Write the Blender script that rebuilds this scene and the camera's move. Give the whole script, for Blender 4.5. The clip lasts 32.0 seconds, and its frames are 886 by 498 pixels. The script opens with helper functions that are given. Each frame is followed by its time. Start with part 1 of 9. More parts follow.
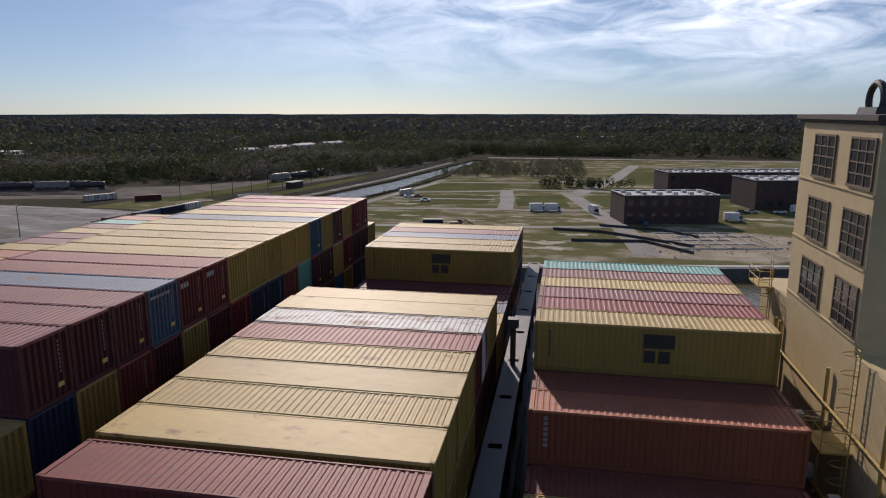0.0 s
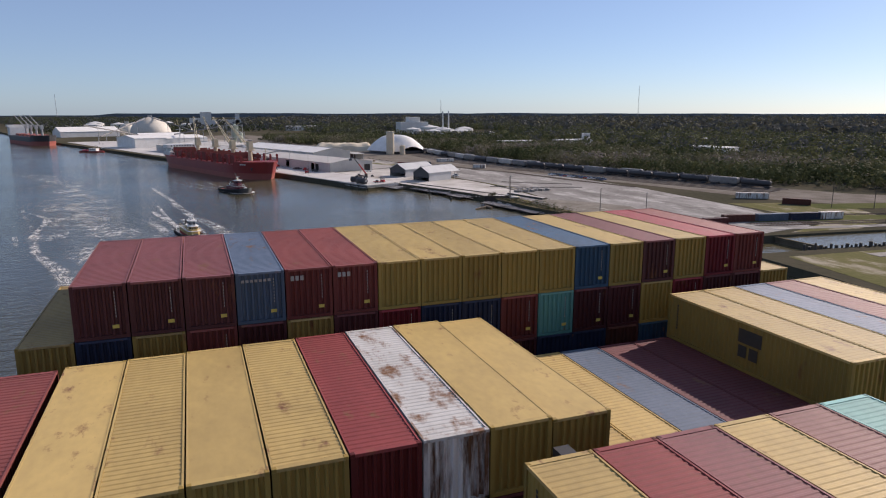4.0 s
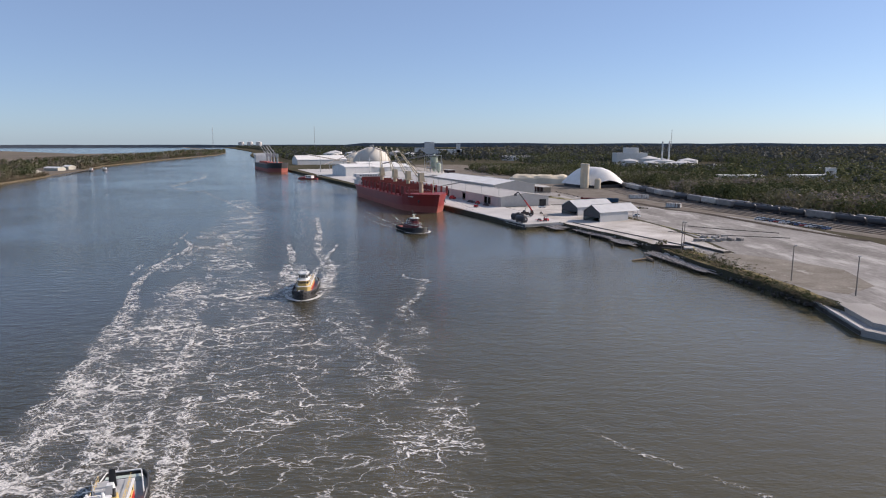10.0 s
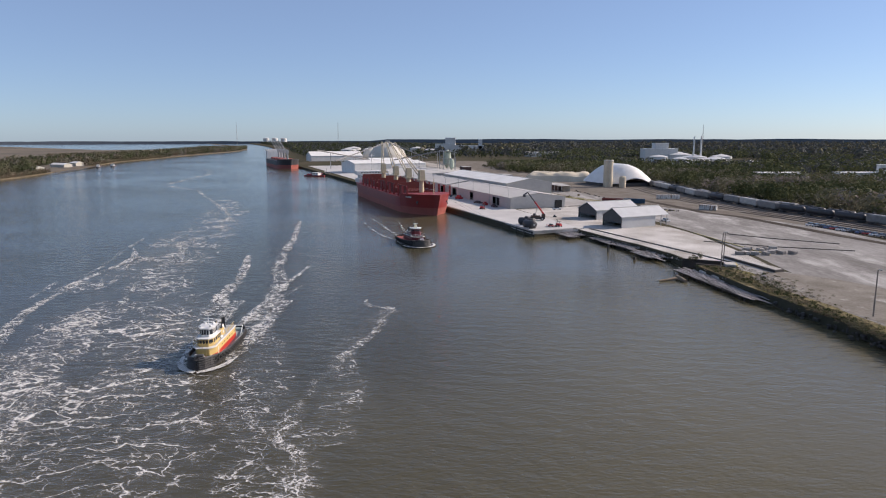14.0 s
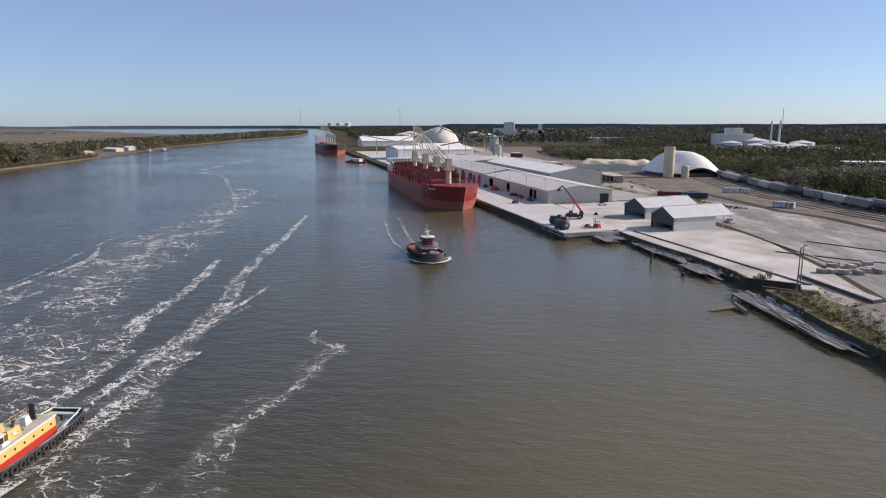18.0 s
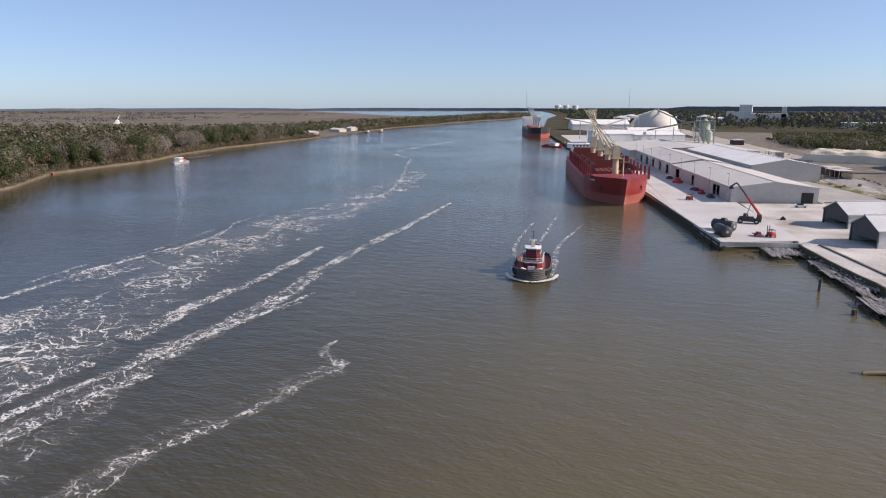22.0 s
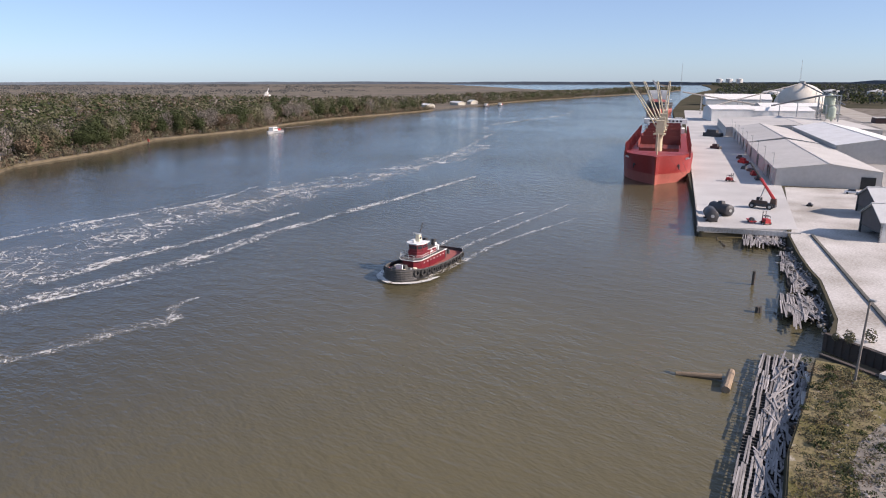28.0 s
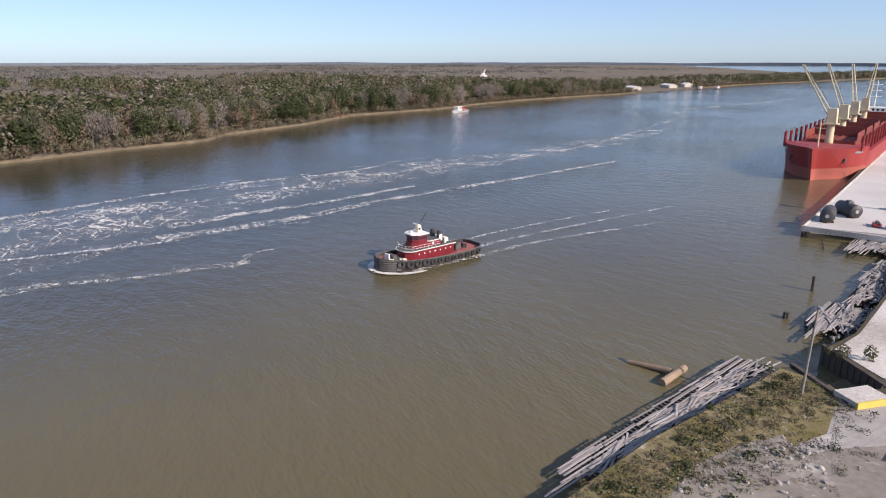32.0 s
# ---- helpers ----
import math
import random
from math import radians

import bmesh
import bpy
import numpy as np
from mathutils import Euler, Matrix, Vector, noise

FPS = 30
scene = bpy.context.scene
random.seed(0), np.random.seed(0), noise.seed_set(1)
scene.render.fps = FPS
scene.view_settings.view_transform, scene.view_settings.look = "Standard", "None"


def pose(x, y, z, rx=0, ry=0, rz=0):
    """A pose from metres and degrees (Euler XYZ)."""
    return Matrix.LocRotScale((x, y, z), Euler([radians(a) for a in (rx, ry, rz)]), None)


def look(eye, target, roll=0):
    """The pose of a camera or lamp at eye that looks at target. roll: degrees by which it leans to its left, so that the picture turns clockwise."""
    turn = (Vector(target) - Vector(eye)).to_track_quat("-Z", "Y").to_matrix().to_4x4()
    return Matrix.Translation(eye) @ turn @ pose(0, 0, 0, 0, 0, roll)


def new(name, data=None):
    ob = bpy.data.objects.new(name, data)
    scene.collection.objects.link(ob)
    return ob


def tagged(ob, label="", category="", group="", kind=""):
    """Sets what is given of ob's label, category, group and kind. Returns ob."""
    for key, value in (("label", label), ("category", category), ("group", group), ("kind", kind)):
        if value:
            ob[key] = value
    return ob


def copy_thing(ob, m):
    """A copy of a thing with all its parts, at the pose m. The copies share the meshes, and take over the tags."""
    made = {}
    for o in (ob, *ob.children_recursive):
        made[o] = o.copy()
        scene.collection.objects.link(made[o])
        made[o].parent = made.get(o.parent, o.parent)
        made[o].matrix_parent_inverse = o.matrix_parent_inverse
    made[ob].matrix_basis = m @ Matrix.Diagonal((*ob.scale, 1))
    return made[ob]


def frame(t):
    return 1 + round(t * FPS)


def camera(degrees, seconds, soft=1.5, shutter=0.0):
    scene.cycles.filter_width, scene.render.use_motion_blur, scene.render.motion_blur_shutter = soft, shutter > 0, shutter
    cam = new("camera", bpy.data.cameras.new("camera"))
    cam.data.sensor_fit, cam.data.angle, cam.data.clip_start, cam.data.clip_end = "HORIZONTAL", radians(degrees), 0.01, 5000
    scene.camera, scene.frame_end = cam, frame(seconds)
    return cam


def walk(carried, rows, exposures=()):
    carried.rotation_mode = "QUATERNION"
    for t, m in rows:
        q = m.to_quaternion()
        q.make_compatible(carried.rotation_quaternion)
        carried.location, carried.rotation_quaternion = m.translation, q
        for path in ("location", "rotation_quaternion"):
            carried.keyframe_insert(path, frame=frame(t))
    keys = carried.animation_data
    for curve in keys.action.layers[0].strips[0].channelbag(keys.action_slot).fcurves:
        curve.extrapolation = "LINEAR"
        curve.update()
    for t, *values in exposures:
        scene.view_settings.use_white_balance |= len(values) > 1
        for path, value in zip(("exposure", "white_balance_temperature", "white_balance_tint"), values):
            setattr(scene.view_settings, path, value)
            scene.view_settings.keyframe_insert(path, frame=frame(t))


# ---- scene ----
cam = camera(67.34, 32.0, soft=1.1)
PATH = [
    (0, (-32.81, 18.58, 41.88), (-36.321, 37.850, 37.854), 0.00),
    (0.5, (-28.22, 20.87, 41.84), (-34.185, 39.526, 37.802), 0.00),
    (1, (-23.69, 23.29, 41.81), (-32.021, 41.022, 37.770), -0.00),
    (1.5, (-19.32, 26.00, 41.78), (-29.870, 42.503, 37.731), 0.04),
    (2, (-15.30, 29.17, 41.75), (-27.923, 44.145, 37.710), -0.02),
    (2.5, (-11.86, 33.03, 41.67), (-26.322, 46.251, 37.647), -0.02),
    (3, (-8.98, 37.40, 41.67), (-25.009, 48.663, 37.646), -0.00),
    (3.5, (-6.63, 42.09, 41.77), (-23.944, 51.248, 37.732), -0.00),
    (4, (-4.75, 46.96, 41.91), (-23.086, 53.840, 37.865), 0.01),
    (4.5, (-3.27, 51.85, 41.98), (-22.335, 56.339, 37.937), -0.00),
    (4.75, (-2.71, 54.35, 42.80), (-22.020, 57.677, 38.793), -0.00),
    (5, (-2.49, 56.94, 43.91), (-21.973, 59.210, 39.981), 0.02),
    (5.25, (-2.59, 59.55, 44.21), (-22.180, 60.898, 40.389), 0.05),
    (5.5, (-2.98, 62.15, 43.81), (-22.628, 62.703, 40.103), 0.08),
    (6, (-4.51, 67.05, 42.51), (-24.192, 66.494, 38.999), 0.13),
    (6.5, (-6.85, 71.22, 42.04), (-26.526, 70.246, 38.564), 0.11),
    (7, (-9.53, 74.87, 42.10), (-29.185, 73.864, 38.529), 0.03),
    (7.5, (-12.68, 78.14, 42.07), (-32.333, 77.274, 38.441), 0.07),
    (8, (-16.52, 81.03, 42.08), (-36.157, 80.307, 38.338), 0.06),
    (8.5, (-20.80, 83.65, 42.02), (-40.440, 83.157, 38.263), 0.07),
    (9, (-25.41, 85.93, 42.10), (-45.064, 85.732, 38.389), 0.06),
    (9.5, (-30.16, 87.84, 42.38), (-49.855, 87.916, 38.904), 0.05),
    (10, (-35.12, 89.47, 42.59), (-54.861, 89.805, 39.393), 0.06),
    (10.5, (-40.31, 90.98, 42.60), (-60.067, 91.481, 39.548), 0.05),
    (11, (-45.69, 92.52, 42.41), (-65.445, 92.922, 39.314), 0.03),
    (11.5, (-51.24, 94.19, 42.10), (-70.994, 94.365, 38.955), 0.01),
    (12, (-56.93, 96.01, 41.77), (-76.681, 96.018, 38.599), 0.01),
    (12.5, (-62.81, 97.91, 41.49), (-82.545, 97.796, 38.281), -0.00),
    (13, (-68.77, 99.82, 41.26), (-88.509, 99.602, 38.021), 0.01),
    (13.5, (-74.73, 101.75, 41.04), (-94.460, 101.421, 37.772), -0.01),
    (15.5, (-97.36, 109.78, 41.02), (-117.046, 108.826, 37.618), -0.02),
    (16, (-102.53, 111.66, 40.89), (-122.199, 110.528, 37.466), -0.04),
    (16.5, (-107.64, 113.59, 40.77), (-127.296, 112.246, 37.306), -0.04),
    (17, (-112.82, 115.66, 40.70), (-132.442, 114.061, 37.167), -0.04),
    (17.5, (-118.10, 117.99, 40.71), (-137.675, 116.054, 37.084), -0.02),
    (18, (-123.45, 120.61, 40.73), (-142.958, 118.236, 36.986), -0.01),
    (18.5, (-128.87, 123.35, 40.74), (-148.235, 120.187, 36.884), -0.02),
    (19, (-134.02, 126.32, 40.81), (-152.997, 121.389, 36.838), -0.02),
    (19.5, (-138.67, 129.49, 40.87), (-156.948, 122.470, 36.807), -0.03),
    (20, (-142.77, 132.62, 40.92), (-160.295, 123.928, 36.752), 0.01),
    (20.5, (-146.35, 135.82, 40.93), (-163.519, 126.471, 36.708), 0.00),
    (21, (-149.45, 139.21, 40.89), (-166.383, 129.452, 36.639), -0.01),
    (21.5, (-152.20, 142.84, 40.86), (-169.220, 133.227, 36.610), 0.01),
    (22, (-154.75, 146.57, 40.80), (-172.258, 137.886, 36.559), 0.01),
    (22.5, (-157.21, 150.37, 40.73), (-175.255, 142.854, 36.489), -0.01),
    (23, (-159.72, 154.11, 40.66), (-178.012, 147.242, 36.391), -0.01),
    (23.5, (-162.31, 157.79, 40.48), (-180.452, 150.561, 36.187), -0.01),
    (24, (-164.94, 161.48, 40.32), (-182.841, 153.709, 35.957), -0.01),
    (24.5, (-167.52, 165.12, 40.20), (-185.144, 156.780, 35.755), -0.03),
    (25, (-169.98, 168.86, 40.17), (-187.310, 159.949, 35.668), 0.01),
    (25.5, (-172.35, 172.55, 40.00), (-189.358, 163.085, 35.428), -0.01),
    (27.5, (-181.69, 187.04, 39.77), (-197.134, 175.316, 34.868), -0.00),
    (28, (-183.63, 190.88, 39.84), (-198.602, 178.588, 34.873), 0.00),
    (28.5, (-185.55, 194.76, 39.89), (-200.017, 181.898, 34.871), 0.00),
    (29, (-187.56, 198.62, 39.94), (-201.475, 185.183, 34.876), 0.00),
    (29.5, (-189.76, 202.40, 40.05), (-203.095, 188.412, 34.914), 0.00),
    (30, (-192.18, 206.09, 40.16), (-204.912, 191.573, 34.945), 0.01),
    (30.5, (-194.83, 209.69, 40.23), (-206.955, 194.691, 34.943), 0.01),
    (31, (-197.71, 213.22, 40.27), (-209.180, 197.731, 34.918), -0.00),
    (31.5, (-200.84, 216.73, 40.35), (-211.635, 200.796, 34.931), 0.00),
    (32, (-204.03, 220.17, 40.44), (-214.104, 203.784, 34.947), 0.00),
]
walk(cam, [(t, look(eye, target, roll)) for t, eye, target, roll in PATH],
     exposures=[(0, -0.5, 6550, 16), (2, -0.24, 6650, 17), (4, 0.08, 6700, 18), (7, 0.2, 6600, 16), (10, 0.2, 6600, 16), (16, 0.16, 6600, 16), (21, 0.3, 6650, 18), (25, 0.4, 6650, 18), (32, 0.48, 6650, 18)])

# ---- sky and sun ----
SUN_DIR = Vector((-0.32, 0.95, 0.58)).normalized()
world = bpy.data.worlds.new("sky")
scene.world = world
world.use_nodes = True
wn = world.node_tree.nodes
sky = wn.new("ShaderNodeTexSky")
sky.sky_type = "NISHITA"
sky.sun_disc = False
sky.sun_elevation = math.asin(SUN_DIR.z)
sky.sun_rotation = math.atan2(SUN_DIR.x, SUN_DIR.y) % (2 * math.pi)
sky.air_density, sky.dust_density, sky.ozone_density = 0.8, 0.6, 1.8
sky.altitude = 600
wn["Background"].inputs["Strength"].default_value = 0.09
tint = wn.new("ShaderNodeMixRGB")
tint.blend_type = "MULTIPLY"
tint.inputs[0].default_value = 1.0
tint.inputs[2].default_value = (0.80, 0.98, 1.17, 1)
world.node_tree.links.new(sky.outputs[0], tint.inputs[1])
haze = wn.new("ShaderNodeMixRGB")          # thin even haze over the whole sky
haze.inputs[0].default_value = 0.33
haze.inputs[2].default_value = (4.2, 5.45, 7.5, 1)
world.node_tree.links.new(tint.outputs[0], haze.inputs[1])
world.node_tree.links.new(haze.outputs[0], wn["Background"].inputs["Color"])
sun_data = bpy.data.lights.new("sun", "SUN")
sun_data.energy, sun_data.angle, sun_data.color = 5.0, radians(0.53), (1.0, 0.90, 0.80)
sun = new("sun", sun_data)
sun.matrix_world = look((0, 0, 400), Vector((0, 0, 400)) - SUN_DIR)


# ---- thin high cloud, far beyond the land ----
cm = bpy.data.materials.new("thin_cloud")
cm.use_nodes = True
cn, cl = cm.node_tree.nodes, cm.node_tree.links
cn.remove(cn["Principled BSDF"])
glow = cn.new("ShaderNodeEmission")
glow.inputs["Color"].default_value, glow.inputs["Strength"].default_value = (0.90, 0.95, 1.0, 1), 2.3
clear = cn.new("ShaderNodeBsdfTransparent")
cmix = cn.new("ShaderNodeMixShader")
ctc = cn.new("ShaderNodeTexCoord")
cmap = cn.new("ShaderNodeMapping")
cmap.inputs["Scale"].default_value = (1, 1, 3.4)
cnoi = cn.new("ShaderNodeTexNoise")
cnoi.inputs["Scale"].default_value, cnoi.inputs["Detail"].default_value, cnoi.inputs["Roughness"].default_value = 0.0016, 7, 0.6
cnoi.inputs["Distortion"].default_value = 0.8
crmp = cn.new("ShaderNodeMapRange")
crmp.inputs["From Min"].default_value, crmp.inputs["From Max"].default_value, crmp.inputs["To Max"].default_value = 0.36, 0.66, 0.85
cuv = cn.new("ShaderNodeSeparateXYZ")
cedge = cn.new("ShaderNodeMath")
cedge.operation = "PINGPONG"
cedge.inputs[1].default_value = 0.5
cfade = cn.new("ShaderNodeMapRange")
cfade.inputs["From Max"].default_value = 0.42
cend = cn.new("ShaderNodeMapRange")
cend.inputs["From Min"].default_value, cend.inputs["From Max"].default_value = 1.0, 0.45
cmul = cn.new("ShaderNodeMath")
cmul.operation = "MULTIPLY"
cl.new(ctc.outputs["Object"], cmap.inputs[0])
cl.new(cmap.outputs[0], cnoi.inputs["Vector"])
cl.new(cnoi.outputs[0], crmp.inputs[0])
cl.new(ctc.outputs["UV"], cuv.inputs[0])
cl.new(cuv.outputs["Y"], cedge.inputs[0])
cl.new(cedge.outputs[0], cfade.inputs[0])
cl.new(crmp.outputs[0], cmul.inputs[0])
cl.new(cfade.outputs[0], cmul.inputs[1])
cmul2 = cn.new("ShaderNodeMath")
cmul2.operation = "MULTIPLY"
cl.new(cuv.outputs["X"], cend.inputs[0])
cl.new(cmul.outputs[0], cmul2.inputs[0])
cl.new(cend.outputs[0], cmul2.inputs[1])
cl.new(cmul2.outputs[0], cmix.inputs[0])
cl.new(clear.outputs[0], cmix.inputs[1])
cl.new(glow.outputs[0], cmix.inputs[2])
cl.new(cmix.outputs[0], cn["Material Output"].inputs["Surface"])
cbm = bmesh.new()
cuvl = cbm.loops.layers.uv.new("UVMap")
cprev = None
for i in range(33):
    th = radians(30 + i * 3.0)
    cv = [cbm.verts.new((4900 * math.cos(th), 4900 * math.sin(th), z)) for z in (150, 1500)]
    if cprev:
        f = cbm.faces.new((cprev[0], cv[0], cv[1], cprev[1]))
        for lp, uvv in zip(f.loops, (((i - 1) / 32, 0), (i / 32, 0), (i / 32, 1), ((i - 1) / 32, 1))):
            lp[cuvl].uv = uvv
    cprev = cv
cme = bpy.data.meshes.new("clouds")
cbm.to_mesh(cme)
cbm.free()
cme.materials.append(cm)
tagged(new("backdrop_clouds", cme), "thin white streaks of high cloud in the sky", "clouds", "", "structure")
# ---- materials ----
MATS = {}


def mat(name, c1, c2=None, rough=0.7, metal=0.0, scale=0.5, fine=8.0, bump=0.15, bump_scale=None, vary=0.0,
        rust=None, rust_amount=0.0, rust_scale=0.55, alpha=1.0, spec=0.5, coords="Object", stretch=(1, 1, 1)):
    """Procedural surface: two colours mixed by a coarse and a fine noise, per-object shift, optional rust patches, fine relief."""
    if name in MATS:
        return MATS[name]
    m = bpy.data.materials.new(name)
    m.use_nodes = True
    nt = m.node_tree
    n, l = nt.nodes, nt.links
    b = n["Principled BSDF"]
    b.inputs["Roughness"].default_value, b.inputs["Metallic"].default_value = rough, metal
    b.inputs["Specular IOR Level"].default_value = spec
    c2 = c2 or tuple(v * 0.78 for v in c1)
    tc = n.new("ShaderNodeTexCoord")
    mp = n.new("ShaderNodeMapping")
    mp.inputs["Scale"].default_value = stretch
    l.new(tc.outputs[coords], mp.inputs[0])
    info = n.new("ShaderNodeObjectInfo")
    off = n.new("ShaderNodeVectorMath")
    off.operation = "ADD"
    mul = n.new("ShaderNodeMath")
    mul.operation = "MULTIPLY"
    mul.inputs[1].default_value = 91.7
    l.new(info.outputs["Random"], mul.inputs[0])
    l.new(mp.outputs[0], off.inputs[0])
    l.new(mul.outputs[0], off.inputs[1])
    big = n.new("ShaderNodeTexNoise")
    big.inputs["Scale"].default_value, big.inputs["Detail"].default_value = scale, 6
    sml = n.new("ShaderNodeTexNoise")
    sml.inputs["Scale"].default_value, sml.inputs["Detail"].default_value = fine, 4
    for tex in (big, sml):
        l.new(off.outputs[0], tex.inputs["Vector"])
    mixf = n.new("ShaderNodeMath")
    mixf.operation = "MULTIPLY_ADD"
    mixf.inputs[1].default_value = 0.45
    l.new(sml.outputs[0], mixf.inputs[0])
    half = n.new("ShaderNodeMath")
    half.operation = "MULTIPLY"
    half.inputs[1].default_value = 0.75
    l.new(big.outputs[0], half.inputs[0])
    l.new(half.outputs[0], mixf.inputs[2])
    ramp = n.new("ShaderNodeValToRGB")
    ramp.color_ramp.elements[0].position, ramp.color_ramp.elements[1].position = 0.42, 0.78
    ramp.color_ramp.elements[0].color, ramp.color_ramp.elements[1].color = (*c1, 1), (*c2, 1)
    l.new(mixf.outputs[0], ramp.inputs[0])
    col = ramp.outputs[0]
    if vary:
        hsv = n.new("ShaderNodeHueSaturation")
        rng = n.new("ShaderNodeMapRange")
        rng.inputs["To Min"].default_value, rng.inputs["To Max"].default_value = 1 - vary, 1 + vary
        l.new(info.outputs["Random"], rng.inputs[0])
        l.new(rng.outputs[0], hsv.inputs["Value"])
        l.new(col, hsv.inputs["Color"])
        col = hsv.outputs[0]
    if rust:
        rn = n.new("ShaderNodeTexNoise")
        rn.inputs["Scale"].default_value, rn.inputs["Detail"].default_value, rn.inputs["Roughness"].default_value = rust_scale, 9, 0.68
        l.new(off.outputs[0], rn.inputs["Vector"])
        rr = n.new("ShaderNodeValToRGB")
        rr.color_ramp.elements[0].position = 0.72 - rust_amount
        rr.color_ramp.elements[1].position = 0.80 - rust_amount * 0.8
        rr.color_ramp.elements[0].color, rr.color_ramp.elements[1].color = (0, 0, 0, 1), (1, 1, 1, 1)
        l.new(rn.outputs[0], rr.inputs[0])
        mx = n.new("ShaderNodeMixRGB")
        mx.inputs[2].default_value = (*rust, 1)
        l.new(rr.outputs[0], mx.inputs[0])
        l.new(col, mx.inputs[1])
        col = mx.outputs[0]
    l.new(col, b.inputs["Base Color"])
    if bump:
        bp = n.new("ShaderNodeBump")
        bp.inputs["Strength"].default_value = bump
        bp.inputs["Distance"].default_value = 0.05
        if bump_scale:
            bt = n.new("ShaderNodeTexNoise")
            bt.inputs["Scale"].default_value, bt.inputs["Detail"].default_value = bump_scale, 5
            l.new(off.outputs[0], bt.inputs["Vector"])
            l.new(bt.outputs[0], bp.inputs["Height"])
        else:
            l.new(sml.outputs[0], bp.inputs["Height"])
        l.new(bp.outputs[0], b.inputs["Normal"])
    MATS[name] = m
    return m


def leaf_mat(name, c1, c2, c3):
    """Foliage: colour differs clump by clump."""
    m = bpy.data.materials.new(name)
    m.use_nodes = True
    n, l = m.node_tree.nodes, m.node_tree.links
    b = n["Principled BSDF"]
    b.inputs["Roughness"].default_value = 0.8
    b.inputs["Specular IOR Level"].default_value = 0.05
    geo = n.new("ShaderNodeNewGeometry")
    info = n.new("ShaderNodeObjectInfo")
    add = n.new("ShaderNodeMath")
    add.operation = "MULTIPLY_ADD"
    add.inputs[1].default_value = 0.2
    l.new(geo.outputs["Random Per Island"], add.inputs[0])
    stand = n.new("ShaderNodeTexNoise")          # tint drifts from tree to tree
    stand.inputs["Scale"].default_value, stand.inputs["Detail"].default_value = 0.11, 3
    l.new(geo.outputs["Position"], stand.inputs["Vector"])
    drift = n.new("ShaderNodeMapRange")
    drift.inputs["From Min"].default_value, drift.inputs["From Max"].default_value, drift.inputs["To Max"].default_value = 0.38, 0.62, 0.6
    wide = n.new("ShaderNodeTexNoise")
    wide.inputs["Scale"].default_value, wide.inputs["Detail"].default_value = 0.014, 3
    l.new(geo.outputs["Position"], wide.inputs["Vector"])
    blend = n.new("ShaderNodeMixRGB")
    blend.inputs[0].default_value = 0.55
    l.new(stand.outputs[0], blend.inputs[1])
    l.new(wide.outputs[0], blend.inputs[2])
    l.new(blend.outputs[0], drift.inputs[0])
    mul = n.new("ShaderNodeMath")
    mul.operation = "MULTIPLY_ADD"
    mul.inputs[1].default_value = 0.2
    l.new(info.outputs["Random"], mul.inputs[0])
    l.new(drift.outputs[0], mul.inputs[2])
    l.new(mul.outputs[0], add.inputs[2])
    r = n.new("ShaderNodeValToRGB")
    r.color_ramp.elements[0].color, r.color_ramp.elements[1].color = (*c1, 1), (*c3, 1)
    e = r.color_ramp.elements.new(0.5)
    e.color = (*c2, 1)
    l.new(add.outputs[0], r.inputs[0])
    l.new(r.outputs[0], b.inputs["Base Color"])
    thin = n.new("ShaderNodeBsdfTranslucent")       # light shines through the sprays
    l.new(r.outputs[0], thin.inputs["Color"])
    both = n.new("ShaderNodeMixShader")
    both.inputs[0].default_value = 0.22
    l.new(b.outputs[0], both.inputs[1])
    l.new(thin.outputs[0], both.inputs[2])
    l.new(both.outputs[0], n["Material Output"].inputs["Surface"])
    return m


# ---- mesh tools ----
def link_mesh(name, bm, material):
    me = bpy.data.meshes.new(name)
    bm.to_mesh(me)
    bm.free()
    if material:
        me.materials.append(material)
    return me


def part(name, bm, material, parent, label=""):
    """One mesh object under a thing or under a part."""
    me = bm if isinstance(bm, bpy.types.Mesh) else link_mesh(name, bm, material)
    ob = new(name, me)
    ob.parent = parent
    if label:
        tagged(ob, label)
    return ob


def thing(name, m, label, category, group="", kind=""):
    ob = new(name)
    ob.empty_display_size = 0.3
    ob.matrix_basis = m
    return tagged(ob, label, category, group, kind)


def solid(name, bm, material, label="", category="", kind="", group="", m=None):
    """A thing or a piece of the setting that is one mesh."""
    ob = new(name, bm if isinstance(bm, bpy.types.Mesh) else link_mesh(name, bm, material))
    if m is not None:
        ob.matrix_basis = m
    return tagged(ob, label, category, group, kind)


def box(bm, x0, x1, y0, y1, z0, z1, taper=0.0):
    vs = [bm.verts.new(p) for p in ((x0, y0, z0), (x1, y0, z0), (x1, y1, z0), (x0, y1, z0), (x0 + taper, y0 + taper, z1),
                                    (x1 - taper, y0 + taper, z1), (x1 - taper, y1 - taper, z1), (x0 + taper, y1 - taper, z1))]
    for f in ((3, 2, 1, 0), (4, 5, 6, 7), (0, 1, 5, 4), (1, 2, 6, 5), (2, 3, 7, 6), (3, 0, 4, 7)):
        bm.faces.new([vs[i] for i in f])
    return bm


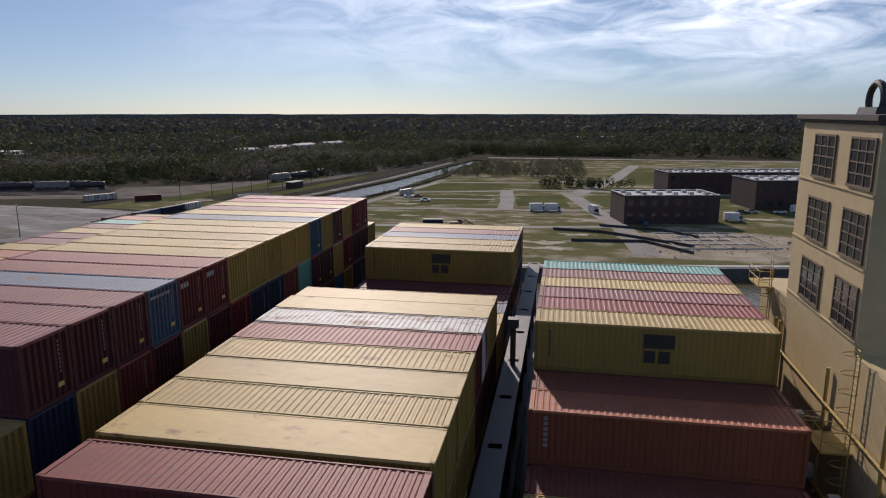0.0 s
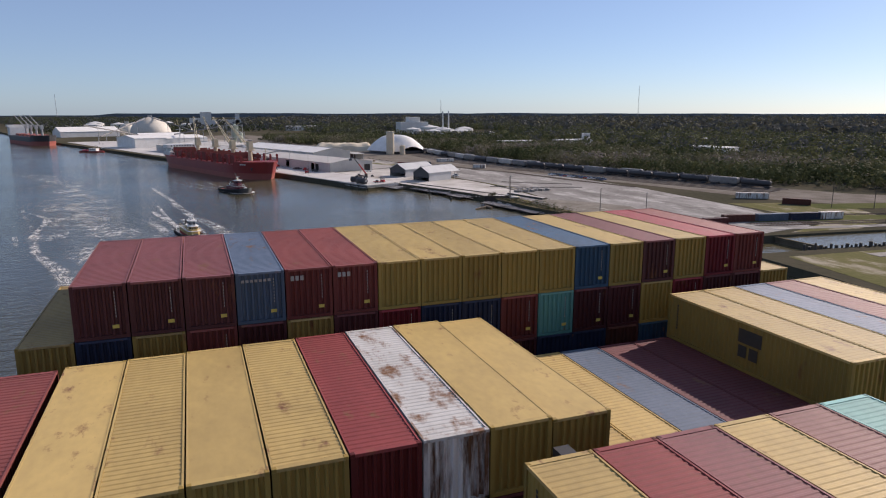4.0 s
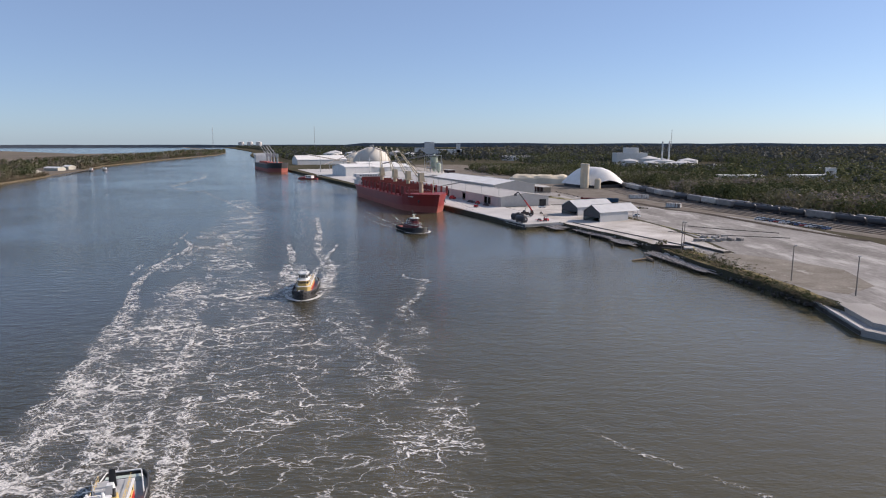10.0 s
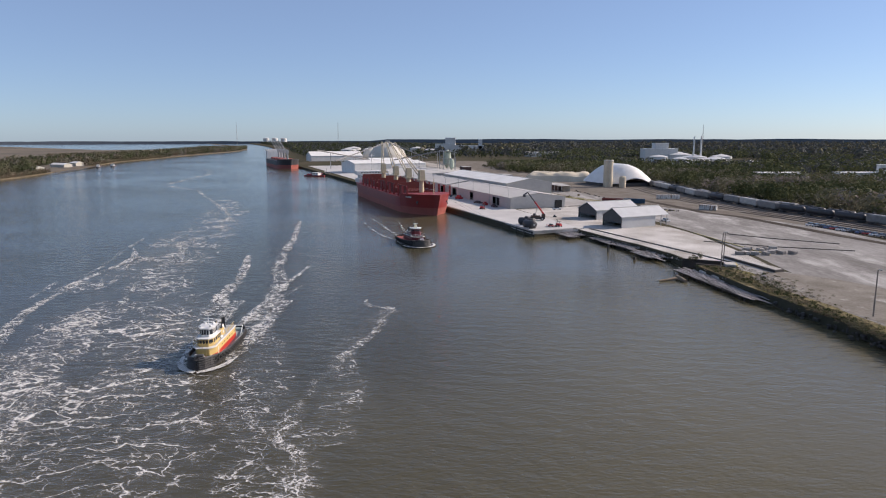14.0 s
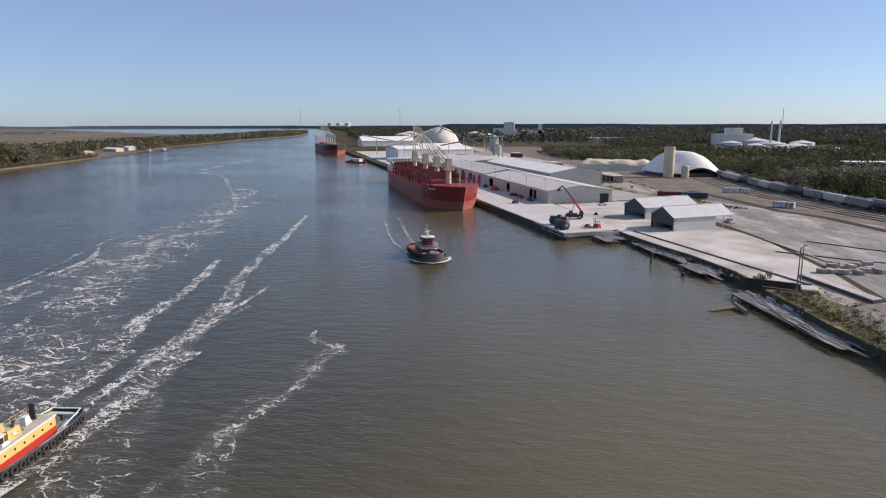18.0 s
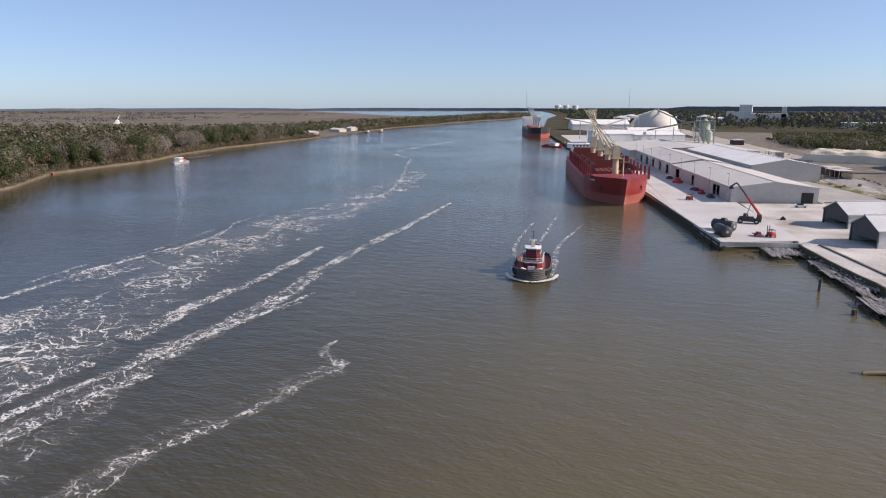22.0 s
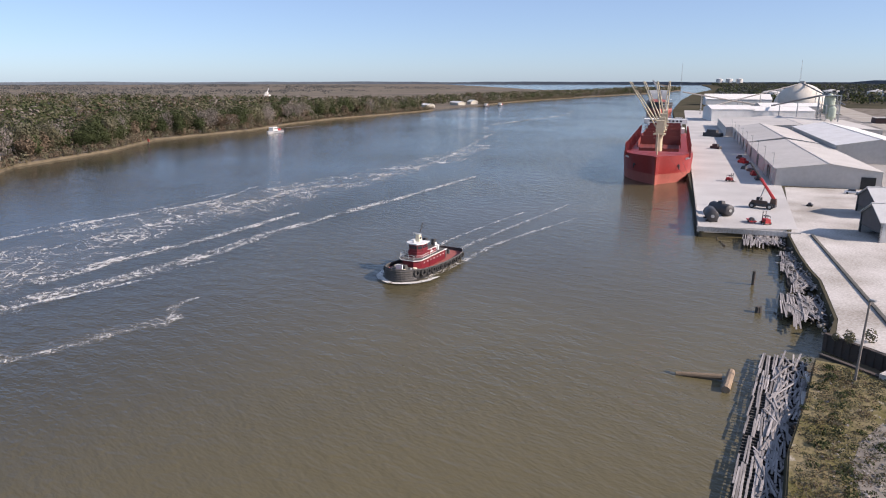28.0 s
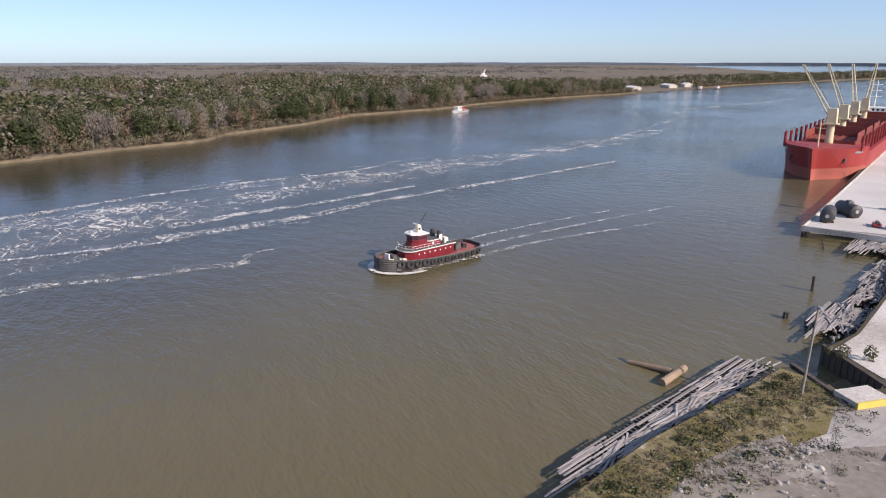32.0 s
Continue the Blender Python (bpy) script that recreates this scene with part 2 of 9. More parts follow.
def rod(bm, a, b, r0, r1=None, n=8, cap=True):
    """A round bar from a to b."""
    a, b = Vector(a), Vector(b)
    r1 = r0 if r1 is None else r1
    q = (b - a).to_track_quat("Z", "Y").to_matrix()
    rings = []
    for p, r in ((a, r0), (b, r1)):
        rings.append([bm.verts.new(p + q @ Vector((r * math.cos(2 * math.pi * i / n), r * math.sin(2 * math.pi * i / n), 0))) for i in range(n)])
    for i in range(n):
        bm.faces.new((rings[0][i], rings[0][(i + 1) % n], rings[1][(i + 1) % n], rings[1][i]))
    if cap:
        bm.faces.new(rings[0][::-1])
        bm.faces.new(rings[1])
    return bm


def lathe(bm, profile, n=24, x=0.0, y=0.0):
    """Turn a profile of (radius, z) round the upright axis."""
    rings = [[bm.verts.new((x + r * math.cos(2 * math.pi * i / n), y + r * math.sin(2 * math.pi * i / n), z)) for i in range(n)] for r, z in profile]
    for a, b in zip(rings, rings[1:]):
        for i in range(n):
            bm.faces.new((a[i], a[(i + 1) % n], b[(i + 1) % n], b[i]))
    bm.faces.new(rings[0][::-1])
    bm.faces.new(rings[-1])
    return bm


def prism(bm, poly, z0, z1):
    """A plan outline (counter-clockwise) raised from z0 to z1."""
    lo = [bm.verts.new((x, y, z0)) for x, y in poly]
    hi = [bm.verts.new((x, y, z1)) for x, y in poly]
    bm.faces.new(hi)
    bm.faces.new(lo[::-1])
    for i in range(len(poly)):
        j = (i + 1) % len(poly)
        bm.faces.new((lo[i], lo[j], hi[j], hi[i]))
    return bm


def slab(name, poly, z0, z1, material, label="", kind="structure", category=""):
    bm = prism(bmesh.new(), poly, z0, z1)
    bmesh.ops.recalc_face_normals(bm, faces=bm.faces)
    bmesh.ops.triangulate(bm, faces=[f for f in bm.faces if len(f.verts) > 4])
    return solid(name, bm, material, label, category, kind)


def bars(bm, polyline, r, n=6):
    for a, b in zip(polyline, polyline[1:]):
        rod(bm, a, b, r, n=n)
    return bm


def along(p, d, s, side=0.0):
    """Point s metres along direction d from p, and side metres to its left."""
    return (p[0] + d[0] * s - d[1] * side, p[1] + d[1] * s + d[0] * side)


from mathutils.geometry import tessellate_polygon

# ---- surfaces of the place ----
GZ = 2.5   # height of the port land above the river
CONCRETE = mat("pale_concrete", (0.53, 0.51, 0.48), (0.40, 0.38, 0.355), 0.85, scale=0.06, fine=1.7, bump=0.1)
CONCRETE_OLD = mat("stained_concrete", (0.62, 0.59, 0.55), (0.30, 0.272, 0.235), 0.9, scale=0.07, fine=2.1, spec=0.0, bump=0.15)
GRAVEL = mat("crushed_stone", (0.335, 0.318, 0.297), (0.185, 0.173, 0.158), 0.95, scale=0.045, fine=0.5, spec=0.0, bump=0.3, rust=(0.43, 0.41, 0.38), rust_amount=0.2, rust_scale=0.05, stretch=(0.6, 1.6, 1))
ASPHALT = mat("asphalt", (0.40, 0.38, 0.355), (0.29, 0.272, 0.25), 0.9, scale=0.08, fine=3, spec=0.0, bump=0.15)
SAND = mat("sand", (0.62, 0.55, 0.43), (0.48, 0.42, 0.32), 0.95, scale=0.12, fine=3, spec=0.0, bump=0.3)
GRASS = mat("dry_grass", (0.102, 0.110, 0.044), (0.190, 0.165, 0.088), 0.95, scale=0.035, fine=0.7, spec=0.0, bump=0.5, rust=(0.36, 0.32, 0.25), rust_amount=0.22, rust_scale=0.07, stretch=(0.7, 1.5, 1))
FIELD = mat("green_grass", (0.080, 0.094, 0.038), (0.140, 0.134, 0.066), 0.95, scale=0.06, fine=1.6, spec=0.0, bump=0.4)
SCRUB_GROUND = mat("scrub_ground", (0.058, 0.058, 0.040), (0.098, 0.086, 0.062), 0.95, scale=0.02, fine=0.5, spec=0.0, bump=0.4)
MARSH = mat("marsh_grass", (0.200, 0.172, 0.140), (0.125, 0.114, 0.098), 0.95, scale=0.006, fine=0.08, spec=0.0, bump=0.3)
BALLAST = mat("rail_ballast", (0.24, 0.215, 0.185), (0.135, 0.118, 0.098), 0.95, scale=0.1, fine=3, spec=0.0, bump=0.4)
MUD = mat("river_mud", (0.17, 0.138, 0.094), (0.085, 0.071, 0.048), 0.8, scale=0.2, fine=3, spec=0.0, bump=0.5)


def water_mat():
    m = bpy.data.materials.new("river_water")
    m.use_nodes = True
    n, l = m.node_tree.nodes, m.node_tree.links
    b = n["Principled BSDF"]
    b.inputs["Roughness"].default_value = 0.1
    b.inputs["IOR"].default_value = 1.33
    b.inputs["Specular IOR Level"].default_value = 0.46
    tc = n.new("ShaderNodeTexCoord")
    silt = n.new("ShaderNodeTexNoise")
    silt.inputs["Scale"].default_value, silt.inputs["Detail"].default_value = 0.012, 5
    l.new(tc.outputs["Object"], silt.inputs["Vector"])
    # silt: dark grey-green in the deep channel, browner over the shallows along the port bank
    xyz = n.new("ShaderNodeSeparateXYZ")
    l.new(tc.outputs["Object"], xyz.inputs[0])

    def calc(op, a, b_):
        q = n.new("ShaderNodeMath")
        q.operation = op
        for k, v in enumerate((a, b_)):
            if isinstance(v, float):
                q.inputs[k].default_value = v
            else:
                l.new(v, q.inputs[k])
        return q.outputs[0]

    upriver = calc("MAXIMUM", calc("SUBTRACT", -300.0, xyz.outputs["X"]), 0.0)
    across = calc("ADD", xyz.outputs["Y"], calc("MULTIPLY", upriver, 0.36))
    drift = calc("MULTIPLY", calc("SUBTRACT", silt.outputs[0], 0.5), 150.0)
    shoal = n.new("ShaderNodeMapRange")
    shoal.inputs["From Min"].default_value, shoal.inputs["From Max"].default_value = 45.0, 165.0
    l.new(calc("ADD", across, drift), shoal.inputs[0])
    r = n.new("ShaderNodeMixRGB")
    r.inputs[1].default_value, r.inputs[2].default_value = (0.043, 0.040, 0.026, 1), (0.112, 0.096, 0.052, 1)
    l.new(shoal.outputs[0], r.inputs[0])
    l.new(r.outputs[0], b.inputs["Base Color"])
    mp = n.new("ShaderNodeMapping")
    mp.inputs["Rotation"].default_value = (0, 0, 0.5)
    mp.inputs["Scale"].default_value = (1.0, 0.45, 1.0)
    l.new(tc.outputs["Object"], mp.inputs[0])
    w1 = n.new("ShaderNodeTexNoise")
    w1.inputs["Scale"].default_value, w1.inputs["Detail"].default_value = 0.42, 3
    w2 = n.new("ShaderNodeTexNoise")
    w2.inputs["Scale"].default_value, w2.inputs["Detail"].default_value = 1.9, 3
    for w in (w1, w2):
        l.new(mp.outputs[0], w.inputs["Vector"])
    calm = n.new("ShaderNodeTexNoise")
    calm.inputs["Scale"].default_value, calm.inputs["Detail"].default_value = 0.008, 4
    l.new(tc.outputs["Object"], calm.inputs["Vector"])
    amp = n.new("ShaderNodeMapRange")
    amp.inputs["From Min"].default_value, amp.inputs["From Max"].default_value = 0.38, 0.62
    amp.inputs["To Min"].default_value, amp.inputs["To Max"].default_value = 0.3, 0.9
    l.new(calm.outputs[0], amp.inputs[0])
    mixw = n.new("ShaderNodeMath")
    mixw.operation = "MULTIPLY_ADD"
    mixw.inputs[1].default_value = 0.45
    l.new(w2.outputs[0], mixw.inputs[0])
    l.new(w1.outputs[0], mixw.inputs[2])
    bp = n.new("ShaderNodeBump")
    bp.inputs["Distance"].default_value = 0.4
    l.new(amp.outputs[0], bp.inputs["Strength"])
    l.new(mixw.outputs[0], bp.inputs["Height"])
    l.new(bp.outputs[0], b.inputs["Normal"])
    return m


WATER = water_mat()

# ---- river, banks and port land ----
bm = bmesh.new()
bm.faces.new([bm.verts.new(p) for p in ((-5200, -5200, 0), (5200, -5200, 0), (5200, 5200, 0), (-5200, 5200, 0))])
solid("water", bm, WATER, "brown silty river water with small ripples", "water", "structure")

SHORE_R = [(-5100, -1500), (-3300, -830), (-2600, -590), (-2000, -440), (-1400, -255), (-1000, -118), (-356, 135), (-368, 153.4), (-360.3, 154.9), (-342.5, 160.8),
           (-330, 165.5), (-323.6, 168.4), (-314.6, 171.1), (-301.2, 175.0), (-292.4, 175.8), (-287.5, 186.2), (-281.5, 184.5), (-283.4, 177.2), (-282, 176.0), (-268, 177.6), (-254, 178.8), (-242, 181.2), (-228, 184), (-202, 189), (-184, 191),
           (-171, 193), (-166, 222), (-160, 274), (-133, 397), (-108, 580), (-99, 580), (-104, 550), (-120, 360), (-143, 255), (-145, 215), (-147, 192),
           (-103, 188.5), (-44, 186.5), (25, 197.5), (220, 216), (900, 262), (5100, 400)]
SHORE_L = [(5100, -300), (900, -150), (200, -80), (-60, -62), (-150, -78), (-193, -98), (-235, -117), (-281, -134), (-296, -157), (-357, -193), (-408, -240),
           (-498, -262), (-560, -296), (-637, -326), (-790, -356), (-1050, -428), (-1200, -472), (-1600, -520), (-2077, -560), (-2500, -660), (-3300, -960), (-5100, -1800)]


def bank(name, shore, back, z, slope, material, label, edge=None):
    """Land behind a shoreline, with a sloping edge down into the river."""
    bm = bmesh.new()
    lo = [bm.verts.new((x, y, -1.5)) for x, y in shore]
    hi = []
    k = len(shore)
    for i, (x, y) in enumerate(shore):
        a, b = shore[max(i - 1, 0)], shore[min(i + 1, k - 1)]
        d = Vector((b[0] - a[0], b[1] - a[1])).normalized()
        hi.append(bm.verts.new((x - d.y * slope, y + d.x * slope, z)))
    rear = [bm.verts.new((x, y, z)) for x, y in back]
    outline = hi + rear
    for tri in tessellate_polygon([[v.co for v in outline]]):
        bm.faces.new([outline[i] for i in tri])
    for i in range(k - 1):
        bm.faces.new((lo[i], lo[i + 1], hi[i + 1], hi[i])).material_index = 1 if edge else 0
    bmesh.ops.recalc_face_normals(bm, faces=bm.faces)
    ob = solid(name, bm, material, label, "ground", "structure")
    if edge:
        ob.data.materials.append(edge)
    return ob


bank("ground", SHORE_R, [(5100, 5100), (-5100, 5100)], GZ - 0.05, 0.6, SCRUB_GROUND, "flat port land with scrub and earth along the river")
bank("ground_far_bank", SHORE_L, [(-5100, -5100), (5100, -5100)], 1.2, 1.2, MARSH, "low marshy land across the river", MUD)

bm = bmesh.new()
bm.faces.new([bm.verts.new((x, y, 1.3)) for x, y in ((-2880, -830), (-5090, -1830), (-5090, -3900), (-3900, -2900), (-2900, -1750), (-2250, -1060), (-2400, -860))])
bmesh.ops.recalc_face_normals(bm, faces=bm.faces)
bmesh.ops.triangulate(bm, faces=bm.faces[:])
solid("water_back_channel", bm, WATER, "distant blue back channel behind the wooded spit", "water", "structure")
# water held in the side canal behind a low weir
bm = bmesh.new()
bm.faces.new([bm.verts.new((x, y, 1.75)) for x, y in ((-166.4, 224), (-160.4, 274), (-133.4, 397), (-108.6, 580), (-98.6, 580), (-103.6, 550), (-119.6, 360), (-142.6, 255), (-144.6, 224))])
bmesh.ops.recalc_face_normals(bm, faces=bm.faces)
bmesh.ops.triangulate(bm, faces=bm.faces[:])
solid("water_canal", bm, WATER, "still silvery water of the side canal", "water", "structure")
solid("canal_weir", box(bmesh.new(), -167.2, -144.0, 223.2, 224.0, -1.4, 1.95), MUD, "low dark weir across the canal", "weir", "structure")
# paved and planted areas on the port land, each a thin layer of its own
PA, PD = (-356.0, 135.0), (-0.938, -0.347)      # outer pier corner and the direction of its edge
pier_poly = [PA, along(PA, PD, 690), along(PA, PD, 690, -60), along(PA, PD, 96, -31), along(PA, PD, 5, -24)]
bm = prism(bmesh.new(), pier_poly[::-1], 1.1, GZ + 0.02)
bmesh.ops.recalc_face_normals(bm, faces=bm.faces)
solid("pier_deck", bm, CONCRETE, "pale concrete pier deck over dark piles", "pier", "structure")
slab("lot_concrete", [(-368, 154.6), (-360.4, 156.0), (-342.7, 161.9), (-330.3, 166.6), (-323.9, 169.5), (-314.9, 172.2), (-301.4, 176.1), (-293, 177.2), (-288.2, 188), (-272, 198), (-300, 200), (-345, 200), (-366, 197), (-400, 186), (-452, 182), (-455, 165), (-442, 136)], GZ - 0.04, GZ, CONCRETE_OLD, "old white concrete yard, stained and cracked")
slab("lot_gravel", [(-286, 188), (-276, 183.5), (-246, 187), (-202, 192.5), (-173, 196), (-170, 222), (-176, 250), (-215, 262), (-300, 268), (-380, 262), (-460, 228), (-470, 205), (-400, 195), (-345, 202), (-300, 202), (-271, 200)], GZ - 0.03, GZ + 0.005, GRAVEL, "wide gravel lot, pale and dusty with dark patches")
slab("lot_asphalt", [(-453, 166), (-455, 183), (-470, 190), (-680, 136), (-900, 70), (-1000, 20), (-1000, -40), (-800, 40), (-660, 96), (-560, 138)], GZ - 0.03, GZ + 0.01, ASPHALT, "grey asphalt yard behind the warehouse")
slab("lot_dust", [(-455, 184), (-470, 204), (-500, 212), (-560, 210), (-640, 200), (-700, 176), (-820, 142), (-1000, 96), (-1000, 22), (-680, 137), (-470, 191)], GZ - 0.03, GZ + 0.015, GRAVEL, "dusty pale working yard behind the warehouses")
slab("rail_bed", [(-1200, 30), (-920, 92), (-690, 158), (-566, 186), (-470, 212), (-380, 258), (-300, 280), (-235, 295), (-200, 318), (-175, 380), (-140, 520), (-122, 640), (-140, 640), (-165, 520), (-200, 400), (-236, 350), (-285, 330), (-380, 300), (-520, 272), (-640, 262), (-760, 260), (-1200, 140)], GZ - 0.02, GZ + 0.02, BALLAST, "rail yard bed of grey-brown ballast")
slab("road_dusty", [(-700, 152), (-900, 92), (-1300, -20), (-1300, 10), (-900, 118), (-690, 176)], GZ, GZ + 0.05, mat("dusty_road", (0.42, 0.385, 0.33), (0.30, 0.27, 0.23), 0.95, scale=0.05, fine=1, spec=0.1), "dusty tan haul road")
slab("track_verge", [(-232, 266), (-225, 290), (-204, 306), (-176, 290), (-166, 262), (-168, 232), (-178, 258), (-205, 264)], GZ - 0.02, GZ + 0.035, GRASS, "rough grass beside the tracks")
slab("track_verge", [(-562, 154), (-504, 178.5), (-484, 187), (-470, 196), (-433, 214), (-436, 220), (-478, 201), (-506, 186), (-562, 161)], GZ - 0.02, GZ + 0.07, GRASS, "strip of rough grass beside the haul road")
slab("meadow", [(-140, 200), (-136, 255), (-112, 360), (-95, 560), (-60, 585), (140, 600), (400, 610), (400, 235), (220, 221), (25, 202), (-44, 191), (-103, 193)], GZ - 0.03, GZ + 0.0, GRASS, "dry winter grass on cleared land")
# ---- container ship: local x forward, local y to port, local z 0 at the tops of the highest tier ----
SHIP0, SHIPV = Vector((-51.46, 80.14, 33.82)), Vector((3.065, 0.857, 0.0))
MOVERS = []        # things that travel with the ship
RUST = (0.17, 0.07, 0.03)
PAINT = {
    "yellow": ((0.56, 0.375, 0.092), (0.465, 0.31, 0.078)), "ochre": ((0.47, 0.30, 0.075), (0.36, 0.23, 0.06)), "red": ((0.36, 0.075, 0.06), (0.28, 0.06, 0.05)),
    "maroon": ((0.17, 0.038, 0.04), (0.13, 0.03, 0.032)), "magenta": ((0.34, 0.028, 0.042), (0.27, 0.024, 0.034)), "blue": ((0.04, 0.12, 0.21), (0.05, 0.095, 0.155)),
    "greyblue": ((0.14, 0.19, 0.27), (0.10, 0.15, 0.22)), "white": ((0.66, 0.64, 0.60), (0.55, 0.53, 0.49)), "teal": ((0.17, 0.45, 0.40), (0.13, 0.37, 0.33)),
    "mauve": ((0.23, 0.066, 0.066), (0.18, 0.055, 0.055)), "orange": ((0.47, 0.15, 0.075), (0.39, 0.12, 0.06)), "pink": ((0.44, 0.17, 0.14), (0.36, 0.12, 0.10)),
    "navy": ((0.025, 0.04, 0.09), (0.02, 0.03, 0.07)), "brown": ((0.20, 0.055, 0.035), (0.15, 0.045, 0.03)), "scarlet": ((0.26, 0.036, 0.032), (0.205, 0.03, 0.027)),
}
CWORDS = {"yellow": "ochre-yellow", "ochre": "dark ochre", "red": "faded red", "maroon": "dark maroon", "magenta": "crimson", "blue": "bright blue", "greyblue": "grey-blue",
          "white": "white rust-streaked", "teal": "pale teal", "mauve": "faded mauve", "orange": "faded orange", "pink": "sun-bleached pink", "navy": "dark navy", "brown": "red-brown", "scarlet": "deep red"}
CL, CW, CH, PITCH = 12.19, 2.44, 2.72, 2.5


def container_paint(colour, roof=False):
    """Wall paint, darkened to hold the sides' shade, and the stained, glare-greyed roof paint."""
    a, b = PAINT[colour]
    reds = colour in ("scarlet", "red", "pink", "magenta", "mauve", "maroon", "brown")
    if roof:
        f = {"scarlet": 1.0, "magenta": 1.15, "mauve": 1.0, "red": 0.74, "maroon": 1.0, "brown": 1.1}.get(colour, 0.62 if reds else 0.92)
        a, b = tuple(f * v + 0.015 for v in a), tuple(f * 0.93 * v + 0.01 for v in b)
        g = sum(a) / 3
        # Roof colour pulled towards grey, yellows most, to carry low-sun glare.
        glare_grey = 0.13 if colour in ("yellow", "ochre") else 0.06
        a, b = tuple((1 - glare_grey) * v + glare_grey * g * 1.1 for v in a), tuple((1 - glare_grey) * v + glare_grey * g * 0.95 for v in b)
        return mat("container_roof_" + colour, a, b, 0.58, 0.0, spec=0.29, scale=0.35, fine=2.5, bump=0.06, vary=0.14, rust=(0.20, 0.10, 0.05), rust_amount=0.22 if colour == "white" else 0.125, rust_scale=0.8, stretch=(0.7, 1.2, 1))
    # k puts the side walls' shade into their colour; white stays undarkened.
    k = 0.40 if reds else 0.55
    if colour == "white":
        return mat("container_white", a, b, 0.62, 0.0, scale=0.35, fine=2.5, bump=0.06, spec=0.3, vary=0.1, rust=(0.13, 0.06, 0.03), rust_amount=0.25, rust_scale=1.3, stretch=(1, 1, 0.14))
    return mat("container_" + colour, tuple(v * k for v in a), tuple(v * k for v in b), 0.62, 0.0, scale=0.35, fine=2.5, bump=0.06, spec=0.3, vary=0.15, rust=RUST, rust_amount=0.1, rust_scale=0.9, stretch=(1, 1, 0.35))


def corrugated(bm, length, height, depth, pitch, put):
    """A trapezoid-ribbed sheet; put(u, v, d) lays it into place."""
    pts, u = [], 0.0
    n = max(1, int(length / pitch))
    p = length / n
    for i in range(n):
        pts += [(u, 0), (u + 0.3 * p, 0), (u + 0.45 * p, depth), (u + 0.85 * p, depth)]
        u += p
    pts.append((length, 0))
    lo = [bm.verts.new(put(a, 0, d)) for a, d in pts]
    hi = [bm.verts.new(put(a, height, d)) for a, d in pts]
    for i in range(len(pts) - 1):
        bm.faces.new((lo[i], lo[i + 1], hi[i + 1], hi[i]))


def container(colour, smooth=False, m=None):
    """40 ft steel box with ribbed walls and roof, frame rails, door end and corner castings. Origin: middle of the floor."""
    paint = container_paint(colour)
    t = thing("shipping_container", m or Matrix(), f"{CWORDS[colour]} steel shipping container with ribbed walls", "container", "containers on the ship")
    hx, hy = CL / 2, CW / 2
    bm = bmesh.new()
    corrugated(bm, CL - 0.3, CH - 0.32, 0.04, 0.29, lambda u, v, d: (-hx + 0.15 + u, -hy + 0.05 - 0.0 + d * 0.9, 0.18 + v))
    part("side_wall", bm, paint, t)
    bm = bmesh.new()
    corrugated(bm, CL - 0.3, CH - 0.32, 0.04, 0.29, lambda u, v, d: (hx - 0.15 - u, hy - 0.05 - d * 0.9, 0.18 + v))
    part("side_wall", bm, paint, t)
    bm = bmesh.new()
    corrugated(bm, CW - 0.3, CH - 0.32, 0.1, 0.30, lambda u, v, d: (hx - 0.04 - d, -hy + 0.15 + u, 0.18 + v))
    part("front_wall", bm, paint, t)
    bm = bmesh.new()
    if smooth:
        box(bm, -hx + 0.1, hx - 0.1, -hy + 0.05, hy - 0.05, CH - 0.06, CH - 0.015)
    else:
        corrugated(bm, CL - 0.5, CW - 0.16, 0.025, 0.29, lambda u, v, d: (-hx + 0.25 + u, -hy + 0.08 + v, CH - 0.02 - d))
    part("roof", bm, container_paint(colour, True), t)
    bm = bmesh.new()
    for sy in (-1, 1):
        y0, y1 = sorted((sy * hy, sy * (hy - 0.08)))
        box(bm, -hx, hx, y0, y1, 0, 0.18)
        for sx in (-1, 1):
            x0, x1 = sorted((sx * hx, sx * (hx - 0.16)))
            p0, p1 = sorted((sy * hy, sy * (hy - 0.16)))
            box(bm, x0, x1, p0, p1, 0.1, CH - 0.1)
    for sx in (-1, 1):
        x0, x1 = sorted((sx * hx, sx * (hx - 0.26)))
        box(bm, x0, x1, -hy, hy, 0, 0.17)
    part("frame", bm, paint, t)
    bm = bmesh.new()
    for sy in (-1, 1):
        y0, y1 = sorted((sy * hy, sy * (hy - 0.07)))
        box(bm, -hx, hx, y0, y1, CH - 0.12, CH)
    for sx in (-1, 1):
        x0, x1 = sorted((sx * hx, sx * (hx - 0.22)))
        box(bm, x0, x1, -hy + 0.07, hy - 0.07, CH - 0.12, CH - 0.006)
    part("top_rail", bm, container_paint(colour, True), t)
    for sy in (-1, 1):
        bm = bmesh.new()
        y0, y1 = sorted((sy * 0.01, sy * (hy - 0.08)))
        box(bm, -hx + 0.02, -hx + 0.07, y0, y1, 0.18, CH - 0.13)
        for k in (0.3, 0.75):
            rod(bm, (-hx, sy * hy * k, 0.15), (-hx, sy * hy * k, CH - 0.12), 0.022, n=5)
        part("door", bm, paint, t)
    bm = bmesh.new()
    box(bm, -0.09, 0.09, -0.082, 0.082, -0.06, 0.062)
    bmesh.ops.bevel(bm, geom=bm.edges[:], offset=0.015, segments=1, affect="EDGES")
    me = link_mesh("corner_casting", bm, paint)
    for sx in (-1, 1):
        for sy in (-1, 1):
            o = part("corner_casting", me, None, t)
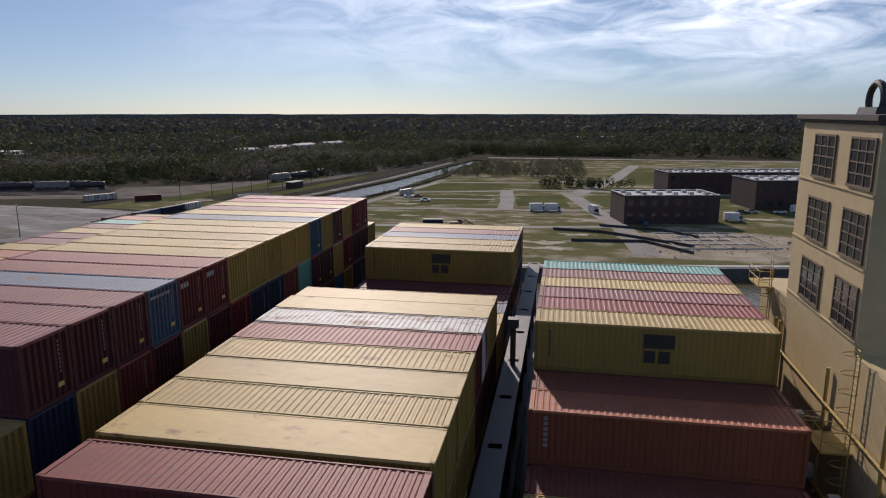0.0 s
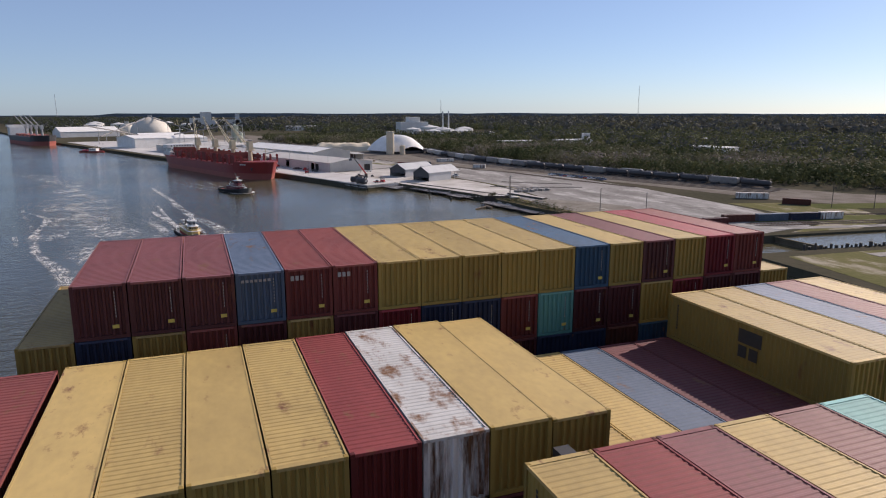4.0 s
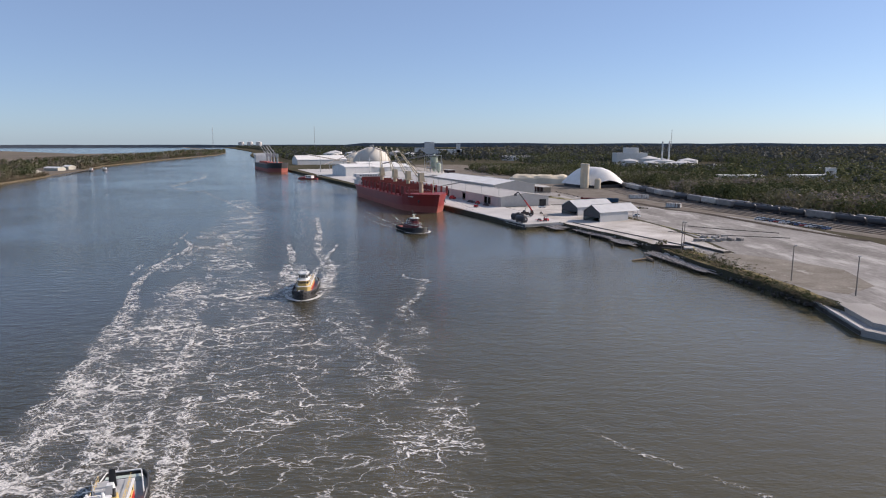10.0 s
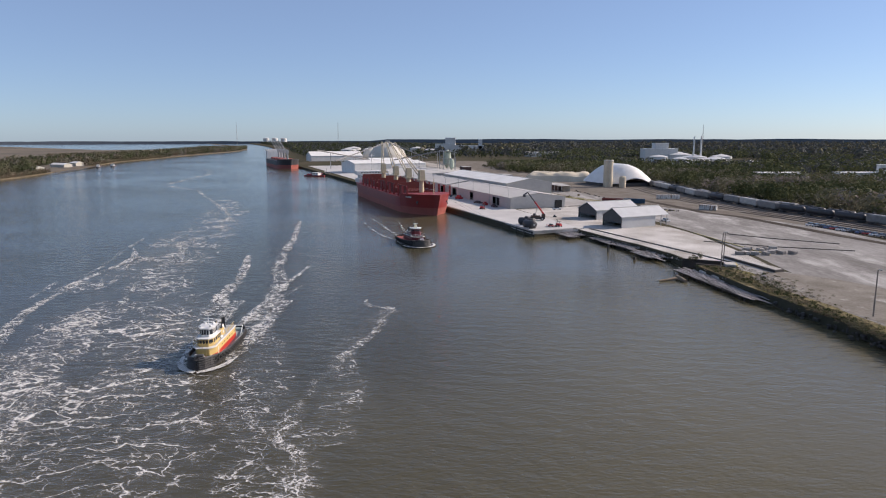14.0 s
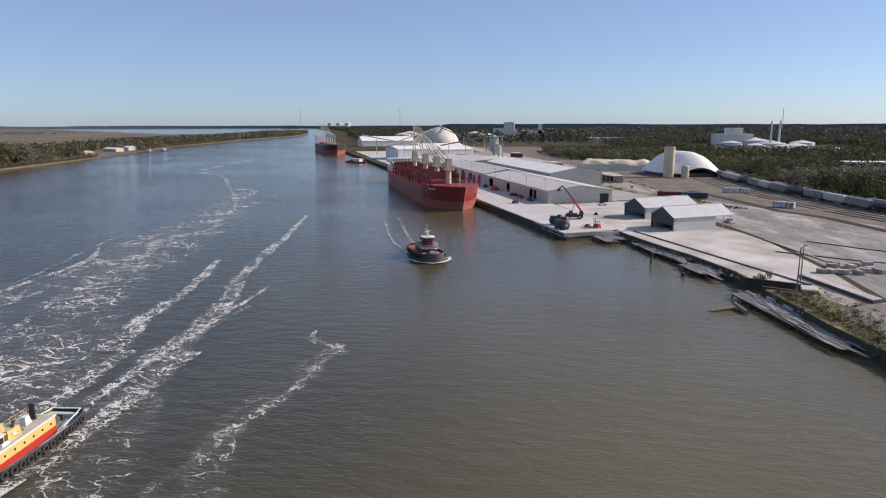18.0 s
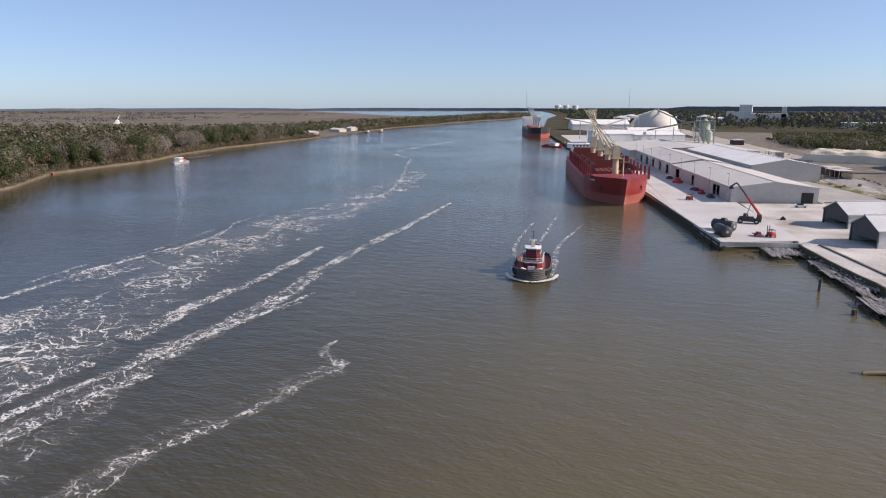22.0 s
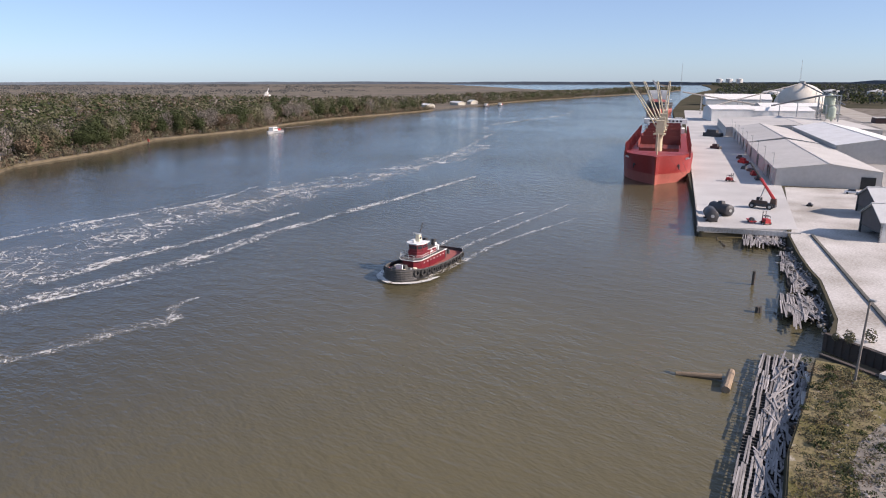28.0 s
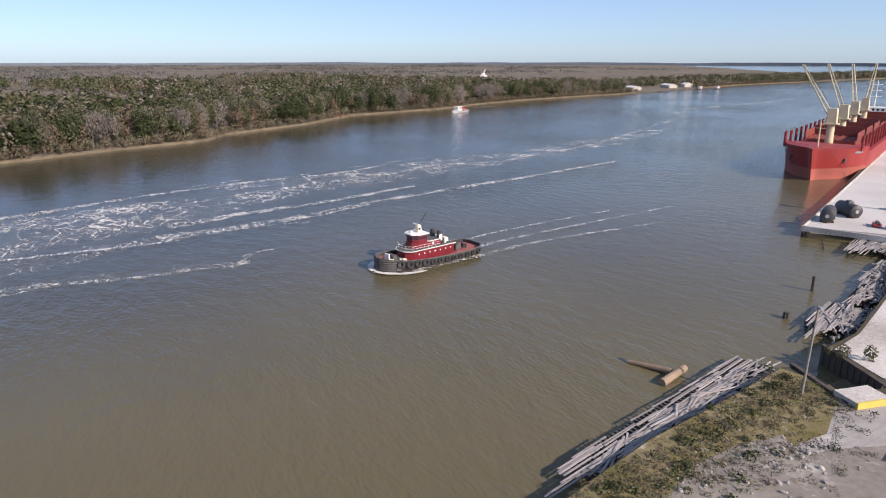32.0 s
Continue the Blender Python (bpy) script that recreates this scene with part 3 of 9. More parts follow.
            o.location = (sx * (hx - 0.085), sy * (hy - 0.08), CH - 0.055)
    return t


TEMPLATES = {}
BOXES = []


def stow(colour, x_fore, k, top, smooth=False):
    """Place a container in column k (0 is the port column), its fore end at x_fore and its top at height top."""
    key = (colour, smooth)
    p = Vector((x_fore - CL / 2, -PITCH * k - PITCH / 2, top - CH))
    m = Matrix.Translation(SHIP0 + p)
    if key not in TEMPLATES:
        ob = TEMPLATES[key] = container(colour, smooth, m)
    else:
        ob = copy_thing(TEMPLATES[key], m)
    MOVERS.append(ob)
    BOXES.append((x_fore, k, top, ob))
    return ob


TIER = 2.75
BAY_A, BAY_B, BAY_C, BAY_D = -14.0, 0.0, 14.9, 29.6
rng = random.Random(4)
DARK = ["maroon", "navy", "brown", "yellow", "maroon", "red", "ochre", "blue", "brown"]
top_b = ["pink", "magenta", "yellow", "maroon", "yellow", "blue", "yellow", "yellow", "yellow", "yellow", "yellow", "red", "red", "greyblue", "red", "red", "red"]
top_b[0], top_b[3], top_b[11], top_b[12], top_b[14], top_b[15], top_b[16] = "red", "mauve", "red", "red", "mauve", "mauve", "mauve"
mid_b = ["maroon", "maroon", "magenta", "yellow", "maroon", "maroon", "teal", "red", "navy", "navy", "magenta", "maroon", "ochre", "maroon", "red", "ochre", "navy"]
for k, c in enumerate(top_b):
    stow(c, BAY_B, k, 0)
for k, c in enumerate(mid_b):
    stow(c, BAY_B, k, -TIER)
stow("yellow", BAY_B, -1, -TIER)
stow("ochre", BAY_B, 17, -TIER)
for k in range(-1, 18):
    stow(rng.choice(DARK), BAY_B, k, -2 * TIER)
top_a = ["orange", "teal", "red", "yellow", "red", "maroon", "yellow", "orange", "yellow", "maroon", "yellow", "mauve", "mauve", "red", "red", "orange", "orange"]
top_a[2], top_a[4], top_a[5] = "brown", "mauve", "mauve"
for k, c in enumerate(top_a):
    stow(c, BAY_A, k, -2.45)
stow("ochre", BAY_A, -1, -2.65)
for k in range(-1, 17):
    stow(rng.choice(DARK), BAY_A, k, -2.45 - TIER)
for k, c, low in ((17.1, "red", 0.3), (16, "yellow", 0.2), (15, "yellow", 0.17), (14, "yellow", 0.14), (13, "yellow", 0.1), (12, "scarlet", 0.07), (11, "white", 0.03), (3, "yellow", 0), (2, "yellow", 0), (1, "greyblue", 0), (0, "pink", 0), (-1, "yellow", 0)):
    stow(c, BAY_C, k, -TIER - low, low in (0.2, 0.14))
stow("yellow", BAY_C, 10, -TIER, True)
stow("yellow", BAY_C, 9, -TIER - 0.12, True)
for k in range(-1, 18):
    c = {8: "yellow", 7: "yellow", 6: "greyblue", 5: "maroon", 4: "maroon"}.get(k) or rng.choice(DARK)
    stow(c, BAY_C, k, -2 * TIER)
for k, c in {10: "yellow", 9: "scarlet", 8: "mauve", 7: "yellow", 6: "pink", 5: "teal"}.items():
    stow(c, BAY_D, k, -TIER)
for k in range(5, 13):
    stow({11: "brown", 12: "orange"}.get(k) or rng.choice(DARK), BAY_D, k, -2 * TIER)
for k in range(5, 15):
    stow(rng.choice(DARK), BAY_D, k, -3 * TIER)
for k in range(-1, 18):
    if k > 8 or k < 4:
        stow(rng.choice(DARK), BAY_C, k, -3 * TIER)

# the tiers below, down to the hatch covers
bm = bmesh.new()
for fore, kk, start in ((BAY_A, range(-1, 17), -2.45 - 2 * TIER), (BAY_B, range(-1, 18), -3 * TIER), (BAY_C, range(-1, 18), -3 * TIER), (BAY_D, range(5, 18), -4 * TIER)):
    for k in kk:
        top = start - (TIER if fore == BAY_C and not 4 <= k <= 8 else 0)
        if fore == BAY_D and k >= 15:
            top = start
        while top > -20.0:
            y = -PITCH * k
            bottom = max(top - CH, -21.2)
            for u in range(22):
                x = fore - CL * u / 22
                box(bm, x - CL / 22 + 0.12, x, y - CW - 0.03, y - 0.03, bottom, top)
                box(bm, x - CL / 22, x - CL / 22 + 0.12, y - CW + 0.01, y - 0.07, bottom, top - 0.05)
            top -= TIER
hold = solid("lower_container_tiers", bm, container_paint("maroon"), "lower tiers of stacked steel containers on deck", "containers", "stuff", m=Matrix.Translation(SHIP0))
MOVERS.append(hold)

# hull, deck and the casing aft of the bridge
HULL = mat("hull_black", (0.03, 0.032, 0.036), (0.05, 0.045, 0.04), 0.5, rust=RUST, rust_amount=0.03)
DECK = mat("deck_red", (0.25, 0.085, 0.06), (0.18, 0.07, 0.05), 0.8, rust=RUST, rust_amount=0.08)
CREAM = mat("casing_cream", (0.58, 0.46, 0.26), (0.50, 0.38, 0.20), 0.6, scale=0.3, fine=1.4, bump=0.05, rust=(0.28, 0.15, 0.06), rust_amount=0.07)
PIPE = mat("ladder_yellow", (0.55, 0.40, 0.12), (0.42, 0.29, 0.08), 0.6, rust=RUST, rust_amount=0.1)
ship = thing("container_ship", Matrix.Translation(SHIP0), "large container ship under way with full deck stacks", "ship")
MOVERS.append(ship)
bm = bmesh.new()
ports, stbd = 3.6, -46.4
cy = (ports + stbd) / 2
stations = [(-33, 0.80), (-28, 0.97), (-10, 1), (60, 1), (200, 1), (250, 0.8), (285, 0.35), (300, 0.03)]
rings = []
for x, w in stations:
    hb = (ports - stbd) / 2 * w
    low = hb * (0.55 if x < -20 or x > 240 else 0.96)
    rings.append([bm.verts.new(p) for p in ((x, cy + hb, -21.6), (x, cy + hb, -26), (x, cy + low, -35.5), (x, cy - low, -35.5), (x, cy - hb, -26), (x, cy - hb, -21.6))])
for a, b in zip(rings, rings[1:]):
    for i in range(6):
        bm.faces.new((a[i], a[(i + 1) % 6], b[(i + 1) % 6], b[i]))
bm.faces.new(rings[0])
bm.faces.new(rings[-1][::-1])
bmesh.ops.recalc_face_normals(bm, faces=bm.faces)
part("hull", bm, HULL, ship, "black steel hull")
bm = prism(bmesh.new(), [(x, cy + (ports - stbd) / 2 * w - 0.3) for x, w in stations[::-1]] + [(x, cy - (ports - stbd) / 2 * w + 0.3) for x, w in stations], -21.55, -21.2)
bmesh.ops.recalc_face_normals(bm, faces=bm.faces)
part("deck", bm, DECK, ship, "red-brown steel deck")

# ---- engine casing behind the stacks ----
casing = thing("engine_casing", Matrix.Translation(SHIP0), "cream engine casing with grid windows and yellow ladders", "ship house")
MOVERS.append(casing)
FX, Y0, Y1 = 32.2, -29.3, -19.4
bm = box(bmesh.new(), FX, FX + 11, Y0, Y1, -3.0, 7.7)
part("upper_body", bm, CREAM, casing)
bm = box(bmesh.new(), FX + 0.02, FX + 14, -38.5, -14.2, -21.2, -3.0)
part("lower_body", bm, CREAM, casing)
bm = box(bmesh.new(), FX - 0.3, FX + 11.5, Y0 - 0.1, Y1 + 0.5, 7.7, 7.95)
box(bm, FX - 0.15, FX + 11.2, Y0 - 0.05, Y1 + 0.2, 7.5, 7.7)
part("roof_slab", bm, mat("casing_roof", (0.06, 0.05, 0.045), (0.09, 0.07, 0.06), 0.8), casing, "dark roof with an overhanging edge")
for z in (4.35, 0.95, -2.45):
    part("ledge", box(bmesh.new(), FX - 0.07, FX, Y0, Y1, z, z + 0.09), CREAM, casing)
WFRAME = mat("window_frame_brown", (0.20, 0.14, 0.085), (0.14, 0.10, 0.06), 0.7)
WPANE = mat("window_pane_dark", (0.03, 0.033, 0.038), (0.05, 0.05, 0.05), 0.2, bump=0)
for top in (6.85, 3.45, 0.05):
    for yl in (-21.6, -26.4):
        y0, y1, z0 = yl - (2.75 if yl > -25 else 2.5), yl, top - 2.15
        bm = bmesh.new()
        box(bm, FX - 0.09, FX - 0.02, y0 - 0.12, y1 + 0.12, top, top + 0.1)
        box(bm, FX - 0.12, FX - 0.02, y0 - 0.14, y1 + 0.14, z0 - 0.12, z0)
        for y in (y0 - 0.1, y1):
            box(bm, FX - 0.09, FX - 0.02, y, y + 0.1, z0, top)
        w = part("window", bm, WFRAME, casing, "brown framed grid window")
        for j in (1, 2):
            part("glazing_bar", box(bmesh.new(), FX - 0.085, FX - 0.02, y0 + (y1 - y0) * j / 3 - 0.035, y0 + (y1 - y0) * j / 3 + 0.035, z0, top), WFRAME, w)
        for j in (1, 2, 3):
            part("glazing_bar", box(bmesh.new(), FX - 0.08, FX - 0.02, y0, y1, z0 + 2.15 * j / 4 - 0.03, z0 + 2.15 * j / 4 + 0.03), WFRAME, w)
        for j in range(3):
            for k in range(4):
                bm = box(bmesh.new(), FX - 0.05, FX - 0.01, y0 + (y1 - y0) * j / 3 + 0.04, y0 + (y1 - y0) * (j + 1) / 3 - 0.04, z0 + 2.15 * k / 4 + 0.035, z0 + 2.15 * (k + 1) / 4 - 0.035)
                part("pane", bm, WPANE, w)
# ring on the roof
bm = bmesh.new()
last = None
for i in range(29):
    a = math.radians(-30 + 240 * i / 28)
    ring = []
    for j in range(8):
        b = 2 * math.pi * j / 8
        r = 0.95 + 0.2 * math.cos(b)
        ring.append(bm.verts.new((36.0 + 0.2 * math.sin(b), -18.9 + r * math.cos(a), 8.75 + r * math.sin(a))))
    if last:
        for j in range(8):
            bm.faces.new((last[j], last[(j + 1) % 8], ring[(j + 1) % 8], ring[j]))
    last = ring
box(bm, 35.5, 36.5, -20.2, -17.6, 7.9, 8.35, 0.1)
part("roof_fairlead", bm, mat("ring_black", (0.03, 0.03, 0.03), (0.05, 0.045, 0.04), 0.6), casing, "black ring-shaped duct on the roof")
def ladder(y, z0, z1, x=FX - 0.25, cage=True):
    bm = bmesh.new()
    for s in (-0.22, 0.22):
        rod(bm, (x, y + s, z0), (x, y + s, z1), 0.03, n=5)
    z = z0
    while z < z1:
        rod(bm, (x, y - 0.22, z), (x, y + 0.22, z), 0.02, n=4)
        z += 0.3
    if cage:
        z = z0 + 2.2
        while z < z1:
            pts = [(x - 0.7 * math.sin(a), y + 0.38 * math.cos(a), z) for a in [math.pi * k / 6 for k in range(7)]]
            bars(bm, pts, 0.022, 4)
            z += 0.9
    return part("ladder", bm, PIPE, casing, "yellow caged ladder")


def gallery(y0, y1, z, x0=FX - 1.4):
    bm = box(bmesh.new(), x0, FX, y0, y1, z - 0.1, z)
    g = part("platform", bm, PIPE, casing, "small yellow platform")
    bm = bmesh.new()
    for h in (0.5, 1.0):
        bars(bm, [(FX, y0, z + h), (x0, y0, z + h), (x0, y1, z + h), (FX, y1, z + h)], 0.025, 5)
    n = max(2, int((y1 - y0) / 1.0))
    for i in range(n + 1):
        y = y0 + (y1 - y0) * i / n
        rod(bm, (x0, y, z), (x0, y, z + 1), 0.025, n=5)
    part("railing", bm, PIPE, g)


ladder(-30.4, -12, -2.2)
ladder(-17.0, -12, -1.2)
ladder(-24.0, -14, -8)
gallery(-30.5, -28.2, -7.4)
gallery(-16.8, -14.4, -3.0, FX - 0.9)
bm = bmesh.new()
for y in (-18.6, -19.3, -27.1, -33.5):
    rod(bm, (FX - 0.15, y, -20), (FX - 0.15, y, -4.5), 0.09, n=7)
for z in (-6.5, -11.0):
    rod(bm, (FX - 0.2, -36, z), (FX - 0.2, -15, z + 0.4), 0.07, n=6)
part("pipe", bm, PIPE, casing)
for y, z in ((-20.4, -6.2), (-26.3, -7.6), (-23.2, -10.5), (-31.8, -9.2)):
    bm = rod(bmesh.new(), (FX, y, z), (FX - 0.9, y, z + 0.1), 0.05, n=6)
    box(bm, FX - 1.3, FX - 0.8, y - 0.25, y + 0.25, z - 0.05, z + 0.3)
    part("floodlight", bm, WHITE0 := mat("lamp_housing", (0.62, 0.58, 0.5), (0.5, 0.46, 0.4), 0.5), casing)
bm = rod(bmesh.new(), (FX - 1.2, -26.6, -10.4), (FX - 0.2, -26.6, -10.4), 0.42, n=14)
part("winch", bm, WHITE0, casing)
bm = box(bmesh.new(), FX - 2.1, FX - 0.02, -40, -14.5, -11.6, -11.4)
wk = part("walkway", bm, DECK, casing, "red-painted side walkway")
bm = bmesh.new()
for h in (0.5, 1.05):
    rod(bm, (FX - 2.1, -40, -11.4 + h), (FX - 2.1, -14.5, -11.4 + h), 0.03, n=5)
for i in range(15):
    rod(bm, (FX - 2.1, -40 + i * 1.8, -11.4), (FX - 2.1, -40 + i * 1.8, -10.35), 0.03, n=5)
part("walkway_rail", bm, mat("rail_pink", (0.5, 0.33, 0.27), (0.4, 0.25, 0.2), 0.6), wk)

# ---- lashing bridges between the bays ----
for xb, top in ((1.35, -7.5), (16.1, -6.2)):
    lb = thing("lashing_bridge", Matrix.Translation(SHIP0), "dark steel lashing bridge between container bays", "lashing bridge")
    MOVERS.append(lb)
    for i in range(10):
        y = 1.5 - 5.2 * i
        bm = box(bmesh.new(), xb - 0.3, xb + 0.3, y - 0.22, y + 0.22, -21.2, top)
        part("post", bm, HULL, lb)
    for z in (-18, -14.5, -11, top):
        part("walkway", box(bmesh.new(), xb - 0.55, xb + 0.55, -45.5, 2, z - 0.15, z), HULL, lb)
    if xb > 10:
        bm = rod(bmesh.new(), (xb, -25.2, top), (xb, -25.2, -3.6), 0.16, n=8)
        box(bm, xb - 0.3, xb + 0.3, -25.5, -24.9, -3.9, -3.4)
        part("lamp_post", bm, HULL, lb)

# ---- marks on the containers ----
INK = mat("mark_dark", (0.035, 0.03, 0.025), (0.05, 0.042, 0.035), 0.8, bump=0)
CHALK = mat("mark_white", (0.36, 0.34, 0.32), (0.28, 0.26, 0.24), 0.8, bump=0)
STICK = mat("mark_yellow", (0.62, 0.48, 0.1), (0.5, 0.38, 0.08), 0.8, bump=0)


def find_box(fore, k, top):
    for f, kk, t, ob in BOXES:
        if f == fore and kk == k and abs(t - top) < 0.3:
            return ob


hx, hy = CL / 2, CW / 2
for fore, k, top, s in ((BAY_C, 3, -TIER, 1.0), (BAY_D, 10, -TIER, 1.0)):
    ob = find_box(fore, k, top)
    y = -hy + 0.035
    part("emblem", box(bmesh.new(), -0.5, 1.05, y - 0.012, y + 0.004, 1.55, 2.3), INK, ob, "plain dark emblem block")
    part("emblem", box(bmesh.new(), -0.45, 0.1, y - 0.012, y + 0.004, 0.75, 1.4), INK, ob, "plain dark emblem block")
    part("emblem", box(bmesh.new(), 0.28, 0.85, y - 0.012, y + 0.004, 0.75, 1.4), INK, ob, "plain dark emblem block")
    bm = bmesh.new()
    for j in range(9):
        box(bm, -hx + 0.75, -hx + 0.85, y - 0.012, y + 0.004, 0.75 + j * 0.17, 0.86 + j * 0.17)
    part("mark_row", bm, INK, ob)
for fore, k, top, colr in [(BAY_B, k, 0, CHALK) for k in (0, 1, 3, 5, 11, 12, 13, 14, 15, 16)] + [(BAY_B, k, -TIER, CHALK) for k in (2, 4, 5, 6, 7, 8, 9, 10, 14)]:
    ob = find_box(fore, k, top)
    bm = bmesh.new()
    for j in range(8):
        box(bm, hx - 0.045, hx - 0.028, hy - 0.57, hy - 0.53, 1.05 + j * 0.17, 1.15 + j * 0.17)
    part("mark_column", bm, colr, ob, "column of small white marks")
    bm = box(bmesh.new(), hx - 0.045, hx - 0.028, hy - 0.75, hy - 0.45, 0.5, 0.68)
    part("sticker", bm, STICK, ob, "small yellow sticker")
for k in (11, 12):
    bm = bmesh.new()
    for j in range(3):
        box(bm, hx - 0.05, hx - 0.025, -0.95 + j * 0.25, -0.78 + j * 0.25, 2.1, 2.35)
    part("mark_row", bm, CHALK, find_box(BAY_B, k, 0), "short row of white marks")
bm = bmesh.new()
for j in range(7):
    box(bm, hx - 0.05, hx - 0.025, -0.95 + j * 0.22, -0.8 + j * 0.22, 2.2, 2.34)
part("mark_row", bm, CHALK, find_box(BAY_B, 13, 0), "row of white marks")
bm = bmesh.new()
for j in range(6):
    box(bm, -hx + 0.7, -hx + 0.9, -hy + 0.02, -hy + 0.04, 2.25 - j * 0.27, 2.42 - j * 0.27)
part("mark_column", bm, CHALK, find_box(BAY_D, 12, -2 * TIER), "column of white marks")

# ---- port: materials ----
WHITE = mat("white_sheet_metal", (0.78, 0.765, 0.73), (0.66, 0.64, 0.595), 0.6, spec=0.2, scale=0.15, fine=1.2, bump=0.03)
GREYROOF = mat("grey_metal_roof", (0.54, 0.515, 0.475), (0.45, 0.425, 0.39), 0.75, spec=0.15, scale=0.06, fine=0.6, bump=0.05, rust=(0.25, 0.19, 0.14), rust_amount=0.02)
GREYWALL = mat("grey_metal_wall", (0.50, 0.475, 0.44), (0.42, 0.395, 0.365), 0.6, scale=0.1, fine=0.8, bump=0.05)
# Near-black colour for sheets that stand in for indoor shade.
DARKIN = mat("painted_interior_shade", (0.035, 0.035, 0.035), (0.02, 0.02, 0.02), 0.9)
BULK_RED = mat("ship_red", (0.30, 0.032, 0.028), (0.23, 0.03, 0.027), 0.5, scale=0.08, fine=0.8, bump=0.04, rust=(0.33, 0.11, 0.07), rust_amount=0.03)
BOOT = mat("boot_top_pink", (0.40, 0.105, 0.078), (0.32, 0.09, 0.068), 0.7, scale=0.15, fine=1.2, rust=(0.30, 0.19, 0.12), rust_amount=0.1)
HATCH = mat("hatch_maroon", (0.22, 0.045, 0.032), (0.17, 0.04, 0.03), 0.65, scale=0.1, fine=1, rust=RUST, rust_amount=0.05)
CRANE = mat("crane_cream", (0.58, 0.50, 0.33), (0.47, 0.40, 0.26), 0.55, rust=RUST, rust_amount=0.03)
STEEL = mat("galvanised_steel", (0.42, 0.42, 0.41), (0.32, 0.32, 0.31), 0.5, 0.4)
BLACKST = mat("black_steel", (0.035, 0.036, 0.04), (0.055, 0.05, 0.05), 0.55)
TIMBER = mat("weathered_timber", (0.38, 0.352, 0.335), (0.15, 0.137, 0.128), 0.9, scale=1.0, fine=6, bump=0.4, vary=0.3, stretch=(0.15, 1, 1))
DARKWOOD = mat("tarred_timber", (0.055, 0.048, 0.042), (0.09, 0.08, 0.07), 0.9, fine=6, bump=0.4)
BRICK = mat("dark_brick", (0.085, 0.05, 0.045), (0.06, 0.038, 0.034), 0.9, scale=0.3, fine=5, bump=0.2)
GLASS = mat("dark_glazing", (0.02, 0.025, 0.03), (0.03, 0.035, 0.04), 0.12, spec=0.8, bump=0)
TYRE = mat("tyre_rubber", (0.02, 0.02, 0.02), (0.035, 0.034, 0.032), 0.9, fine=10)
RED = mat("machine_red", (0.45, 0.03, 0.03), (0.38, 0.03, 0.03), 0.45)

# Dark grey holds the shade of the sheds' sunless open gables.
SHADEGREY = mat("shaded_gable_grey", (0.075, 0.078, 0.08), (0.055, 0.057, 0.06), 0.7)
ANG = math.degrees(math.atan2(0.347, 0.938))   # the pier and all along it lie at this heading


def yard(x, y, z=GZ, turn=0.0):
    """Pose in the pier's own frame: x metres back from the outer corner along its edge, y metres inland."""
    px, py = along(PA, PD, x, -y)
    return pose(px, py, z, 0, 0, ANG + turn)


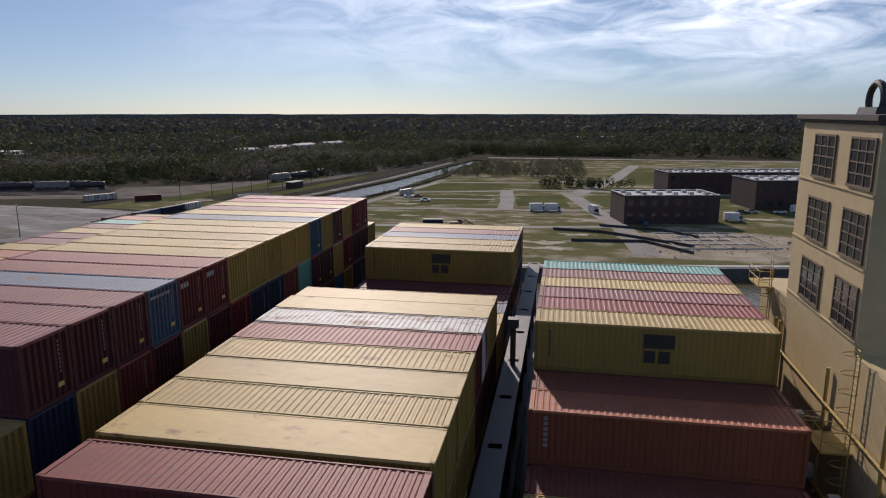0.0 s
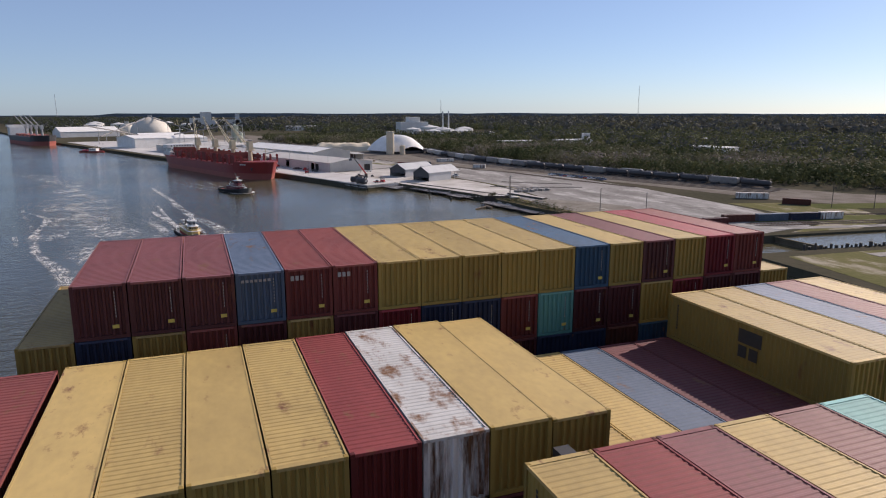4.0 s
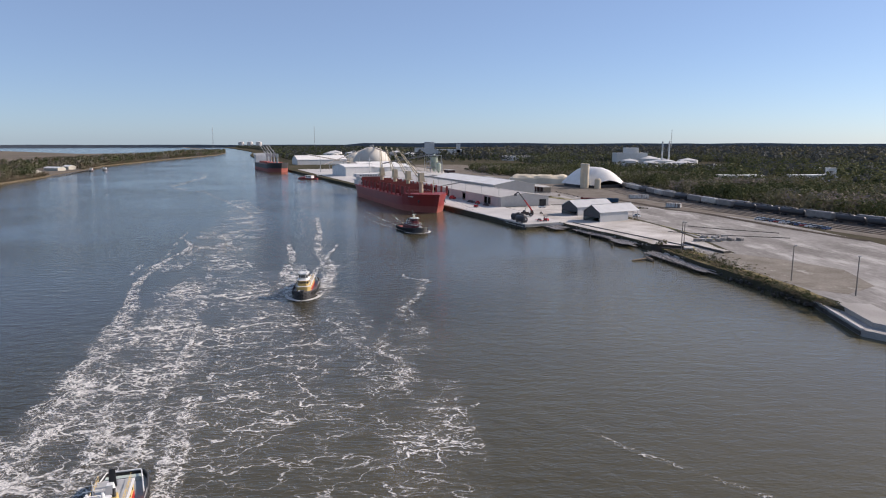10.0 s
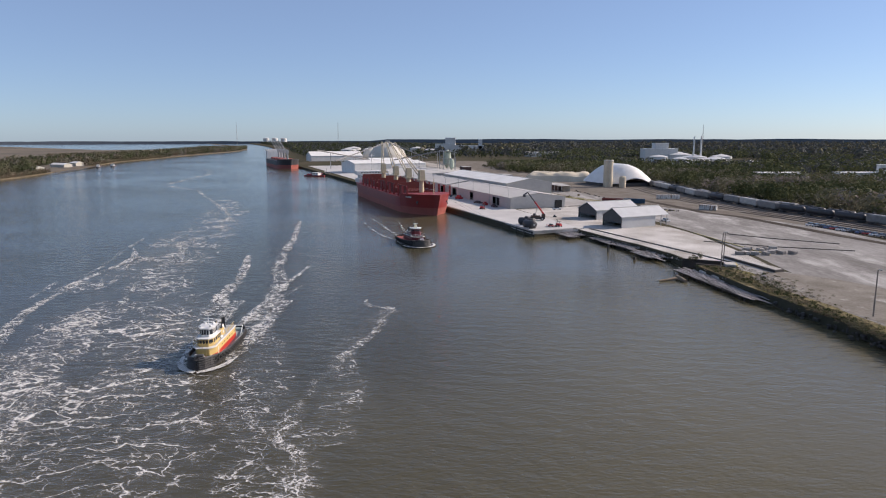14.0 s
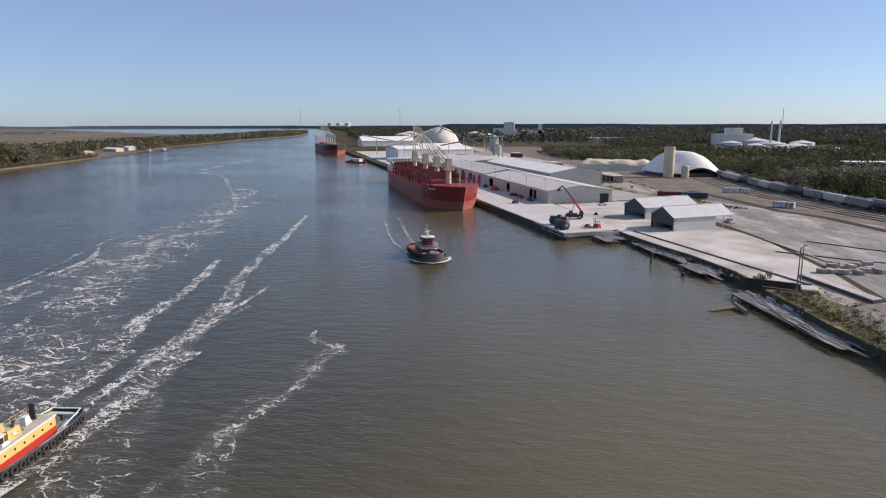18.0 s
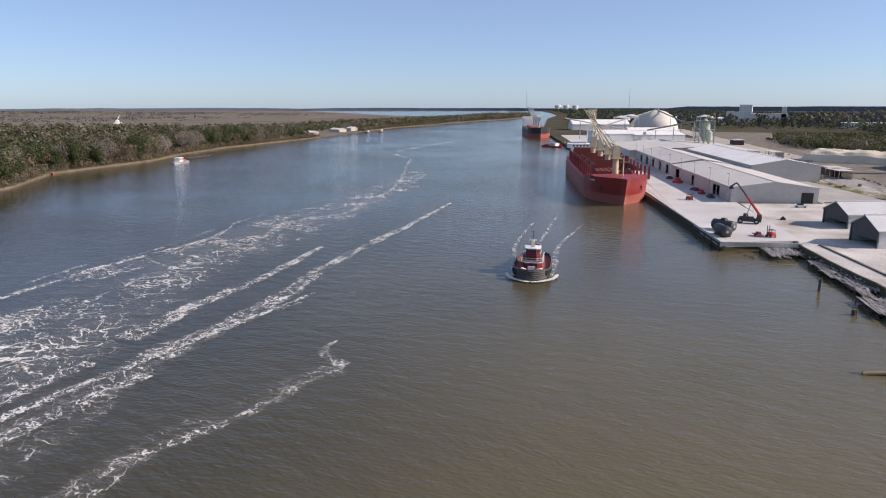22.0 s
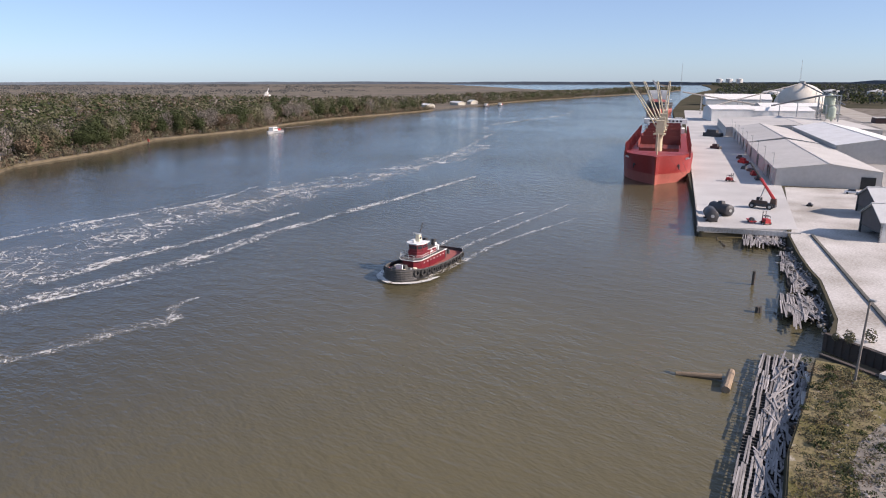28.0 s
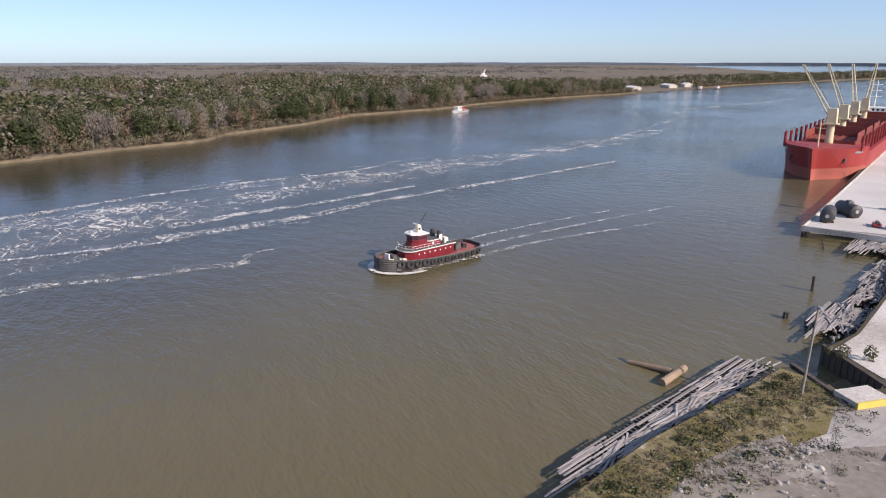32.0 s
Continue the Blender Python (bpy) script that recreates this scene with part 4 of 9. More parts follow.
def gable(name, m, length, width, eave, ridge, roofmat, wallmat, label, category="building", over=0.4, doors=(), side=1, open_end=False, canopy=0.0):
    """Hall with a pitched roof. Local x runs backward from the near gable, y across; doors: (x0, x1, height) on the side at y = 0."""
    t = thing(name, m, label, category)
    L, W = -length, side * width
    th = 0.25
    bm = bmesh.new()
    if open_end:
        box(bm, -0.4, 0, 0, 0.5 * side, 0, eave)
        box(bm, -0.4, 0, W - 0.5 * side, W, 0, eave)
        vs = [bm.verts.new(p) for p in ((-0.2, 0, eave * 0.42), (-0.2, W, eave * 0.42), (-0.2, W, eave), (-0.2, W / 2, ridge), (-0.2, 0, eave))]
        bm.faces.new(vs)
    else:
        for x in (0, -th):
            vs = [bm.verts.new(p) for p in ((x, 0, 0), (x, W, 0), (x, W, eave), (x, W / 2, ridge), (x, 0, eave))]
            bm.faces.new(vs if x else vs[::-1])
    part("front_gable", bm, SHADEGREY if open_end else wallmat, t)
    bm = bmesh.new()
    for x in (L, L + th):
        vs = [bm.verts.new(p) for p in ((x, 0, 0), (x, W, 0), (x, W, eave), (x, W / 2, ridge), (x, 0, eave))]
        bm.faces.new(vs)
    part("rear_gable", bm, wallmat, t)
    bm = bmesh.new()
    cuts = sorted((-b, -a, h) for a, b, h in doors)
    x = L
    for a, b, h in cuts:
        box(bm, x, a, 0, th * side, 0, eave)
        box(bm, a, b, 0, th * side, h, eave)
        x = b
    box(bm, x, 0, 0, th * side, 0, eave)
    bmesh.ops.recalc_face_normals(bm, faces=bm.faces)
    part("side_wall", bm, wallmat, t)
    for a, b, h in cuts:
        # A near-black sheet behind each cut-out paints the unlit inside.
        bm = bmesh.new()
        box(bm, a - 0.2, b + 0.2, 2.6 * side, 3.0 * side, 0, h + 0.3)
        part("door_recess", bm, DARKIN, t, "near-black sheet standing for the unlit inside of a loading door")
    bm = bmesh.new()
    box(bm, L, 0, W - th * side, W, 0, eave)
    part("side_wall", bm, wallmat, t)
    for sgn in (0, 1):
        bm = bmesh.new()
        y0, y1 = (-over * side, W / 2) if sgn == 0 else (W + over * side, W / 2)
        zo = eave - over * (ridge - eave) / (width / 2)
        xa, xb = over, L - over - canopy
        vs = [bm.verts.new(p) for p in ((xa, y0, zo), (xb, y0, zo), (xb, y1, ridge), (xa, y1, ridge), (xa, y0, zo + 0.2), (xb, y0, zo + 0.2), (xb, y1, ridge + 0.2), (xa, y1, ridge + 0.2))]
        for f in ((0, 1, 2, 3), (7, 6, 5, 4), (0, 4, 5, 1), (1, 5, 6, 2), (3, 2, 6, 7), (0, 3, 7, 4)):
            bm.faces.new([vs[j] for j in f])
        bmesh.ops.recalc_face_normals(bm, faces=bm.faces)
        part("roof_slope", bm, roofmat, t)
    bm = bmesh.new()
    box(bm, L - over - canopy, over, W / 2 - 0.35, W / 2 + 0.35, ridge + 0.12, ridge + 0.3)
    part("ridge_cap", bm, wallmat, t)
    if canopy:
        for y in (0.2 * side, W - 0.2 * side):
            for x in (L - canopy + 0.3, L - canopy / 2):
                part("canopy_post", box(bmesh.new(), x - 0.12, x + 0.12, y - 0.12, y + 0.12, 0, eave), STEEL, t)
    return t


# ---- warehouses on the pier ----
w1 = gable("warehouse", yard(83, 27.6), 104, 33.4, 6.0, 8.3, GREYROOF, GREYWALL, "long grey metal warehouse with loading doors along the pier", doors=[(15, 19.6, 4.9), (20.4, 25, 4.9), (56, 61, 4.9), (86, 94, 4.9)])
# Sheet on the solid gable, blackened to pass for an unlit doorway.
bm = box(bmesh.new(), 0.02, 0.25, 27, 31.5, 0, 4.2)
part("end_door", bm, DARKIN, w1, "near-black sheet standing for an unlit end doorway")
w2 = gable("warehouse", yard(189, 28.0), 112, 31.5, 6.4, 9.0, GREYROOF, GREYWALL, "long grey metal warehouse behind the first", doors=[(a, a + 6, 4.9) for a in (8, 28, 48, 68, 88)])
w3 = gable("warehouse", yard(164, 62), 130, 34, 8.0, 11.0, WHITE, GREYWALL, "warehouse with a bright white roof")
w4 = gable("warehouse", yard(304, 24), 110, 90, 6.0, 8.5, GREYROOF, GREYWALL, "wide low grey warehouse by the pier")

# ---- the two open sheds in the yard ----
SHEDROOF = mat("shed_sheet_metal", (0.56, 0.56, 0.55), (0.47, 0.47, 0.46), 0.6, spec=0.2, scale=0.2, fine=1.5, bump=0.04)
for n, (px, py) in enumerate(((-365.5, 173.7), (-395.7, 168.9))):
    sh = gable("open_shed", pose(px, py, GZ, 0, 0, -62.7), (19, 26)[n], (12.5, 13.5)[n], (4.9, 4.6)[n], (8.2, 7.8)[n], SHEDROOF, SHEDROOF, "white metal shed with a dark open gable end", side=-1, open_end=True, canopy=(7, 0)[n])
    # Black sheet across the shed gives its inside a painted darkness.
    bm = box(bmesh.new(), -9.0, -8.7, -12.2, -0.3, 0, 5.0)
    part("inner_wall", bm, DARKIN, sh, "near-black sheet standing for the shade inside the shed")

# ---- bulk carrier at the pier ----
bulk = thing("bulk_carrier", pose(-431.3, 92.5, 0, 0, 0, ANG), "red bulk carrier moored at the pier with raised cream cranes", "ship")
HB = 13.7
BSTA = [(4.5, 0.02, 11.4), (1, 0.14, 11.3), (-4, 0.45, 11.1), (-10, 0.74, 10.9), (-17, 0.92, 10.8), (-24, 0.99, 10.7), (-25, 1.0, 8.6), (-60, 1.0, 8.4), (-120, 1.0, 8.4), (-140, 0.98, 8.5), (-156, 0.84, 8.8), (-165, 0.66, 9.2), (-168, 0.6, 9.3)]


def hull_mesh(sta, hb, levels, keel_fade):
    """Smooth skin of a hull from stations (x, share of half beam, deck height); levels: (height share, or metres below water, and width share)."""
    xs = [q[0] for q in sta][::-1]
    fine = sorted({round(x, 2) for a, b in zip(xs, xs[1:]) for x in np.linspace(a, b, 4 if b > -30 or a < -120 else 2)}, reverse=True)
    full = [(x, float(np.interp(x, xs, [q[1] for q in sta][::-1])), float(np.interp(x, xs, [q[2] for q in sta][::-1]))) for x in fine]
    bm = bmesh.new()
    rings = []
    for x, w, top in full:
        fore, aft = min(max((x + 34) / 36, 0), 1), min(max((-140 - x) / 26, 0), 1)
        ring = []
        for side in (1, -1):
            pts = []
            for lv, shrink in levels:
                z = top * lv if lv > 0 else lv
                fine_in = 1 - keel_fade * (1 - max(lv, 0)) * max(fore ** 1.5, 0.9 * aft ** 1.5)
                pts.append((x - (1 - max(lv, 0)) * 5.0 * fore ** 3, side * hb * w * fine_in * shrink, z))
            ring += pts if side > 0 else pts[::-1]
        rings.append([bm.verts.new(p) for p in ring])
    k = len(rings[0])
    for a, b in zip(rings, rings[1:]):
        for i in range(k):
            bm.faces.new((a[i], a[(i + 1) % k], b[(i + 1) % k], b[i])).smooth = True
    bm.faces.new(rings[0])
    bm.faces.new(rings[-1][::-1])
    bmesh.ops.recalc_face_normals(bm, faces=bm.faces)
    for e in bm.edges:
        if len(e.link_faces) == 2 and e.calc_face_angle(0) > 0.6:
            e.smooth = False
    return bm


part("hull", hull_mesh([(x, w, t) for x, w, t in BSTA], HB, [(1, 1), (0.84, 1), (0.68, 1), (0.52, 1), (0.36, 1)], 0.42), BULK_RED, bulk, "red painted hull")
part("boot_top", hull_mesh([(x - 0.02, w * 0.999, t) for x, w, t in BSTA], HB, [(0.362, 1), (0.2, 1), (0.05, 1), (-1.5, 1)], 0.42), BOOT, bulk, "faded pink boot topping with scum line")
bm = bmesh.new()
for (xa, wa, ta), (xb, wb, tb) in zip(BSTA, BSTA[1:]):
    v = [bm.verts.new(p) for p in ((xa, HB * wa * 0.97, ta - 1.0), (xb, HB * wb * 0.97, tb - 1.0), (xb, -HB * wb * 0.97, tb - 1.0), (xa, -HB * wa * 0.97, ta - 1.0))]
    bm.faces.new(v[::-1])
part("main_deck", bm, HATCH, bulk, "red-brown steel deck")
for i in range(5):
    x0 = -31 - 24 * i
    bm = box(bmesh.new(), x0 - 17.5, x0, -8.2, 8.2, 7.3, 11.2, 0.1)
    hc = part("hatch_coaming", bm, HATCH, bulk, "maroon steel hatch coaming")
    for j in range(7):
        part("stiffener", box(bmesh.new(), x0 - 17.6, x0 + 0.1, -8 + j * 2.4, -7.7 + j * 2.4, 11.2, 11.5), HATCH, hc)
    bm = bmesh.new()
    for s in (-1, 1):
        box(bm, x0 - 17.9 + (9 if s > 0 else 0) * 0, x0 + 0.4, s * 8.6 - 0.15, s * 8.6 + 0.15, 11.5, 14.2 if i in (0, 1, 2) else 12.6)
    box(bm, x0 - 18.0, x0 - 17.6, -8.5, 8.5, 11.2, 15.0)
    part("hatch_cover", bm, HATCH, hc, "folded maroon hatch cover standing upright")
for i in range(13):
    for s in (-1, 1):
        x0 = -16 - 9.3 * i
        bm = bmesh.new()
        for dx in (0, 1.5):
            box(bm, x0 + dx, x0 + dx + 0.5, s * 12.3 - 0.3, s * 12.3 + 0.3, 7.4 if i else 9.6, 14.6 if i else 15)
        box(bm, x0, x0 + 2.0, s * 12.3 - 0.25, s * 12.3 + 0.25, 12.6, 13.1)
        part("stanchion", bm, BULK_RED, bulk)
for i, (xc, lean, side) in enumerate(((-28.0, 20, -0.62), (-54.5, 26, -0.42), (-84.0, 24, -0.2), (-117.0, 24, 0.05))):
    bm = rod(bmesh.new(), (xc, 0, 7.4), (xc, 0, 17.5), 1.45, 1.3, 14)
    cr = part("crane_pedestal", bm, CRANE, bulk, "cream crane pedestal")
    bm = bmesh.new()
    box(bm, xc - 1.9, xc + 1.9, -1.7, 1.7, 17.5, 23.0, 0.3)
    box(bm, xc - 2.6, xc + 2.6, -2.5, 2.5, 17.2, 17.6)
    for s in (-1, 1):
        bars(bm, [(xc - 2.6, s * 2.5, 18.5), (xc + 2.6, s * 2.5, 18.5)], 0.06)
    part("crane_house", bm, CRANE, cr, "cream crane cab and winch house")
    bm = bmesh.new()
    tip = (xc - 7.5, side * 22, 38.5)
    for s in (-0.9, 0.9):
        rod(bm, (xc - 1.0, s, 19.0), (tip[0], tip[1] + s * 0.35, tip[2]), 0.34, 0.2, 8)
    for q in (0.2, 0.4, 0.6, 0.8, 0.95):
        p = Vector((xc - 1, 0, 19)).lerp(Vector(tip), q)
        rod(bm, p + Vector((0, -0.7, 0)), p + Vector((0, 0.7, 0)), 0.16)
    part("crane_jib", bm, CRANE, cr, "long cream jib")
    bm = bmesh.new()
    for s in (-0.4, 0.4):
        rod(bm, (xc + 0.6, s, 23.0), tip, 0.05, n=5)
    part("crane_wire", bm, BLACKST, cr)
bm = box(bmesh.new(), -160, -147, -11.0, 11.0, 8.2, 11.6)
box(bm, -159, -148, -9.5, 9.5, 11.6, 14.2)
box(bm, -158, -149.5, -12.0, 12.0, 14.2, 16.8)
house = part("accommodation", bm, WHITE, bulk, "white accommodation block")
for z, x1 in ((9.4, -146.9), (12.4, -147.9), (15.2, -149.4)):
    for j in range(9):
        part("window", box(bmesh.new(), x1 - 0.2, x1, -8.8 + j * 2.1, -7.7 + j * 2.1, z, z + 1.0), GLASS, house)
bm = rod(bmesh.new(), (-153, 0, 16.8), (-153, 0, 30), 0.35, 0.15)
for z in (22, 25, 28):
    rod(bm, (-153, -2.5, z), (-153, 2.5, z), 0.1)
part("radar_mast", bm, WHITE, bulk)
bm = box(bmesh.new(), -165, -160.5, -3.0, 3.0, 9, 16.5, 0.4)
part("funnel", bm, CRANE, bulk)
bm = rod(bmesh.new(), (-6, 0, 10), (-6, 0, 19.5), 0.3, 0.18)
rod(bm, (-6, -1.5, 17.5), (-6, 1.5, 17.5), 0.1)
part("foremast", bm, CRANE, bulk, "cream foremast")
bm = bmesh.new()
for (xa, wa, ta), (xb, wb, tb) in zip(BSTA[:6], BSTA[1:6]):
    for s in (-1, 1):
        for z in (0.05, 0.5, 1.0):
            rod(bm, (xa, s * HB * wa * 0.98, ta + z), (xb, s * HB * wb * 0.98, tb + z), 0.05, n=4)
part("bow_rail", bm, BULK_RED, bulk)
for s in (-1, 1):
    bm = bmesh.new()
    box(bm, -9.5, -8.5, s * 8.1 - 0.5, s * 8.1 + 0.5, 6.6, 7.4)
    rod(bm, (-9.6, s * 8.6, 6.9), (-8.2, s * 8.6, 5.6), 0.25)
    part("anchor", bm, BLACKST, bulk, "dark stockless anchor in its pocket")
for s in (-1, 1):
    bm = bmesh.new()
    for j in range(8):
        a = Vector((-12.2 - 0.62 * j, s * (10.9 + 0.22 * j), 9.1))
        box(bm, a.x - 0.42, a.x, a.y - 0.12, a.y + 0.12 + 0.05, 8.9, 9.6)
    part("name_bar", bm, WHITE, bulk, "row of short white marks on the bow")
bm = bmesh.new()
for a, b in (((-3, 5, 10.2), (18, 14.0, 2.9)), ((-8, 9, 10.2), (30, 14.0, 2.9))):
    rod(bm, a, b, 0.035, n=5)
part("mooring_line", bm, BLACKST, bulk)

# ---- second bulk carrier further up the river ----
b2 = thing("bulk_carrier", pose(-962, -118, 0, 0, 0, ANG + 3), "dark-hulled bulk carrier at a far berth with raised cranes", "ship")
part("hull", hull_mesh([(x, w, t + 1.5) for x, w, t in BSTA], 14.5, [(1, 1), (0.7, 1), (0.42, 1)], 0.42), BLACKST, b2, "black hull")
part("boot_top", hull_mesh([(x - 0.02, w * 0.999, t + 1.5) for x, w, t in BSTA], 14.5, [(0.422, 1), (0.15, 1), (-1.5, 1)], 0.42), BOOT, b2, "orange-red boot topping")
bm = bmesh.new()
for (xa, wa, ta), (xb, wb, tb) in zip(BSTA, BSTA[1:]):
    v = [bm.verts.new(p) for p in ((xa, 14.5 * wa * 0.97, ta + 0.6), (xb, 14.5 * wb * 0.97, tb + 0.6), (xb, -14.5 * wb * 0.97, tb + 0.6), (xa, -14.5 * wa * 0.97, ta + 0.6))]
    bm.faces.new(v[::-1])
part("main_deck", bm, HATCH, b2)
for i in range(4):
    x0 = -30 - 27 * i
    part("hatch_coaming", box(bmesh.new(), x0 - 19, x0, -8.5, 8.5, 9, 12.6, 0.1), BOOT, b2)
    bm = rod(bmesh.new(), (x0 + 3, 0, 9), (x0 + 3, 0, 22), 1.4, 1.2, 10)
    box(bm, x0 + 1, x0 + 5, -1.8, 1.8, 20, 25, 0.2)
    cr = part("crane_pedestal", bm, STEEL, b2)
    bm = bmesh.new()
    for s in (-0.8, 0.8):
        rod(bm, (x0 + 2, s, 21), (x0 - 14, -9 + s * 0.3, 38), 0.4, 0.25, 6)
    part("crane_jib", bm, STEEL, cr)
bm = box(bmesh.new(), -160, -146, -11.5, 11.5, 9, 21)
box(bm, -158, -147.5, -13.5, 13.5, 21, 24)
part("accommodation", bm, WHITE, b2)
part("funnel", box(bmesh.new(), -167, -161, -3.5, 3.5, 10, 24, 0.4), BULK_RED, b2)

# ---- white storage halls, dome, conveyor tower upriver ----
gable("storage_hall", pose(-850, 66, GZ, 0, 0, 117.8), 50, 46, 9.5, 12.5, WHITE, WHITE, "long white storage hall with plain walls")
gable("storage_hall", pose(-827, 22, GZ, 0, 0, 117.8), 36, 46, 10.5, 13.5, WHITE, WHITE, "white storage hall beside the quay")
gable("storage_hall", pose(-1222, -60, GZ, 0, 0, 114.8), 88, 40, 8.5, 15.5, WHITE, WHITE, "long white fertiliser hall behind the dome")
gable("storage_hall", pose(-1010, 40, GZ, 0, 0, 117.8), 60, 30, 8, 11, WHITE, GREYWALL, "grey-walled storage hall with a white roof")
DOME = mat("dome_tan", (0.62, 0.58, 0.50), (0.52, 0.47, 0.39), 0.6, scale=0.05, fine=0.4, rust=(0.40, 0.35, 0.27), rust_amount=0.04)


def dome(name, x, y, r, h, material, label, drum=2.0):
    t = thing(name, pose(x, y, GZ), label, "dome")
    prof = [(r, 0), (r, drum)] + [(r * math.cos(a), drum + (h - drum) * math.sin(a)) for a in [math.pi / 2 * i / 12 for i in range(1, 12)]] + [(0.5, h)]
    part("shell", lathe(bmesh.new(), prof, 48), material, t)
    part("head_house", box(bmesh.new(), -3, 3, -3, 3, h - 0.5, h + 3), STEEL, t)
    return t


for me in (dome("storage_dome", -1152, -10, 31, 31, DOME, "large tan concrete storage dome"), dome("storage_dome", -1262, -52, 15, 20, DOME, "small tan storage dome behind the large one")):
    for o in me.children:
        for p in o.data.polygons:
            p.use_smooth = o.name.startswith("shell")
tower = thing("conveyor_tower", pose(-757, 92, GZ, 0, 0, ANG), "steel conveyor tower with silos and stairs", "tower")
for x, y, h in ((-6, -6, 26), (6, -6, 26), (-6, 6, 26), (6, 6, 26), (14, -4, 19), (14, 4, 19)):
    part("leg", box(bmesh.new(), x - 0.25, x + 0.25, y - 0.25, y + 0.25, 0, h), STEEL, tower)
for z in (6, 12, 18, 25):
    bm = box(bmesh.new(), -6.5, 6.5, -6.5, 6.5, z, z + 0.3)
    part("platform", bm, STEEL, tower)
bm = bmesh.new()
for z in (0, 6, 12, 18):
    for s in (-6, 6):
        rod(bm, (s, -6, z), (s, 6, z + 6), 0.12, n=5)
        rod(bm, (-6, s, z), (6, s, z + 6), 0.12, n=5)
part("bracing", bm, STEEL, tower)
SILOG = mat("silo_green", (0.42, 0.47, 0.38), (0.34, 0.39, 0.31), 0.6)
part("silo", lathe(bmesh.new(), [(0.6, 8), (3.8, 13), (3.8, 24), (0.8, 26.5)], 20, 0, 0), SILOG, tower, "pale green steel silo")
part("silo", lathe(bmesh.new(), [(0.4, 7), (2.4, 10), (2.4, 16.5), (0.6, 18)], 16, 14, 0), SILOG, tower, "pale green steel silo")


GALLERY = mat("gallery_grey", (0.23, 0.22, 0.21), (0.17, 0.16, 0.15), 0.7, rust=RUST, rust_amount=0.08)


def conveyor(a, b, label="inclined covered conveyor gallery on trestles"):
    t = thing("conveyor", Matrix(), label, "conveyor")
    bm = rod(bmesh.new(), a, b, 0.75, n=6)
    part("gallery", bm, GALLERY, t)
    A, B = Vector(a), Vector(b)
    n = max(2, int((B - A).length / 35))
    for i in range(n):
        p = A.lerp(B, (i + 0.5) / n)
        bm = bmesh.new()
        for s in (-1.5, 1.5):
            rod(bm, (p.x + s, p.y, GZ), (p.x + s * 0.4, p.y, p.z - 1), 0.25, n=5)
        part("trestle", bm, STEEL, t)
    return t


conveyor((-757, 92, 29), (-850, 30, 16))
conveyor((-1152, -10, 34), (-980, -62, 10))
conveyor((-1152, -10, 34), (-1030, 60, 12))
conveyor((-900, -70, 26), (-985, -20, 12))

# ---- fabric-roofed barrel hall with its tall silo, sand heap ----
hall = thing("barrel_hall", pose(-640, 236, GZ, 0, 0, 18), "white fabric barrel hall with rounded ends", "building")
bm = bmesh.new()
rings = []
HALL_X = (-27, -25.5, -22, -17, -11, -4, 4, 11, 17, 22, 25.5, 27)
for i in range(25):
    a = math.pi * i / 24
    ring = []
    for x in HALL_X:
        end = math.sqrt(max(0.0, 1 - (max(abs(x) - 9, 0) / 18.4) ** 2)) ** 0.8
        ring.append(bm.verts.new((x, 23 * math.cos(a) * (0.45 + 0.55 * end), 2.4 + 15.0 * (1 - abs(math.cos(a)) ** 1.75) * end)))
    rings.append(ring)
for a, b in zip(rings, rings[1:]):
    for i in range(len(a) - 1):
        f = bm.faces.new((a[i], a[i + 1], b[i + 1], b[i]))
        f.smooth = True
part("fabric_roof", bm, WHITE, hall)
part("base_wall", prism(bmesh.new(), [(-27, -11), (-22, -17), (-10, -22.8), (10, -22.8), (22, -17), (27, -11), (27, 11), (22, 17), (10, 22.8), (-10, 22.8), (-22, 17), (-27, 11)], 0, 2.6), BLACKST, hall, "dark base wall")
TAN = mat("silo_tan", (0.56, 0.49, 0.37), (0.47, 0.40, 0.29), 0.7, scale=0.2, fine=1.5)
silo = thing("tall_silo", pose(-612, 222, GZ), "tall tan cylindrical silo with a flat cap", "silo")
part("barrel", lathe(bmesh.new(), [(3.7, 0), (3.7, 20.5), (3.5, 21.2)], 28), TAN, silo)
part("cap_rail", lathe(bmesh.new(), [(3.9, 20.4), (3.9, 20.8)], 28), STEEL, silo)
bm = bmesh.new()
for s in (-0.25, 0.25):
    rod(bm, (3.95, s, 0), (3.95, s, 21.5), 0.05, n=4)
part("ladder", bm, STEEL, silo)
s2 = thing("small_silo", pose(-606, 232, GZ), "short tan silo beside the tall one", "silo")
part("barrel", lathe(bmesh.new(), [(2.6, 0), (2.6, 8.0), (1.6, 8.8)], 20), TAN, s2)
bm = bmesh.new()
random.seed(8)
rows = []
for i in range(15):
    row = []
    for j in range(33):
        u, v = j / 32, i / 14
        edge = min(u * 9, (1 - u) * 9, v * 6, (1 - v) * 6, 1)
        row.append(bm.verts.new((-62 * (u - 0.5), 40 * (v - 0.5), 8.0 * edge ** 0.45 * (0.9 + 0.22 * noise.noise((u * 9, v * 6, 1.3))) if edge > 0 else 0)))
    rows.append(row)
for a, b in zip(rows, rows[1:]):
    for i in range(32):
        bm.faces.new((a[i], a[i + 1], b[i + 1], b[i]))
bmesh.ops.recalc_face_normals(bm, faces=bm.faces)
solid("sand_heap", bm, SAND, "long flat-topped heap of pale sand", "heap", m=pose(-692, 196, GZ - 0.1, 0, 0, 78))

